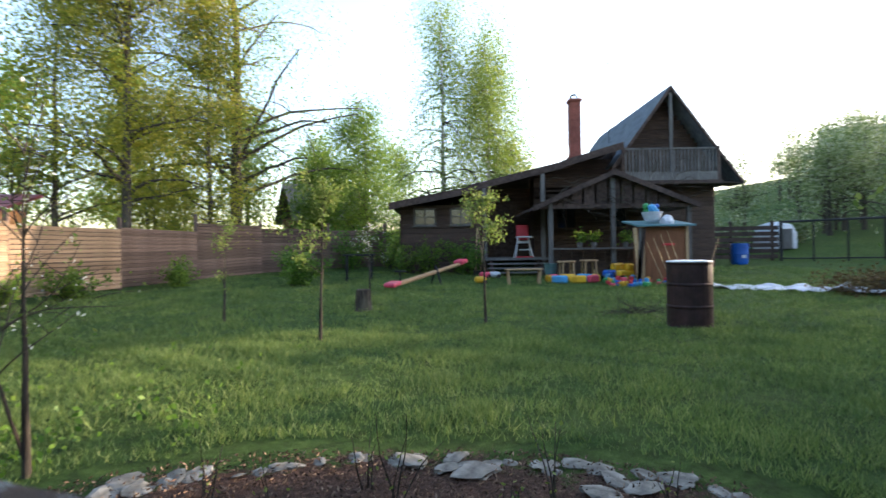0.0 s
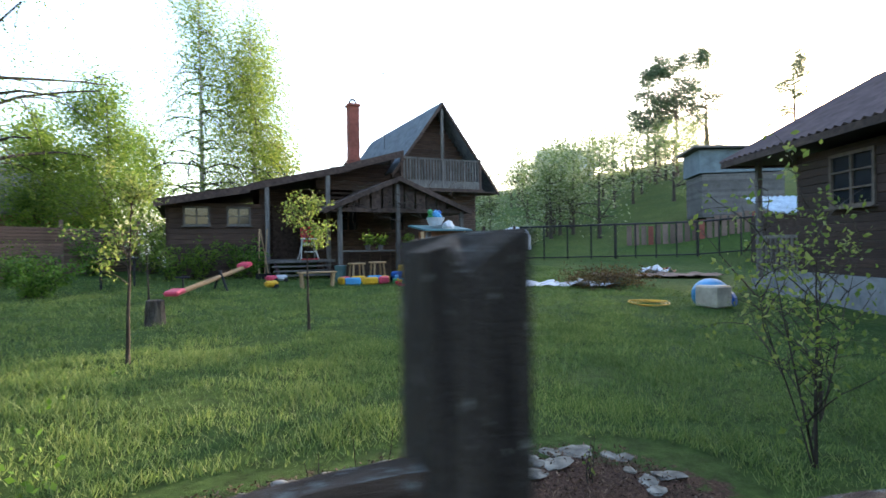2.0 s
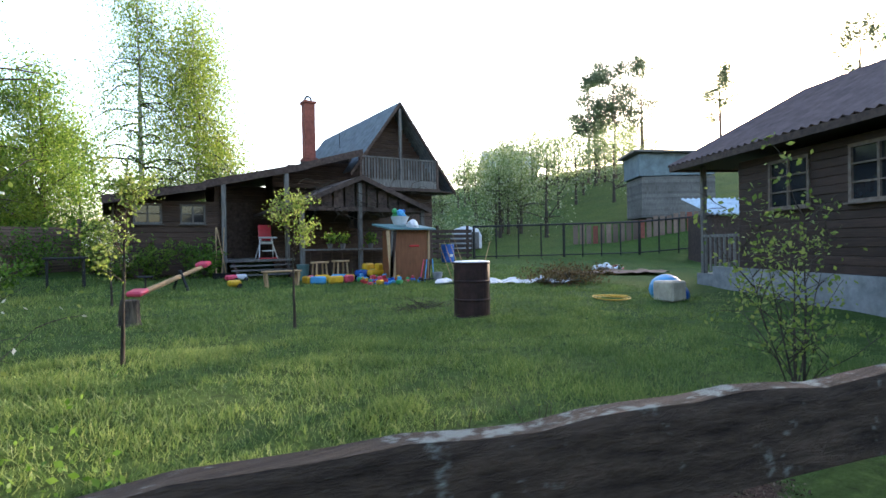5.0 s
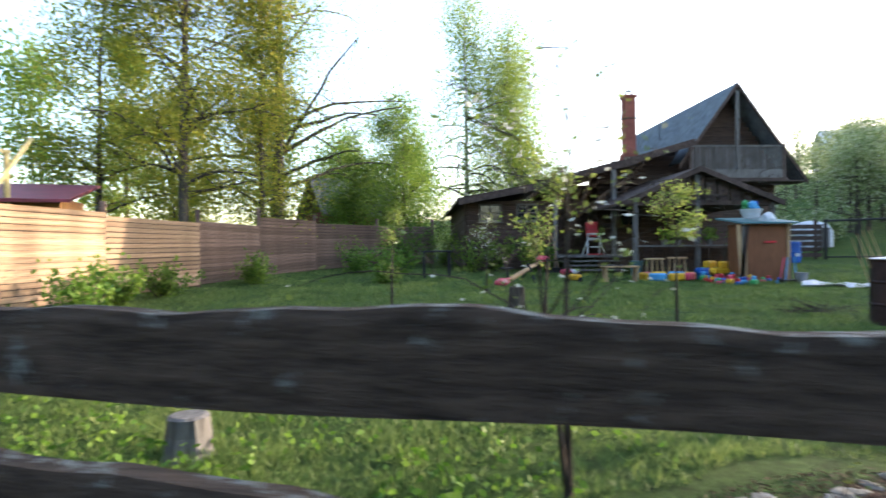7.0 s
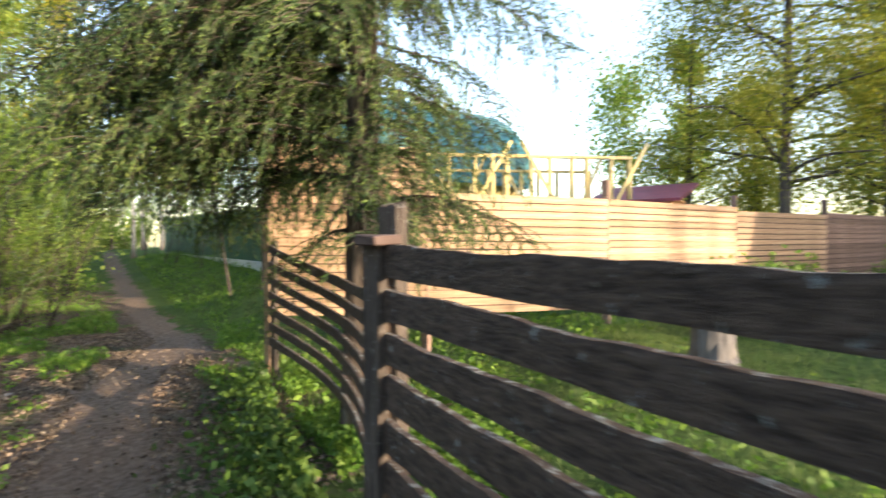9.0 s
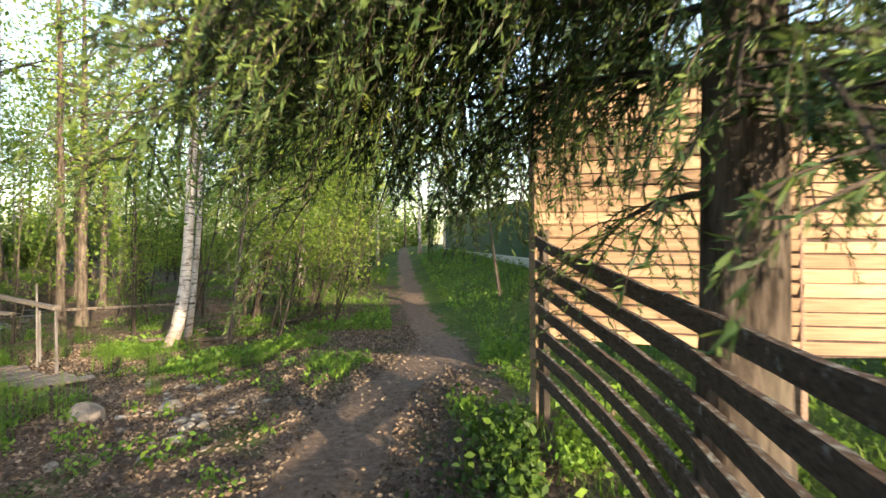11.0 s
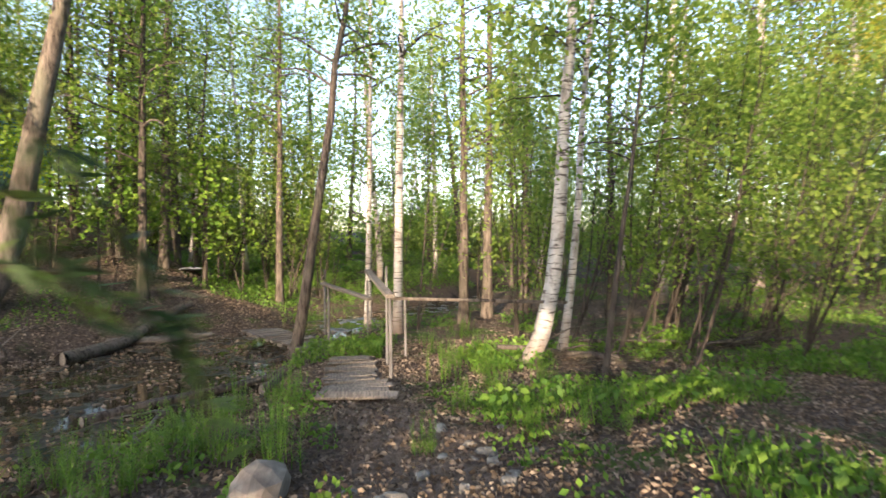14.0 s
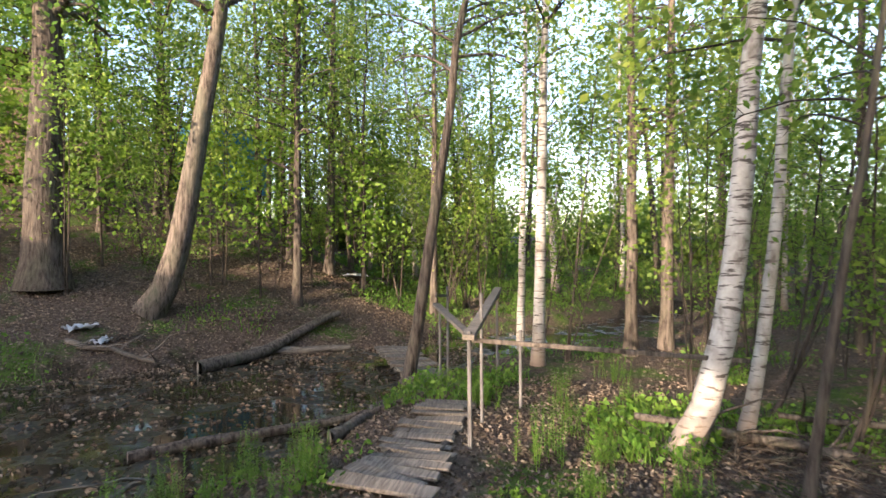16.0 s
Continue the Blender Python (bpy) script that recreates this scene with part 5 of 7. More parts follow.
def fallen_log(x0, y0, x1, y1, r, label, mat, lift=0.0, seed=0, limbs=0):
    rng = np.random.default_rng(seed)
    t = tagged(new("fallen_log"), label, "log", "fallen wood")
    f = np.linspace(0, 1, 9)
    xs, ys = x0 + (x1 - x0) * f + rng.normal(0, 0.03, 9), y0 + (y1 - y0) * f + rng.normal(0, 0.03, 9)
    zs = np.array([max(H(a, b), WATER_Z) for a, b in zip(xs, ys)]) + r * 0.7 + lift * f
    zs = np.convolve(np.pad(zs, 1, "edge"), [0.3, 0.4, 0.3], "valid")
    lines = [(np.stack([xs, ys, zs], 1), np.linspace(r, r * 0.65, 9))]
    tubes("log", lines, mat, t, 9)
    if limbs:
        sub = []
        for i in range(limbs):
            k = rng.integers(1, 9)
            sub.append(branch(rng, (xs[k], ys[k], zs[k]), (rng.normal(), rng.normal(), 0.5), 0.3 + rng.random() * 0.6, r * 0.4, 5, 0.1, 0.2))
        tubes("dead_branch", sub, mat, t)
    cap = cyl(B(), (xs[0], ys[0], zs[0]), (xs[0] - 0.004, ys[0], zs[0]), r, r, 9)
    part("sawn_end", cap, M_OLDPLANK, t)
    return t


fallen_log(-14.2, -7.9, -17.2, -9.6, 0.12, "mossy fallen log on the far bank", M_BARK, 0.1, 1)
fallen_log(-14.9, -3.9, -16.6, -5.2, 0.07, "thin wet log lying in the stream", M_BARK, 0, 2)
fallen_log(-13.2, -4.5, -16.2, -4.3, 0.06, "thin mossy log lying in the stream", M_BARK, 0, 3)
fallen_log(-12.4, -9.3, -13.6, -8.5, 0.05, "pale dead branch on the bank", M_OLDPLANK, 0.1, 4, 5)
fallen_log(-15.2, -8.9, -17.0, -8.4, 0.09, "grey fallen pole on the far bank", M_OLDPLANK, 0.0, 5)
fallen_log(-18.2, -0.6, -17.0, -1.9, 0.05, "dead branch under the birch", M_BARK, 0.2, 6, 6)
fallen_log(-19.5, 0.2, -18.2, -1.2, 0.04, "dead branch under the birch", M_BARK, 0.2, 7, 6)
fallen_log(-20.5, 1.2, -18.8, 0.3, 0.035, "dead branch in the grass", M_BARK, 0.1, 8, 6)
fallen_log(-12.6, -2.4, -13.2, -2.9, 0.03, "pale broken stick over the water", M_OLDPLANK, 0.25, 9, 2)


def stone(x, y, s, name, label, mat, seed, group="", flat=0.6, sink=0.3, rough=0.45):
    rng = np.random.default_rng(seed)
    bm = B()
    bmesh.ops.create_icosphere(bm, subdivisions=2, radius=1)
    off = rng.uniform(0, 9, 3)
    for v in bm.verts:
        k = 1 + rough * noise.noise(v.co * 1.2 + Vector(off)) + rough * 0.35 * noise.noise(v.co * 3.5 + Vector(off))
        v.co = Vector((v.co.x * k * s, v.co.y * k * s * rng.uniform(0.98, 1.02), max(-0.5, v.co.z) * k * s * flat))
    ob = part(name, bm, mat)
    ob.matrix_basis = pose(x, y, H(x, y) + s * flat * (0.5 - sink), rng.normal(0, 6), rng.normal(0, 6), rng.uniform(0, 360))
    ob.scale = (rng.uniform(0.9, 1.3), rng.uniform(0.7, 1.0), 1)
    return tagged(ob, label, "stone", group)


stone(-12.72, -0.92, 0.2, "boulder", "rounded tan boulder beside the stream", M_BOULDER, 3, "", 0.75, 0.3, 0.14)
for i in range(46):
    a = RNG.uniform(0, 1)
    x, y = -11.2 - 3.0 * a + RNG.normal(0, 0.4), 0.3 - 0.5 * a + RNG.normal(0, 0.35)
    if seg_dist(x, y, TRAIL) > 0.4:
        stone(x, y, RNG.uniform(0.025, 0.075), "rock", "small pale grey rock on the ground", M_STONE, 400 + i, "trail rocks", 0.6)
# rubbish and boards on the bank
for i, (x, y, sx, sy) in enumerate(((-18.6, -12.2, 0.7, 0.4), (-12.6, -9.6, 0.45, 0.3), (-12.9, -9.2, 0.35, 0.2))):
    bm = B()
    bmesh.ops.create_grid(bm, x_segments=6, y_segments=5, size=0.5)
    for v in bm.verts:
        v.co.z = 0.12 * noise.noise(v.co * 5 + Vector((i * 3, 0, 0)))
    bmesh.ops.solidify(bm, geom=bm.faces[:], thickness=0.02)
    ob = part("litter_sheet", bm, M_TARP)
    ob.matrix_basis = pose(x, y, H(x, y) + 0.08, 0, 0, 30 * i)
    ob.scale = (sx, sy, 0.8)
    tagged(ob, "crumpled white plastic sheet on the bank", "litter")
# blue container and pale shed on the far slope
ct = thing("container", -16.7, -21.6, H(-16.7, -21.6) - 0.1, 30, "blue metal container behind the trees", "container")
part("body", box(B(), (0, 0, 1.1), (3.2, 2.2, 2.3), (0, 0, 0), 0.02), plain("blue_metal", (0.02, 0.2, 0.35), 0.5), ct)
part("lid", box(B(), (0, 0, 2.3), (3.3, 2.3, 0.08)), M_TEAL, ct)
hut = thing("hut", -9.2, -20.5, H(-9.2, -20.5) - 0.1, -8, "pale brown wooden hut high on the bank", "hut")
part("wall", box(B(), (0, 0, 1.4), (4.5, 3, 2.8)), M_PLANKDARK, hut)
part("roof", slab(B(), [(-2.6, -1.9, 2.9), (2.6, -1.9, 2.9), (2.6, 1.9, 3.6), (-2.6, 1.9, 3.6)], 0.1), M_DARKTRIM, hut)
part("door", box(B(), (1.2, 1.53, 1.1), (0.9, 0.06, 2.0)), M_PLANK, hut)
cot = thing("cottage", -27, -27, H(-27, -27), 20, "white far cottage beyond the wood", "house")
part("wall", box(B(), (0, 0, 1.5), (6, 4, 3)), M_WHITE, cot)
part("roof", slab(B(), [(-3.3, -2.4, 3.0), (3.3, -2.4, 3.0), (3.3, 0, 4.6), (-3.3, 0, 4.6)], 0.1), M_DARKTRIM, cot)
part("roof", slab(B(), [(-3.3, 2.4, 3.0), (3.3, 2.4, 3.0), (3.3, 0, 4.6), (-3.3, 0, 4.6)], 0.1), M_DARKTRIM, cot)


# ---- low growth, as stuff ----
def stuff(name, corners, mat, label, category):
    return tagged(quads(name, corners, mat), label, category, kind="stuff")


def blades(x, y, h, w, rng, lean=0.35):
    """Three-cornered grass blades standing on the ground."""
    n = len(x)
    z = height(x, y)
    az = rng.uniform(0, 2 * math.pi, n)
    base = np.stack([x, y, z - 0.01], 1)
    side = np.stack([np.cos(az), np.sin(az), np.zeros(n)], 1) * w[:, None]
    tip = base + np.stack([rng.normal(0, lean, n) * h, rng.normal(0, lean, n) * h, h], 1)
    return np.stack([base - side, base + side, tip], 1)


def lawn():
    rng = np.random.default_rng(31)
    xs, ys = [], []
    for n, x0, x1, y0, y1 in ((170000, -5.5, 5.5, 1.6, 7.0), (90000, -9, 9.5, 5.5, 13), (45000, -8.5, 12, 12, 19)):
        xs.append(rng.uniform(x0, x1, n))
        ys.append(rng.uniform(y0, y1, n))
    for n, x0, x1 in ((36000, -10.5, -3.5),):
        x = rng.uniform(x0, x1, n)
        xs.append(x)
        ys.append(np.interp(-x, [-2, 3.7, 6.4, 11], [-0.3, 1.0, 1.64, 3.1]) + rng.uniform(0.05, 5.0, n) ** 1.0)
    x, y = np.concatenate(xs), np.concatenate(ys)
    clump = np.sin(x * 3.1 + 2 * np.sin(y * 2.3)) * np.sin(y * 3.7 + x)
    keep = (rng.random(len(x)) < 0.55 + 0.45 * clump) & (seg_dist(x, y, BED) > 0.85 + 0.12 * clump)
    keep &= ~((x < -9.4) & (y > 6)) & ~((x > 3.0) & (x < 7.1) & (y > 15.2)) & ~((x > 9.2 + 0.45 * (y - 4)) & (y < 9))
    x, y, clump = x[keep], y[keep], clump[keep]
    h = rng.uniform(0.025, 0.062, len(x)) * (1 + 0.5 * np.clip(clump, 0, 1)) * (1 + 0.03 * y)
    tall = rng.random(len(x)) < 0.02
    h[tall] *= 1.8
    tuft_x, tuft_y = rng.uniform(-6, 8, 700), 1.8 + 12 * rng.random(700) ** 1.4
    pick = rng.integers(0, 700, 42000)
    tx, ty = tuft_x[pick] + rng.normal(0, 0.09, 42000), tuft_y[pick] + rng.normal(0, 0.08, 42000)
    ok = seg_dist(tx, ty, BED) > 0.95
    x, y = np.concatenate([x, tx[ok]]), np.concatenate([y, ty[ok]])
    h = np.concatenate([h, rng.uniform(0.05, 0.115, ok.sum())])
    w = rng.uniform(0.002, 0.0048, len(x)) * (1 + 0.1 * y)
    stuff("lawn_grass", blades(x, y, h, w, rng, 0.5), L_GRASS, "short uneven spring lawn grass", "grass")


lawn()


def herbs():
    rng = np.random.default_rng(37)
    # broad-leaved weeds and long grass inside the fence and beside the trail
    x = rng.uniform(-10.8, -1.6, 30000)
    fy = np.interp(-x, [-2, 3.7, 6.4, 11], [-0.3, 1.0, 1.64, 3.1])
    y = fy + 0.1 + rng.exponential(0.8, len(x))
    keep = (seg_dist(x, y, BED) > 0.9) & (y < 7) & (np.sin(x * 4 + y) * np.cos(y * 3) > -0.35)
    x, y = x[keep], y[keep]
    c = np.stack([x, y, height(x, y) + rng.uniform(0.01, 0.13, len(x))], 1)
    stuff("weeds", leaf_quads(c, 0.026, rng, 0.3), L_HERB, "broad-leaved weeds in the grass", "weeds")
    # green strip at the foot of the fence on the trail side
    x = rng.uniform(-11.2, -5.6, 4200)
    y = np.interp(-x, [-2, 3.7, 6.4, 11], [-0.3, 1.0, 1.64, 3.1]) - 0.06 - np.abs(rng.normal(0, 0.28, len(x)))
    c = np.stack([x, y, height(x, y) + rng.uniform(0, 0.26, len(x)) * rng.random(len(x))], 1)
    stuff("undergrowth", leaf_quads(c, 0.036, rng, 0.3), L_IVY, "leafy undergrowth at the fence foot", "undergrowth")
    # beds of grass and herbs in the wood
    n = 130000
    x, y = rng.uniform(-34, -8.8, n), rng.uniform(-20, 8, n)
    x[:30000], y[:30000] = rng.uniform(-20, -11, 30000), rng.uniform(-5, 4, 30000)
    x[30000:56000], y[30000:56000] = rng.uniform(-32, -18, 26000), rng.uniform(-20, -9.5, 26000)
    patch = np.sin(x * 1.1 + 1.5 * np.sin(y * 0.9)) * np.cos(y * 1.3 + 0.4 * x) + 0.35 * np.sin(3.1 * x) * np.cos(2.7 * y)
    trail_d = np.minimum(seg_dist(x, y, TRAIL), seg_dist(x, y, TO_BRIDGE))
    keep = (trail_d > 0.75) & (seg_dist(x, y, STREAM) > stream_half(x)) & (patch + np.where(y > 3.4, 0.9, 0) + np.where((x < -18) & (y > -0.6), 0.7, 0) + np.where((x < -19) & (y < -9.5), 0.9, 0) - np.where((x > -18) & (y < 2.5), 0.25, 0) > 0.28)
    x, y = x[keep], y[keep]
    h = rng.uniform(0.08, 0.26, len(x))
    stuff("forest_grass", blades(x, y, h, rng.uniform(0.004, 0.009, len(x)), rng, 0.35), L_HERB, "fresh green grass on the wood floor", "grass")
    k = rng.random(len(x)) < 0.5
    c = np.stack([x[k], y[k], height(x[k], y[k]) + rng.uniform(0.02, 0.2, k.sum())], 1)
    stuff("forest_herbs", leaf_quads(c, 0.04, rng, 0.4), L_HERB, "low leafy herbs on the wood floor", "herbs")
    # sprouts through the litter
    x, y = rng.uniform(-15.5, -9.0, 15000), rng.uniform(-3.2, 1.4, 15000)
    spot = np.sin(x * 5.3 + 2 * np.sin(y * 3.1)) * np.cos(y * 6.1 + x)
    keep = (spot > 0.38) & (np.minimum(seg_dist(x, y, TRAIL), seg_dist(x, y, TO_BRIDGE)) > 0.5)
    x, y = x[keep], y[keep]
    c = np.stack([x, y, height(x, y) + rng.uniform(0.01, 0.12, len(x))], 1)
    stuff("sprouts", leaf_quads(c, 0.028, rng, 0.3), L_HERB, "young green sprouts through dead leaves", "sprouts")
    # dry leaves
    n = 95000
    x, y = rng.uniform(-26, -7, n), rng.uniform(-15, 4, n)
    x[:50000], y[:50000] = rng.uniform(-18.5, -7.5, 50000), rng.uniform(-4.5, 3, 50000)
    x[50000:70000], y[50000:70000] = rng.uniform(-19, -10, 20000), rng.uniform(-13, -8.2, 20000)
    d = seg_dist(x, y, TRAIL)
    keep = ((d > 0.35) | (rng.random(n) < 0.12)) & ((seg_dist(x, y, STREAM) > stream_half(x) - 0.2) | (rng.random(n) < 0.12))
    x, y = x[keep], y[keep]
    c = np.stack([x, y, np.maximum(height(x, y), WATER_Z) + rng.uniform(0.004, 0.025, len(x))], 1)
    stuff("leaf_litter", leaf_quads(c, 0.023, rng, 0.85, along=np.stack([rng.normal(size=len(x)), rng.normal(size=len(x)), rng.normal(0, 0.2, len(x))], 1), aspect=0.55), L_DRY, "brown fallen leaves on the ground", "leaf litter")
    # fine debris floating
    n = 5200
    x, y = rng.uniform(-19, -9, n), rng.uniform(-8.5, -3, n)
    c = np.stack([x, y, np.full(n, WATER_Z + 0.008)], 1)
    stuff("floating_leaves", leaf_quads(c, 0.03, rng, 1.0, along=np.stack([rng.normal(size=n), rng.normal(size=n), np.zeros(n)], 1)), L_DRY, "dead leaves afloat on the stream", "leaf litter")


herbs()


def horsetails():
    """Feathery bright green tufts: upright stems with whorls of thin leaves."""
    rng = np.random.default_rng(41)
    protos = []
    for k in range(3):
        cs = []
        for s in range(16):
            bx, by = rng.normal(0, 0.1, 2)
            hh = rng.uniform(0.22, 0.5)
            lx, ly = rng.normal(0, 0.08, 2)
            for z in np.arange(0.05, hh, 0.022):
                for q in range(4):
                    az = rng.uniform(0, 6.28)
                    ln = 0.05 * (1 - z / hh) + 0.018
                    p = np.array([bx + lx * z, by + ly * z, z])
                    o = np.array([math.cos(az), math.sin(az), 0.55]) * ln
                    sd = np.array([-math.sin(az), math.cos(az), 0]) * 0.004
                    cs.append([p - sd, p + sd, p + o])
            cs.append([[bx - 0.004, by, 0], [bx + 0.004, by, 0], [bx + lx * hh, by + ly * hh, hh]])
        t = thing("horsetail", -14.0 + 0.5 * k, -3.0, 0, 0, "feathery bright green horsetail clump by the stream", "plant", "horsetail clumps")
        quads("fronds", np.array(cs), L_HERB, t)
        protos.append(t)
    spots = [(-12.2, -1.5), (-12.5, -1.75), (-12.85, -1.6), (-13.15, -1.55), (-12.0, -1.3), (-13.5, -1.7), (-11.7, -1.6), (-11.4, -1.9), (-13.9, -2.2), (-12.1, -1.95), (-14.2, -2.5), (-13.0, -1.2), (-13.6, -2.6), (-13.9, -2.9), (-14.3, -2.8), (-13.0, -2.3), (-12.6, -2.5), (-12.2, -2.1), (-13.3, -2.9), (-16.3, -1.6), (-16.0, -2.0), (-15.9, -1.3), (-15.4, -0.9), (-16.7, -2.3), (-17.1, -2.7), (-16.2, -0.8),
             (-15.0, 0.3), (-14.6, -0.2), (-17.4, -3.2), (-17.9, -3.7), (-16.6, -3.6), (-15.4, -4.6), (-11.8, -2.0), (-12.9, -1.9), (-18.2, -2.9), (-18.8, -3.6), (-13.9, -0.7), (-14.9, -1.0), (-16.9, -7.9), (-15.6, -7.9)]
    for i, (x, y) in enumerate(spots):
        m = pose(x, y, H(x, y) - 0.01, 0, 0, i * 77)
        if i < 3:
            protos[i].matrix_basis = m
        else:
            c = copy_thing(protos[i % 3], m)
            s = rng.uniform(0.6, 1.15)
            c.scale = (s, s, s)


horsetails()


# ---- things on the lawn ----
def barrel():
    x, y = 3.38, 7.33
    t = thing("oil_drum", x, y, H(x, y) - 0.02, 0, "rusty dark brown steel drum standing on the lawn", "barrel")
    prof = [(0.295, 0), (0.302, 0.02), (0.296, 0.05), (0.294, 0.28), (0.303, 0.295), (0.303, 0.31), (0.294, 0.325), (0.294, 0.58), (0.303, 0.595), (0.303, 0.61), (0.294, 0.625), (0.294, 0.87), (0.306, 0.89), (0.306, 0.905), (0.285, 0.905), (0.282, 0.78)]
    part("shell", lathe(B(), prof, 28), M_BARREL, t, smooth=False)
    part("lid", lathe(B(), [(0.296, 0.9), (0.299, 0.912), (0.29, 0.922), (0.2, 0.93)], 24), M_TARP, t, "pale sheet covering the top")
    bm = B()
    for i in range(4):
        cyl(bm, (0.1 * i - 0.3, 0.1, 0.6), (-0.55 + 0.12 * i, 0.1 + 0.05 * i, 1.2 + 0.05 * i), 0.008, 0.004, 5)
    cyl(bm, (0.25, 0.1, 0.6), (0.5, 0.15, 1.25), 0.008, 0.004, 5)
    part("stick", bm, M_LIGHTWOOD, t, "thin pale sticks leaning out")


barrel()


def tool_locker():
    t = thing("locker", 5.4, 13.1, H(5.4, 13.1) - 0.02, 0, "orange-brown plywood garden locker with teal lid", "locker")
    part("body", box(B(), (0.05, 0.4, 0.72), (1.0, 0.8, 1.42), (0, 0, 0), 0.01), M_PLY, t)
    for sx in (-0.5, 0.58):
        part("corner_post", box(B(), (sx, 0.0, 0.74), (0.06, 0.07, 1.48)), M_LIGHTWOOD, t)
    part("lid", slab(B(), [(-0.7, -0.2, 1.46), (0.72, -0.2, 1.46), (0.72, 0.95, 1.62), (-0.7, 0.95, 1.62)], 0.04), plain("teal_sheet", (0.09, 0.2, 0.22), 0.5), t, "weathered teal sheet lid")
    part("handle", box(B(), (0.12, -0.02, 0.98), (0.3, 0.03, 0.05), (0, 0, 0), 0.01), M_RED, t, "red handle bar")
    for i, (x, lean) in enumerate(((-0.62, 3), (-0.68, -4), (-0.58, 6))):
        ob = part("board", box(B(), (x, -0.1, 0.7), (0.09, 0.03, 1.4), (0, lean, 0)), (M_GREYWOOD, M_LIGHTWOOD, M_DARKTRIM)[i], None)
        ob.matrix_basis = t.matrix_basis.copy()
        ob.name = "leaning_board"
        tagged(ob, "narrow board leaning against the locker", "board", "leaning boards")
    basket = thing("toy_basket", 5.25, 13.4, H(5.4, 13.1) + 1.56, 0, "pale net basket heaped with bright toys", "basket")
    part("basket", lathe(B(), [(0.17, 0), (0.25, 0.2), (0.26, 0.22)], 14), M_TARP, basket)
    for i in range(9):
        bm = B()
        bmesh.ops.create_icosphere(bm, subdivisions=1, radius=0.07 + 0.02 * (i % 3))
        part("toy", bm, (M_BLUE, M_GREENP, M_LBLUE)[i % 3], basket).location = (0.14 * math.cos(i * 2.2), 0.12 * math.sin(i * 2.2), 0.22 + 0.05 * (i % 4))
    bag = thing("rag_bundle", 5.55, 13.2, H(5.4, 13.1) + 1.53, 0, "pale grey cloth bundle hanging off the lid", "cloth")
    bm = B()
    bmesh.ops.create_icosphere(bm, subdivisions=2, radius=0.17)
    for v in bm.verts:
        v.co *= 1 + 0.3 * noise.noise(v.co * 8)
        v.co.z = max(-0.08, v.co.z)
    part("cloth", bm, M_TARP, bag)


tool_locker()


def bench():
    t = thing("bench", 2.05, 13.7, H(2.05, 13.7), 4, "small light wooden bench on the lawn", "bench")
    part("seat", box(B(), (0, 0, 0.38), (0.95, 0.26, 0.04), (0, 0, 0), 0.008), M_LIGHTWOOD, t)
    for sx in (-0.4, 0.4):
        for sy in (-0.08, 0.08):
            part("leg", box(B(), (sx, sy, 0.18), (0.05, 0.05, 0.37), (0, sx * 14, 0)), M_LIGHTWOOD, t)


bench()


def stool(x, y, h):
    t = thing("stool", x, y, H(x, y), 10, "rough light wooden stool under the arbour", "stool", "stools")
    part("seat", box(B(), (0, 0, h), (0.42, 0.3, 0.05), (0, 0, 0), 0.01), M_LIGHTWOOD, t)
    for sx in (-0.14, 0.14):
        for sy in (-0.1, 0.1):
            part("leg", cyl(B(), (sx * 1.25, sy * 1.3, 0), (sx, sy, h), 0.03, 0.025, 6), M_LIGHTWOOD, t)


stool(3.4, 14.75, 0.5)
stool(4.0, 14.7, 0.52)


def seesaw():
    t = thing("seesaw", -0.25, 14.0, H(-0.25, 14.0), 64, "tilted orange seesaw with red and pink seats", "seesaw")
    a, b = Vector((-2.1, 0, 0.1)), Vector((1.7, 0, 0.5))
    part("beam", cyl(B(), a, b, 0.06, 0.055, 8), M_LIGHTWOOD, t, "orange-brown beam")
    part("seat", box(B(), (-2.1, 0, 0.14), (0.36, 0.3, 0.1), (0, -8, 0), 0.03), M_PINK, t)
    part("seat", box(B(), (1.7, 0, 0.56), (0.4, 0.3, 0.12), (0, -8, 0), 0.03), M_PINK, t)
    part("handle", cyl(B(), (-1.75, -0.15, 0.42), (-1.75, 0.15, 0.42), 0.018), M_BLACK, t)
    part("handle_stem", cyl(B(), (-1.75, 0, 0.12), (-1.75, 0, 0.42), 0.018), M_BLACK, t)
    for sy in (-0.14, 0.14):
        part("leg", cyl(B(), (0.1 + sy, sy * 1.6, -0.02), (0.1, 0, 0.47), 0.03, n=6), M_BLACK, t)


seesaw()


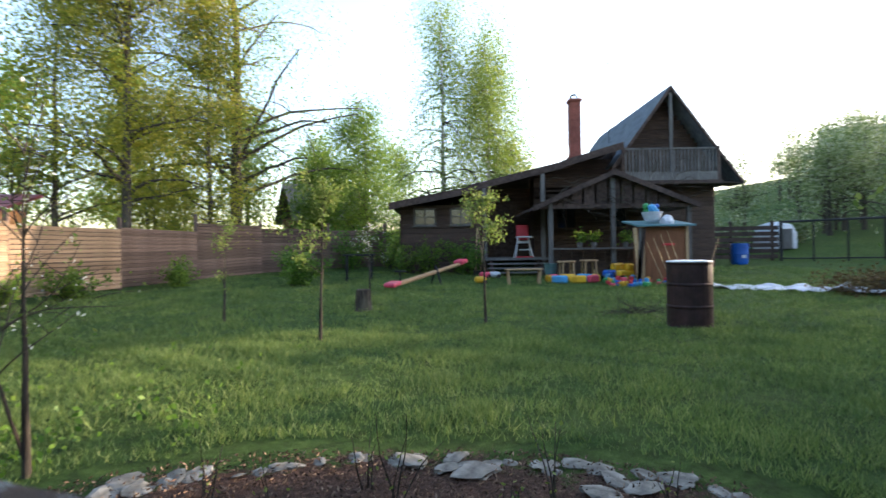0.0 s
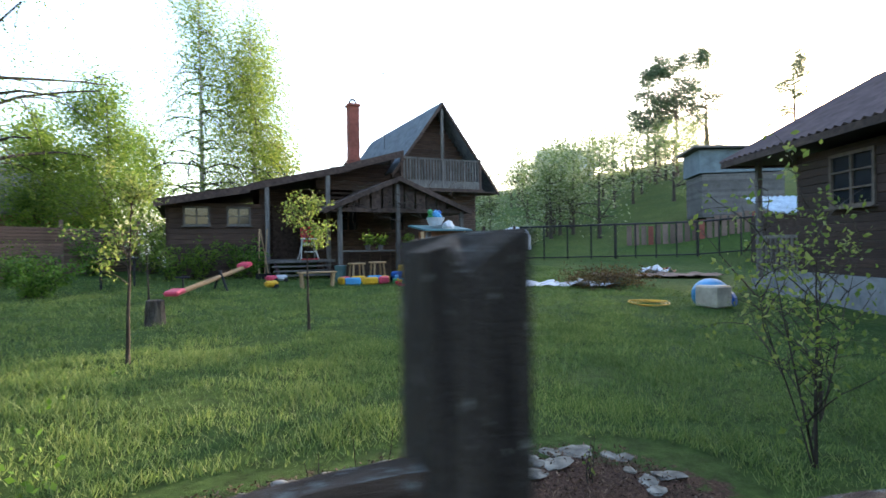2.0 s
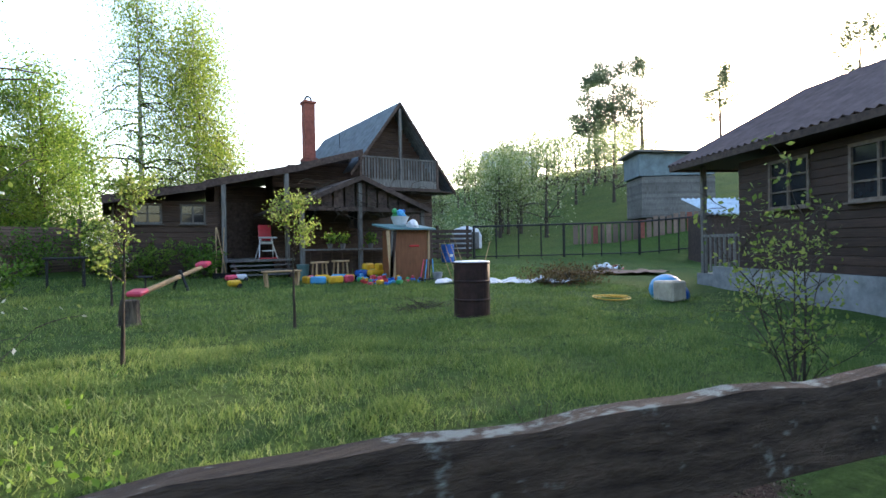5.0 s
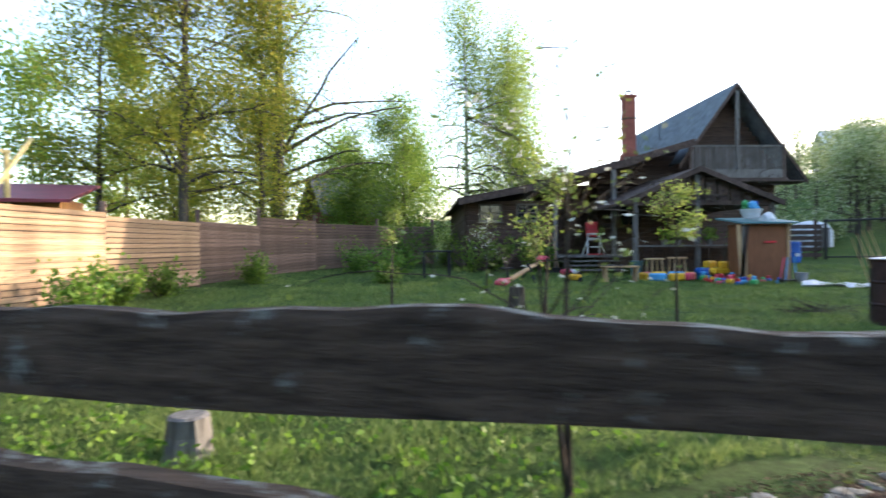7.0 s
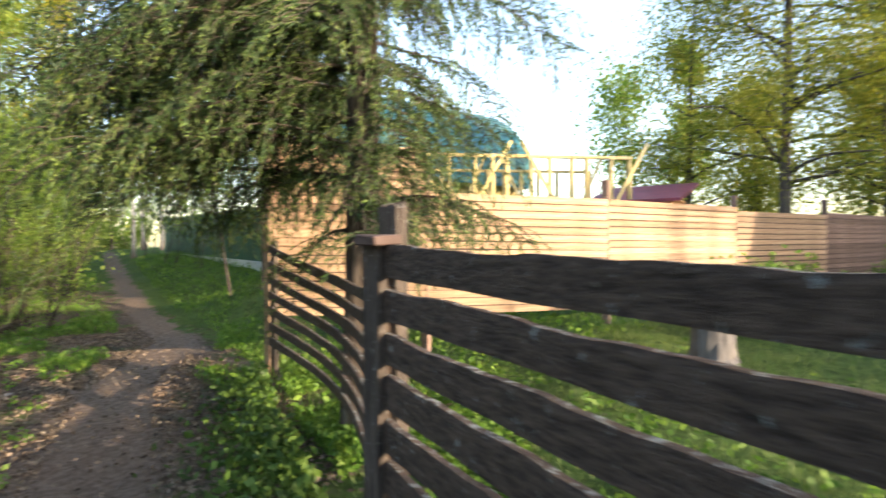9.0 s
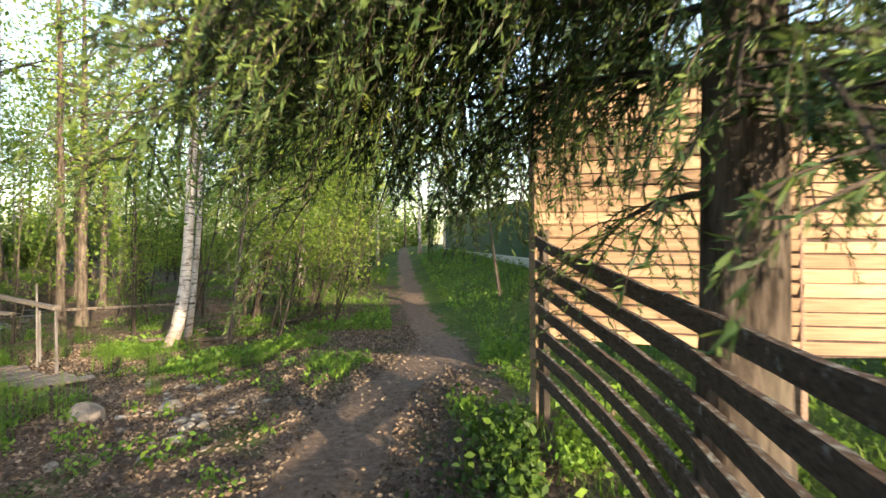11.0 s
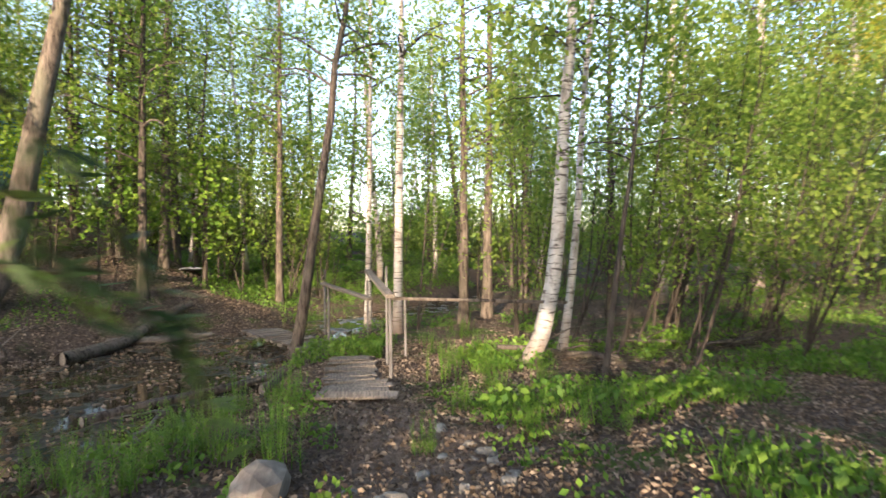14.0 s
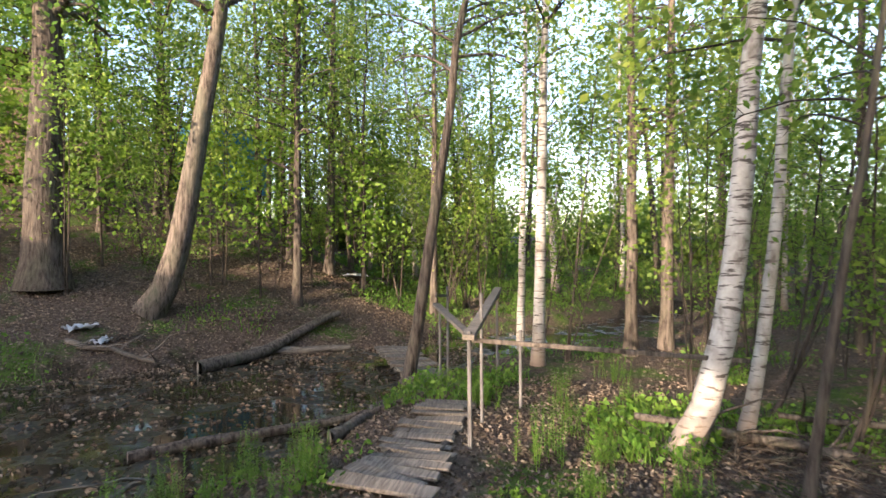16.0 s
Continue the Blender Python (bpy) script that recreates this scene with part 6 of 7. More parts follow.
def high_chair():
    t = thing("high_chair", 2.6, 17.4, 1.04, 0, "red and white folding high chair on the veranda", "high chair")
    part("seat", box(B(), (0, 0, 0.5), (0.36, 0.3, 0.08), (0, 0, 0), 0.02), M_WHITE, t)
    part("backrest", box(B(), (0, 0.16, 0.82), (0.4, 0.08, 0.5), (-10, 0, 0), 0.03), M_RED, t)
    part("tray", box(B(), (0, -0.22, 0.66), (0.5, 0.3, 0.05), (0, 0, 0), 0.015), M_WHITE, t)
    part("footrest", box(B(), (0, -0.25, 0.25), (0.34, 0.12, 0.03)), M_WHITE, t)
    for sx in (-1, 1):
        part("leg", cyl(B(), (sx * 0.28, -0.25, 0), (sx * 0.17, 0.1, 0.62), 0.02, n=6), M_WHITE, t)
        part("leg", cyl(B(), (sx * 0.28, 0.3, 0), (sx * 0.17, -0.1, 0.62), 0.02, n=6), M_WHITE, t)
    part("crossbar", cyl(B(), (-0.28, -0.25, 0.02), (0.28, -0.25, 0.02), 0.02, n=6), M_RED, t)


high_chair()


def toys():
    rng = np.random.default_rng(8)
    sand = thing("sandpit", 3.35, 13.9, H(3.35, 13.9), 5, "segmented plastic sandpit in yellow, blue and orange", "sandpit")
    for i in range(8):
        th = math.pi * i / 4
        part("segment", box(B(), (0.62 * math.cos(th), 0.42 * math.sin(th), 0.1), (0.12, 0.42, 0.2), (0, 0, math.degrees(math.atan2(0.62 * math.sin(th), 0.42 * math.cos(th)))), 0.04), (M_YELLOW, M_LBLUE, M_YELLOW, M_PINK)[i % 4], sand)
    cols = (M_RED, M_BLUE, M_GREENP, M_YELLOW, M_RED, M_LBLUE, M_PINK)
    for i in range(34):
        x, y = rng.uniform(4.0, 5.6), rng.uniform(12.5, 13.7)
        if i > 22:
            x, y = rng.uniform(4.2, 4.9), rng.uniform(13.6, 14.3)
        s = rng.uniform(0.05, 0.14)
        t = thing("toy_block", x, y, H(x, y) - 0.01, rng.uniform(0, 90), "bright plastic toy on the grass", "toy", "plastic toys")
        bm = box(B(), (0, 0, s * 0.6), (s * 1.8, s * 1.2, s * 1.1), (0, 0, 0), s * 0.25)
        part("body", bm, cols[i % 7], t)
        part("top_piece", lathe(B(), [(s * 0.5, 0), (s * 0.5, s * 0.6), (s * 0.3, s * 0.8)], 8, (0, 0, s * 1.1)), cols[(i + 3) % 7], t)
    for x, y, z in ((4.45, 14.1, 0.5), (4.75, 13.95, 0.3), (4.6, 14.2, 0.75)):
        t = thing("toy_truck", x, y, H(x, y), 30 * z, "bright plastic ride-on toy with dark wheels", "toy", "ride-on toys")
        part("body", box(B(), (0, 0, 0.22), (0.5, 0.26, 0.18), (0, 0, 0), 0.05), (M_GREENP, M_YELLOW, M_BLUE)[int(z * 4) % 3], t)
        part("cab", box(B(), (0.1, 0, 0.38), (0.2, 0.22, 0.2), (0, 0, 0), 0.04), M_YELLOW, t)
        for sx in (-0.16, 0.16):
            for sy in (-0.14, 0.14):
                part("wheel", cyl(B(), (sx, sy - 0.02, 0.09), (sx, sy + 0.02, 0.09), 0.09, n=10), M_BLACK, t)
    sc = thing("scooter", 5.75, 12.75, H(5.75, 12.75), 20, "folded pink and blue scooter beside the locker", "scooter")
    for i in range(4):
        part("tube", cyl(B(), (-0.35 + 0.2 * i, 0, 0.02), (-0.1 + 0.12 * i, 0.05, 0.62), 0.015, n=6), (M_PINK, M_LBLUE, M_BLACK, M_LBLUE)[i], sc)
    part("deck", box(B(), (0, 0, 0.08), (0.6, 0.12, 0.03)), M_BLACK, sc)
    for sx in (-0.3, 0.3):
        part("wheel", cyl(B(), (sx, -0.02, 0.07), (sx, 0.02, 0.07), 0.07, n=10), M_BLACK, sc)
    for x, y, m, lab in ((1.2, 15.6, M_PINK, "pink and white"), (1.5, 15.8, M_TARP, "white"), (0.95, 13.9, M_YELLOW, "yellow")):
        t = thing("toy_car", x, y, H(x, y), 10, lab + " plastic toy lying near the steps", "toy")
        part("body", box(B(), (0, 0, 0.12), (0.32, 0.2, 0.16), (0, 0, 0), 0.05), m, t)
        part("wheel", cyl(B(), (0.1, -0.12, 0.06), (0.1, 0.12, 0.06), 0.06, n=8), M_BLACK, t)
    for x, y, r, h, m, lab in ((6.05, 12.75, 0.14, 0.24, M_FOUND, "grey plastic bucket beside the locker"), (3.0, 15.0, 0.17, 0.42, plain("dull_teal_plastic", (0.08, 0.16, 0.16), 0.5), "dull teal plastic bin beside the arbour post")):
        t = thing("bucket", x, y, H(x, y), 0, lab, "bucket")
        part("shell", lathe(B(), [(r * 0.8, 0), (r, h), (r * 1.06, h), (r * 1.06, h + 0.02)], 14), m, t)
        part("rim", lathe(B(), [(r * 1.08, h), (r * 1.08, h + 0.025)], 14), m, t)
    for i, lx in enumerate((3.9, 4.3, 5.2, 5.9, 6.4)):
        t = thing("potted_plant", lx, 15.25, 1.325, 0, "green pot plant on the arbour counter", "plant", "pot plants")
        part("pot", lathe(B(), [(0.06, 0), (0.09, 0.14), (0.095, 0.15)], 10), M_GREYWOOD, t)
        c = rng.normal(0, 0.09, (110, 3)) + np.array([0, 0, 0.3])
        quads("foliage", leaf_quads(c, 0.05, rng), L_BUSH, t)


toys()


def stump(x, y, r, h, label, mat, seed):
    rng = np.random.default_rng(seed)
    t = thing("stump", x, y, H(x, y) - 0.03, 0, label, "stump")
    bm = lathe(B(), [(r * 1.35, 0), (r * 1.1, h * 0.2), (r, h * 0.6), (r * 0.98, h), (r * 0.8, h + 0.01)], 14)
    for v in bm.verts:
        v.co.x *= 1 + rng.normal(0, 0.06)
        v.co.y *= 1 + rng.normal(0, 0.06)
    part("wood", bm, mat, t)
    return t


stump(-1.4, 9.2, 0.13, 0.4, "short split old stump on the lawn", M_BARK, 1)
stump(-7.3, 6.1, 0.2, 0.42, "broad sawn stump in the grass", M_GREYWOOD, 2)
st = stump(-4.35, 3.65, 0.12, 0.26, "leaning cut log end in the grass", M_GREYWOOD, 3)
tub = thing("tub", 7.75, 6.75, H(7.75, 6.75), 0, "square beige plastic tub beside the footing", "tub")
part("shell", box(B(), (0, 0, 0.2), (0.45, 0.45, 0.4), (0, 0, 0), 0.03), M_TUBBEIGE, tub)
ball = thing("barrel_lid", 8.0, 7.0, H(8.0, 7.0), 0, "blue and white plastic drum lying tilted", "barrel")
bm = B()
bmesh.ops.create_uvsphere(bm, u_segments=16, v_segments=10, radius=0.34)
for v in bm.verts:
    v.co.z = max(-0.2, v.co.z * 0.9) + 0.2
part("shell", bm, M_LBLUE, ball)
part("band", cyl(B(), (0.1, -0.1, 0.05), (0.35, 0.0, 0.05), 0.28, 0.26, 14), M_BLUE, ball)
hose = tagged(new("garden_hose"), "pale yellow garden hose coiled on the grass", "hose")
hl = []
for k in range(3):
    th = np.linspace(0, 6.0 + k, 30)
    hx, hy = 6.9 + (0.3 + 0.05 * k) * np.cos(th) - 0.02 * th, 7.4 + (0.25 + 0.06 * k) * np.sin(th)
    hl.append((np.stack([hx, hy, height(hx, hy) + 0.03 + 0.015 * k], 1), np.full(30, 0.012)))
tubes("coil", hl, M_YELLOW, hose)


def sheet(name, label, x, y, sx, sy, rz, mat, amp=0.12, seed=0, cat="sheet"):
    bm = B()
    bmesh.ops.create_grid(bm, x_segments=30, y_segments=16, size=0.5)
    for v in bm.verts:
        p = Vector((v.co.x * sx, v.co.y * sy, seed))
        k = 1 + 0.15 * noise.noise(p * 1.3)
        v.co.x, v.co.y = v.co.x * k, v.co.y * k
        v.co.z = abs(noise.noise(p * 2.6)) * amp + 0.02
    ob = part(name, bm, mat)
    ob.matrix_basis = pose(x, y, H(x, y), 0, 0, rz)
    ob.scale = (sx, sy, 1)
    return tagged(ob, label, cat)


sheet("tarpaulin", "crumpled white tarpaulin spread on the grass", 7.4, 11.4, 3.6, 1.2, -35, M_TARP, 0.2, 3, "tarpaulin")
sheet("garden_bed", "low bare brown garden bed with timber edge", 12.2, 12.2, 3.6, 1.6, -30, M_PLANKDARK, 0.15, 5, "garden bed")
sk = sheet("plastic_sacks", "white plastic sacks piled on the bed", 13.2, 13.0, 1.2, 0.7, 10, M_TARP, 0.5, 7, "sack")
sheet("red_cloth", "small red cloth on the sacks", 13.9, 13.1, 0.4, 0.3, 10, M_RED, 0.35, 8, "cloth")
bb = thing("blue_barrel", 11.3, 20.4, H(11.3, 20.4), 0, "blue plastic barrel beside the house", "barrel")
part("shell", lathe(B(), [(0.27, 0), (0.3, 0.1), (0.3, 0.35), (0.315, 0.4), (0.3, 0.45), (0.3, 0.75), (0.28, 0.8)], 16), M_BLUE, bb)
part("label_patch", box(B(), (0, -0.306, 0.3), (0.16, 0.01, 0.12)), M_WHITE, bb)


def twig_heap(name, label, x, y, n, r, mat, up, seed, rad=0.006, cat="brushwood"):
    rng = np.random.default_rng(seed)
    t = thing(name, x, y, H(x, y), 0, label, cat)
    lines = []
    for i in range(n):
        a0 = rng.uniform(0, 6.28)
        d = rng.uniform(0, r)
        lines.append(branch(rng, (d * math.cos(a0), d * math.sin(a0) * 0.6, 0.02), (rng.normal(), rng.normal(), up), rng.uniform(0.3, 0.7), rad, 4, 0.1, 0.15))
    tubes("twig_mass", lines, mat, t)
    return t


twig_heap("brush_pile", "heap of brown cut twigs on the lawn", 3.05, 8.4, 60, 0.5, M_TWIG, 0.25, 1)
ru = twig_heap("dry_shrub", "low russet dry shrub on the lawn", 8.6, 10.4, 260, 0.95, M_TWIG, 1.6, 2, 0.004, "shrub")
for i, (x, y, n, r) in enumerate(((-17.2, -1.0, 70, 0.7), (-16.9, -0.3, 60, 0.6), (-18.2, -0.2, 90, 0.9), (-13.2, -9.3, 60, 0.9), (-15.9, -9.6, 50, 0.9), (-19.4, 0.6, 60, 0.8))):
    twig_heap("brushwood", "tangle of dead grey branches on the wood floor", x, y, n, r, M_TWIG, 0.15, 20 + i, 0.009)
rg = np.random.default_rng(3)
cc = np.stack([rg.uniform(-1.1, 1.1, 2600), rg.normal(0, 0.4, 2600), np.abs(rg.normal(0.25, 0.14, 2600))], 1)
quads("dry_foliage", leaf_quads(cc, 0.03, rg), L_DRYBUSH, ru)


def flower_bed():
    rng = np.random.default_rng(19)
    pts = []
    for i in range(44):
        f = i / 43
        th = math.pi * (1.02 - 1.04 * f)
        x = -0.35 + 1.75 * math.cos(th) + rng.normal(0, 0.05)
        y = 2.2 + 0.85 * math.sin(th) + rng.normal(0, 0.06)
        pts.append((x, y))
    for i, (x, y) in enumerate(pts):
        stone(x, y, rng.uniform(0.045, 0.1), "edging_stone", "pale flat limestone edging the flower bed", M_STONE, 500 + i, "bed edging stones", 0.17, 0.3)
    for i, (x, y) in enumerate(((-1.55, 2.45), (-1.35, 2.35), (-1.7, 2.3), (0.0, 2.95), (0.15, 2.9), (-0.2, 3.05), (0.75, 2.6))):
        stone(x, y, rng.uniform(0.09, 0.15), "edging_stone", "broad pale limestone slab beside the flower bed", M_STONE, 540 + i, "bed edging stones", 0.2, 0.1)
    n = 9000
    x, y = rng.uniform(-2.1, 1.5, n), rng.uniform(1.5, 3.2, n)
    k = seg_dist(x, y, BED) < 0.72
    x, y = x[k], y[k]
    c = np.stack([x, y, height(x, y) + rng.uniform(0.003, 0.02, len(x))], 1)
    stuff("wood_chips", leaf_quads(c, 0.014, rng, 0.6, aspect=0.35), leaf_mat("bark_chips", (0.03, 0.018, 0.013), (0.11, 0.068, 0.05), (0.24, 0.17, 0.13), 0.0, 0.9), "reddish brown bark chips in the flower bed", "mulch")
    for i, (x, y, h) in enumerate(((-0.25, 2.45, 0.5), (0.5, 2.55, 0.42), (-0.42, 2.7, 0.3), (1.0, 2.4, 0.25), (-1.2, 2.6, 0.3), (0.25, 2.2, 0.28), (-0.8, 2.35, 0.26))):
        t = thing("bare_shrub", x, y, H(x, y), 0, "bare pruned shrub stem in the flower bed", "shrub", "bare shrubs")
        lines = [branch(rng, (rng.normal(0, 0.02), rng.normal(0, 0.02), 0), (rng.normal(0, 0.25), rng.normal(0, 0.2), 1), h * rng.uniform(0.6, 1.1), 0.006, 5, 0, 0.1) for _ in range(4)]
        tubes("stem", lines, M_TWIG, t)
        c = np.concatenate([l[0][1:] for l in lines])
        quads("bud_cluster", leaf_quads(c + rng.normal(0, 0.012, c.shape), 0.014, rng), L_FRUIT, t)


flower_bed()


def leafy_bush(x, y, w, h, n, mat, label, seed, leaf=0.045, name="bush", group=""):
    rng = np.random.default_rng(seed)
    t = thing(name, x, y, H(x, y), 0, label, "bush", group)
    lines, tips = [], []
    for i in range(16):
        az = rng.uniform(0, 6.28)
        bp, br = branch(rng, (rng.normal(0, w * 0.15), rng.normal(0, w * 0.15), 0), (math.cos(az) * w / h, math.sin(az) * w / h, 1.1), h * rng.uniform(0.6, 1.1), 0.012, 6, 0.05, 0.15)
        lines.append((bp, br))
        tips.append(bp[1:])
    tubes("stem", lines, M_TWIG, t)
    p = np.concatenate(tips)
    c = p[rng.integers(0, len(p), n)] + rng.normal(0, 0.12 * w, (n, 3))
    c[:, 2] = np.maximum(c[:, 2], 0.02)
    quads("foliage", leaf_quads(c, leaf, rng), mat, t)
    return t


for i, (x, y, w, h, n) in enumerate(((-7.2, 14.6, 0.7, 0.8, 1300), (-3.9, 14.2, 0.7, 1.1, 1600), (-8.0, 9.5, 0.5, 0.9, 900), (-4.9, 17.5, 0.7, 0.9, 900), (-8.2, 11.8, 0.6, 0.8, 1000), (-7.6, 7.8, 0.6, 0.9, 900), (-0.6, 17.4, 0.5, 1.2, 1000), (0.5, 17.3, 0.5, 1.3, 1000), (-1.3, 17.2, 0.5, 1.1, 900),
                                        (1.0, 17.0, 0.4, 1.0, 700), (-6.0, 20.6, 1.0, 1.5, 1800), (-3.6, 21.0, 1.0, 1.8, 1800), (-2.0, 20.5, 0.8, 1.6, 1400))):
    leafy_bush(x, y, w, h, n, (L_BUSH, L_HERB)[i % 2], "green leafy bush by the fence and house", 600 + i, group="garden bushes")


def small_table(x, y, w, h, label, mat):
    t = thing("garden_table", x, y, H(x, y), 5, label, "table")
    part("top", box(B(), (0, 0, h), (w, 0.5, 0.05), (0, 0, 0), 0.01), mat, t)
    for sx in (-1, 1):
        for sy in (-0.18, 0.18):
            part("leg", box(B(), (sx * w * 0.4, sy, h / 2), (0.05, 0.05, h)), mat, t)


small_table(-2.5, 15.8, 0.9, 0.75, "dark metal brazier table on thin legs", M_BLACK)
small_table(-4.8, 18.6, 1.2, 0.7, "dark wooden garden table under the trees", M_DARKTRIM)
for i, (x, lean) in enumerate(((1.15, 8), (1.3, -10), (1.0, 4))):
    t = thing("garden_tool", x, 17.0, H(x, 17.0), 0, "long-handled garden tool leaning on the veranda", "tool", "garden tools")
    part("handle", cyl(B(), (0, -0.3, 0), (lean * 0.02, 0.1, 1.5), 0.015, n=6), M_LIGHTWOOD, t)
    part("head", box(B(), (0, -0.32, 0.08), (0.18, 0.03, 0.16), (10, 0, 0)), M_BLACK, t)


# ---- beyond the garden ----
def gate_fence():
    t = tagged(new("wire_fence"), "dark metal framed mesh gate and fence below the hill", "fence")
    pts = [(13.9, 22.0), (17.4, 19.3), (20.4, 17.2), (23.4, 15.0), (27, 12.4)]
    for k, ((x0, y0), (x1, y1)) in enumerate(zip(pts, pts[1:])):
        za, zb = H(x0, y0), H(x1, y1)
        for dz, r in ((1.62, 0.045), (0.12, 0.03)):
            part("crossbar", cyl(B(), (x0, y0, za + dz), (x1, y1, zb + dz), r, n=6), M_BLACK, t)
        for i in range(4):
            f = i / 4
            x, y = x0 + (x1 - x0) * f, y0 + (y1 - y0) * f
            part("post", box(B(), (x, y, H(x, y) + 0.8), (0.09 if i == 0 else 0.05,) * 2 + (1.75,)), M_BLACK, t)
    t2 = tagged(new("slat_fence"), "dark weathered horizontal slat fence behind the house", "fence")
    for i in range(6):
        part("slat", box(B(), (12.2, 22.6, 0.85 + i * 0.24), (3.6, 0.03, 0.17), (0, 0, -10)), M_DARKTRIM, t2)
    for x in (10.5, 12.2, 13.8):
        part("post", box(B(), (x, 22.7 - (x - 12.2) * 0.17, 1.4), (0.1, 0.1, 1.9)), M_DARKTRIM, t2)
    low = tagged(new("board_fence"), "low brown wooden board fence below the hill", "fence")
    for i in range(22):
        x, y = 20.5 + i * 0.3, 21.5 - i * 0.21
        part("board", box(B(), (x, y, H(x, y) + 0.5), (0.26, 0.03, 1.1 + 0.1 * math.sin(i * 1.7)), (0, 0, -35)), (M_PLANKDARK, M_BRICKRED)[i % 7 == 3], low)


gate_fence()


def hill_shed():
    x, y = 27.5, 20.5
    z = H(x, y)
    t = thing("shed", x, y, z, -35, "weathered grey two-tier plank shed on the hillside", "shed")
    w = new("lower_wall")
    w.parent = t
    for i in range(14):
        part("plank", box(B(), (0, 0, 0.1 + i * 0.17), (4.2, 3.0, 0.16)), M_GREYWOOD, w)
    part("loft", box(B(), (-0.1, 0, 3.1), (4.3, 3.1, 1.3)), plain("blue_grey_boards", (0.15, 0.19, 0.21), 0.9), t)
    part("roof", slab(B(), [(-2.6, -1.9, 3.95), (2.6, -1.9, 3.75), (2.6, 1.9, 3.75), (-2.6, 1.9, 3.95)], 0.12), M_GREYWOOD, t)
    t2 = thing("lean_shed", 21.5, 13.2, H(21.5, 13.2), -30, "small shed with blue-white striped roof", "shed")
    part("wall", box(B(), (0, 0, 1.0), (3, 2, 2.0)), M_DARKTRIM, t2)
    roof_sheet(t2, "roof", (-1.7, 1.2, 2.9), (1.7, 1.2, 2.9), (1.7, -1.3, 2.1), (-1.7, -1.3, 2.1), plain("pale_blue_sheet", (0.4, 0.5, 0.58), 0.4), 14, 0.05, 0.03)
    h = thing("hill_house", 43, 55, H(43, 55) - 2.6, -20, "far white house with pale metal roof on the hill", "house")
    part("wall", box(B(), (0, 0, 2), (6, 5, 4)), M_WHITE, h)
    for s in (-1, 1):
        part("roof", slab(B(), [(-3.4, s * 3.0, 3.8), (3.4, s * 3.0, 3.8), (3.4, 0, 6.4), (-3.4, 0, 6.4)], 0.12), plain("pale_metal_roof", (0.45, 0.5, 0.53), 0.4), h)
    win = plain("far_window", (0.05, 0.06, 0.07), 0.2)
    for x0 in (-1.6, 1.6):
        part("window", box(B(), (x0, -2.52, 2.2), (1.0, 0.06, 1.3)), win, h)
    g = thing("greenhouse", 15.5, 25, H(15.5, 25), 0, "small pale greenhouse beyond the fence", "greenhouse")
    part("cover", lathe(B(), [(0.9, 0), (0.9, 0.7), (0.7, 1.1), (0.2, 1.25)], 8), M_TARP, g)
    part("door", box(B(), (0, -0.88, 0.45), (0.5, 0.04, 0.9)), M_GREYWOOD, g)


hill_shed()


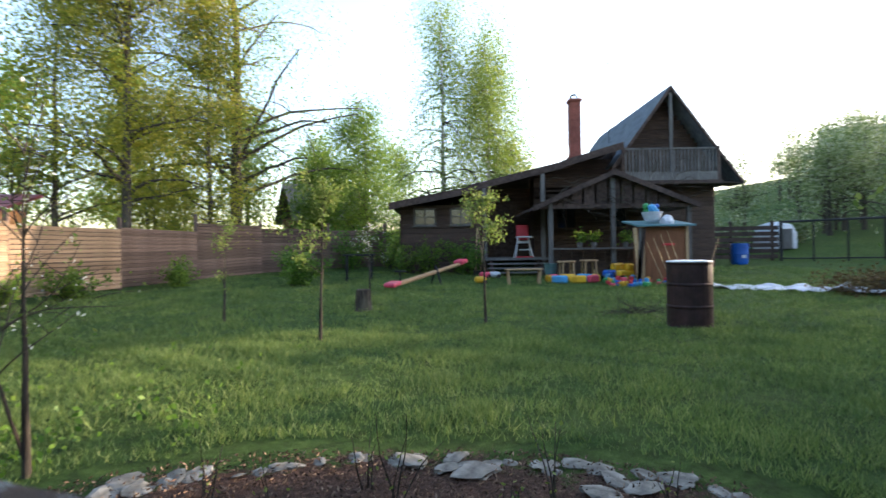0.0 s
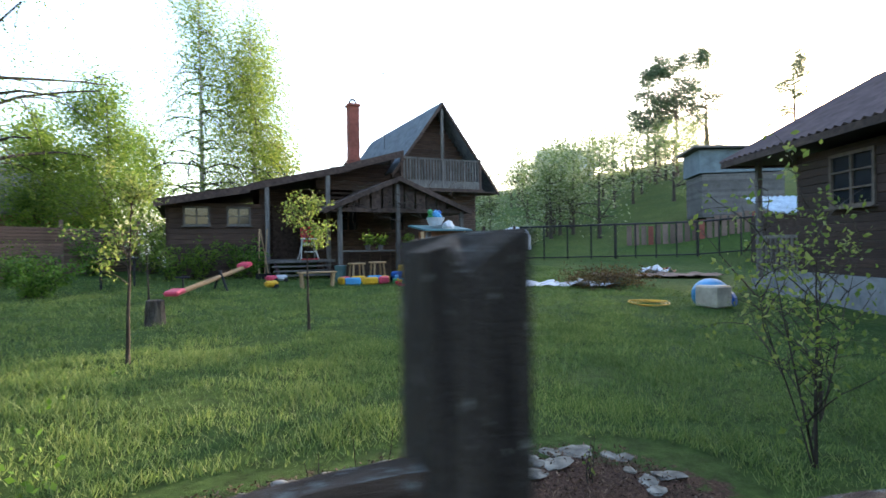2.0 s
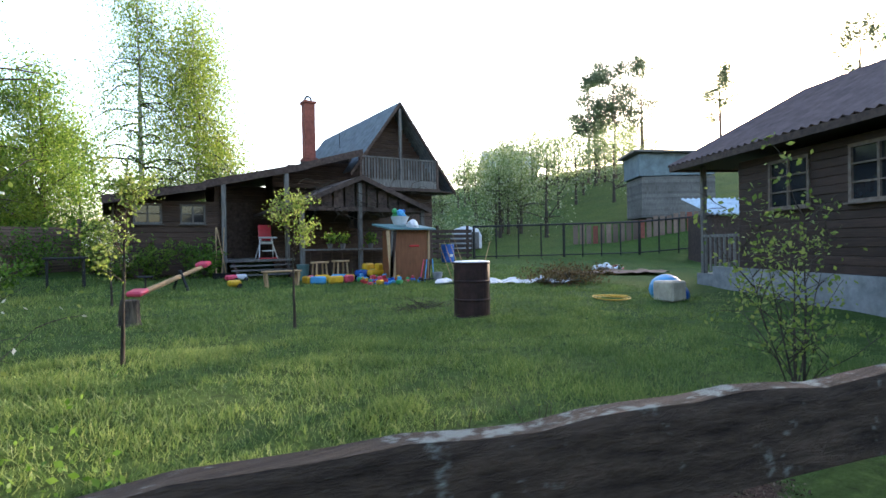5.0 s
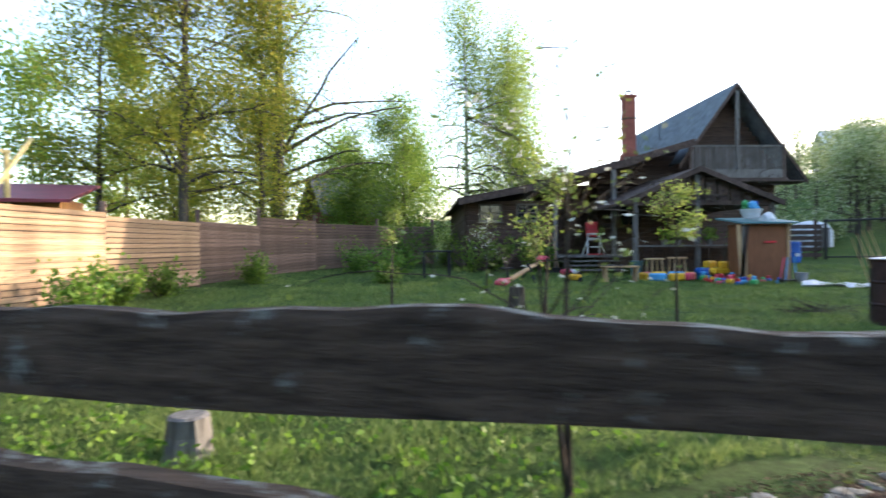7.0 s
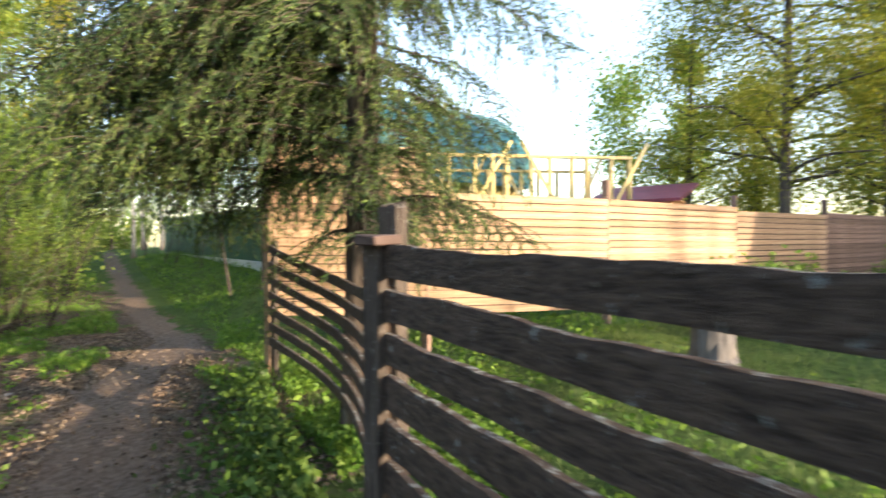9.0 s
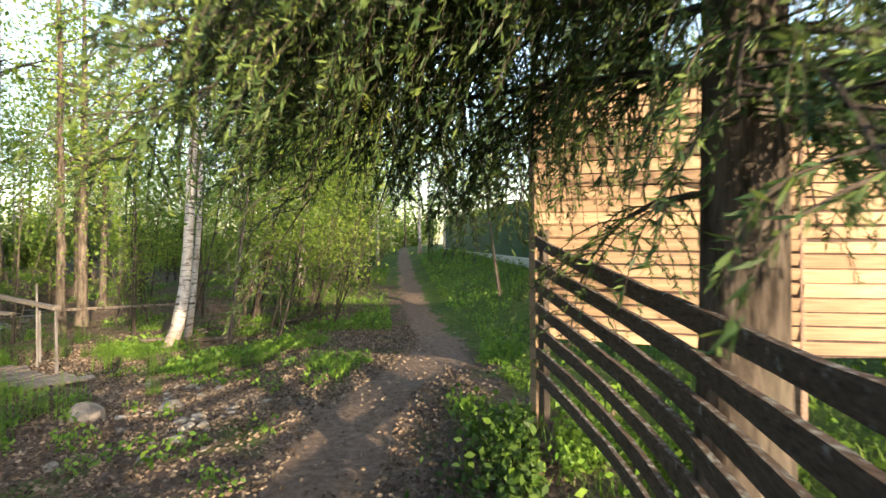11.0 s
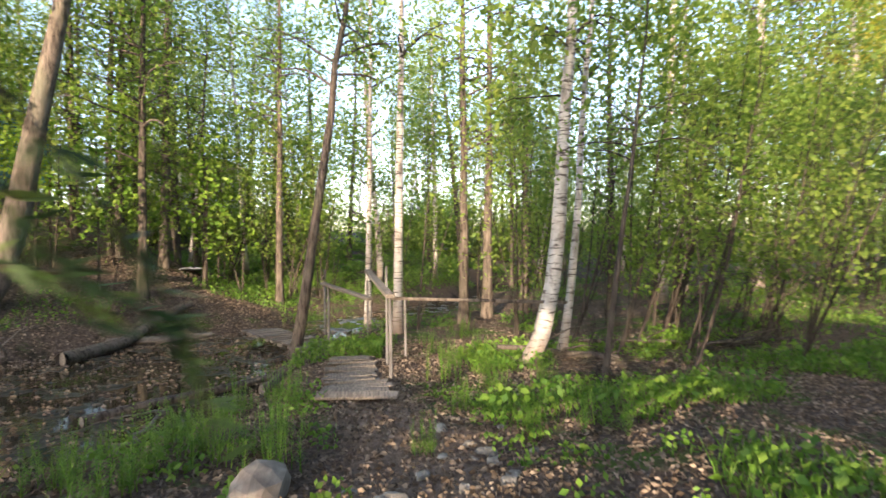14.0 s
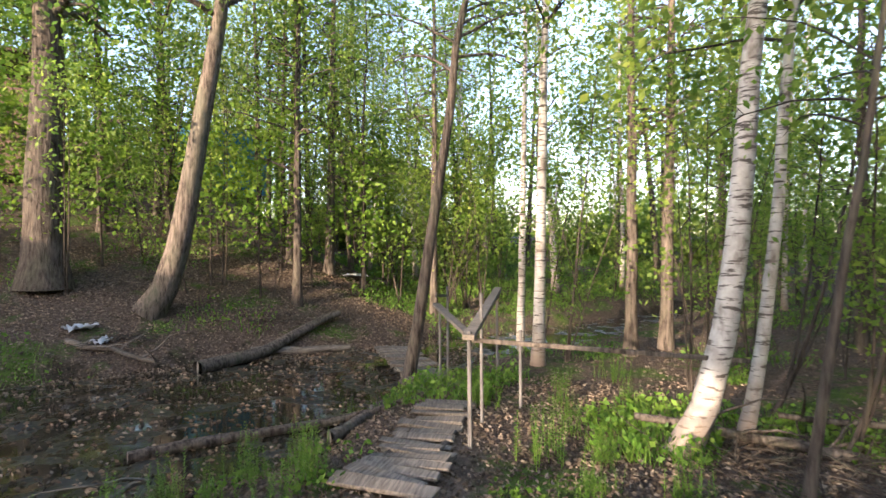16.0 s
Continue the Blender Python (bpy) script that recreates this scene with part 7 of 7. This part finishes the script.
def hillside_trees():
    rng = np.random.default_rng(55)
    protos = [tree("apple_tree", "old apple tree in pale blossom on the hillside", 20 + i, 28, h=4.4 + 0.5 * i, r=0.12, limbs=26, start=0.2, reach=2.2, leaves=1500, leaf=0.075, spread=0.5, bark_mat=M_TWIG, leaf_m=L_ORCHARD, seed=700 + i, group="orchard trees", rise=0.5, droop=0.05, subs=3) for i in range(2)]
    n = 0
    while n < 46:
        d, s = rng.uniform(31, 62), rng.uniform(-16, 18)
        x, y = 0.75 * d + 0.66 * s, 0.66 * d - 0.75 * s
        if x < 12.5 and y < 27 or math.hypot(x - 27.5, y - 20.5) < 3.5 or abs(0.94 * (y - 6.5) - 0.342 * (x + 7)) < 6.5:
            continue
        n += 1
        c = copy_thing(protos[n % 2], pose(x, y, H(x, y) - 0.1, 0, 0, rng.uniform(0, 360)))
        k = rng.uniform(0.8, 1.2)
        c.scale = (k, k, k)
    for i, (x, y, hh, s) in enumerate(((37.5, 36.0, 9.5, 1), (40.0, 35.0, 11, 1), (42.0, 33.5, 10.5, 1), (40.5, 37.5, 10.5, 1), (52, 31.5, 9, 1), (49, 18.5, 11, 1))):
        tree("scots_pine", "tall pine with bare trunk and dark flat crown on the hill", x, y, h=hh, r=0.2, limbs=34, start=0.38, reach=3.1, leaves=9500, leaf=0.075, spread=0.3, bark_mat=M_PINEBARK, leaf_m=L_PINE, seed=720 + i, group="hill pines", rise=0.22, droop=-0.04, subs=5, top=0.6)
    for i, (x, y) in enumerate(((13.5, 25.5), (14.5, 28), (17.0, 26.0))):
        leafy_bush(x, y, 1.4, 2.0, 1600, L_ORCHARD, "pale leafy bush behind the house", 740 + i, 0.08, group="hill bushes")

    wall = leafy_bush(-52, 2, 3.2, 4.2, 2200, L_BUSH, "tall leafy thicket at the end of the wood", 760, 0.11, "thicket", "far thickets")
    for i in range(26):
        if i < 9:
            x, y = -50 - rng.uniform(0, 8), 7.5 - i * 1.3 + rng.normal(0, 0.5)
        else:
            x, y = -44 - rng.uniform(0, 14), -4 - (i - 9) * 1.6
        c = copy_thing(wall, pose(x, y, H(x, y) - 0.1, 0, 0, rng.uniform(0, 360)))
        k = rng.uniform(0.8, 1.25)
        c.scale = (k, k, k)
    for i in range(26):
        f = i / 25
        x, y = -12 - 24 * f + rng.normal(0, 1.2), -21 - 4 * math.sin(math.pi * f) + 9 * f * f + rng.normal(0, 1.0)
        c = copy_thing(wall, pose(x, y, H(x, y) - 0.1, 0, 0, rng.uniform(0, 360)))
        k = rng.uniform(0.55, 0.95)
        c.scale = (k, k, k)


hillside_trees()


# neighbour plots beyond the board fence
def neighbour():
    x, y = -14.1, 10.9
    t = thing("timber_frame", x, y, H(x, y), 58, "unfinished bright yellow timber wall frame", "timber frame")
    rng = np.random.default_rng(4)
    for k, (off, ln) in enumerate(((0, 5.8), (2.6, 5.8))):
        for i in range(12):
            px = -ln / 2 + ln * i / 11
            px += rng.normal(0, 0.07) if 0 < i < 11 else 0
            part("stud", box(B(), (px, off, 1.64), (0.085, 0.13, 3.18)), M_NEWWOOD, t)
        for z in (0.1, 3.26):
            part("plate", box(B(), (0, off, z), (ln + 0.1, 0.14, 0.07)), M_NEWWOOD, t)
        for px, s in ((-2.3, -1), (-0.9, 1), (0.6, -1), (2.75, 1)):
            part("brace", box(B(), (px, off - 0.09, 2.55), (0.085, 0.04, 2.5), (0, (24 if off else 30) * s, rng.normal(0, 2))), M_NEWWOOD, t)
    h = thing("neighbour_house", -24.1, 15.0, H(-24.1, 15.0), 88, "house with rounded teal metal roof beyond the fence", "house")
    part("wall", box(B(), (0, 0, 1.6), (7, 6, 3.2)), M_NEWWOOD, h)
    prof = [(-3.6, 3.0), (-3.35, 4.4), (-2.6, 5.6), (-1.4, 6.4), (0, 6.75), (1.4, 6.4), (2.6, 5.6), (3.35, 4.4), (3.6, 3.0)]
    bm = B()
    a1 = [bm.verts.new((-3.8, p, z)) for p, z in prof]
    b1 = [bm.verts.new((3.8, p, z)) for p, z in prof]
    for i in range(8):
        bm.faces.new((a1[i], a1[i + 1], b1[i + 1], b1[i]))
    bm.faces.new(a1)
    bm.faces.new(b1[::-1])
    bmesh.ops.recalc_face_normals(bm, faces=bm.faces)
    part("roof", bm, M_TEAL, h)
    for (p0, z0), (p1, z1) in zip(prof, prof[1:]):
        for f in (0.0, 0.25, 0.5, 0.75):
            p, z = p0 + (p1 - p0) * f, z0 + (z1 - z0) * f
            part("roof_seam", box(B(), (0, p, z), (7.64, 0.07, 0.07)), M_TEAL, h)
    s = thing("garden_shed", -12.8, 14.4, H(-12.8, 14.4), 15, "small orange shed with maroon metal roof", "shed")
    part("wall", box(B(), (0, 0, 1.15), (1.9, 1.7, 2.3)), M_ORANGE, s)
    part("roof", slab(B(), [(-1.25, -1.2, 2.25), (1.25, -1.2, 2.25), (1.25, 1.2, 2.85), (-1.25, 1.2, 2.85)], 0.08), M_MAROON, s)
    part("window", box(B(), (0.5, -0.87, 1.6), (0.5, 0.05, 0.5)), M_GLASS, s)
    c = thing("cottage", -7.0, 31.5, H(-7, 31.5), 30, "brick cottage with grey gable roof behind trees", "house")
    part("wall", box(B(), (0, 0, 1.3), (4, 3.5, 2.6)), M_BRICKRED, c)
    for sg in (-1, 1):
        part("roof", slab(B(), [(-2.4, sg * 2.3, 2.4), (2.4, sg * 2.3, 2.4), (2.4, 0, 4.6), (-2.4, 0, 4.6)], 0.1), M_GREYWOOD, c)


neighbour()
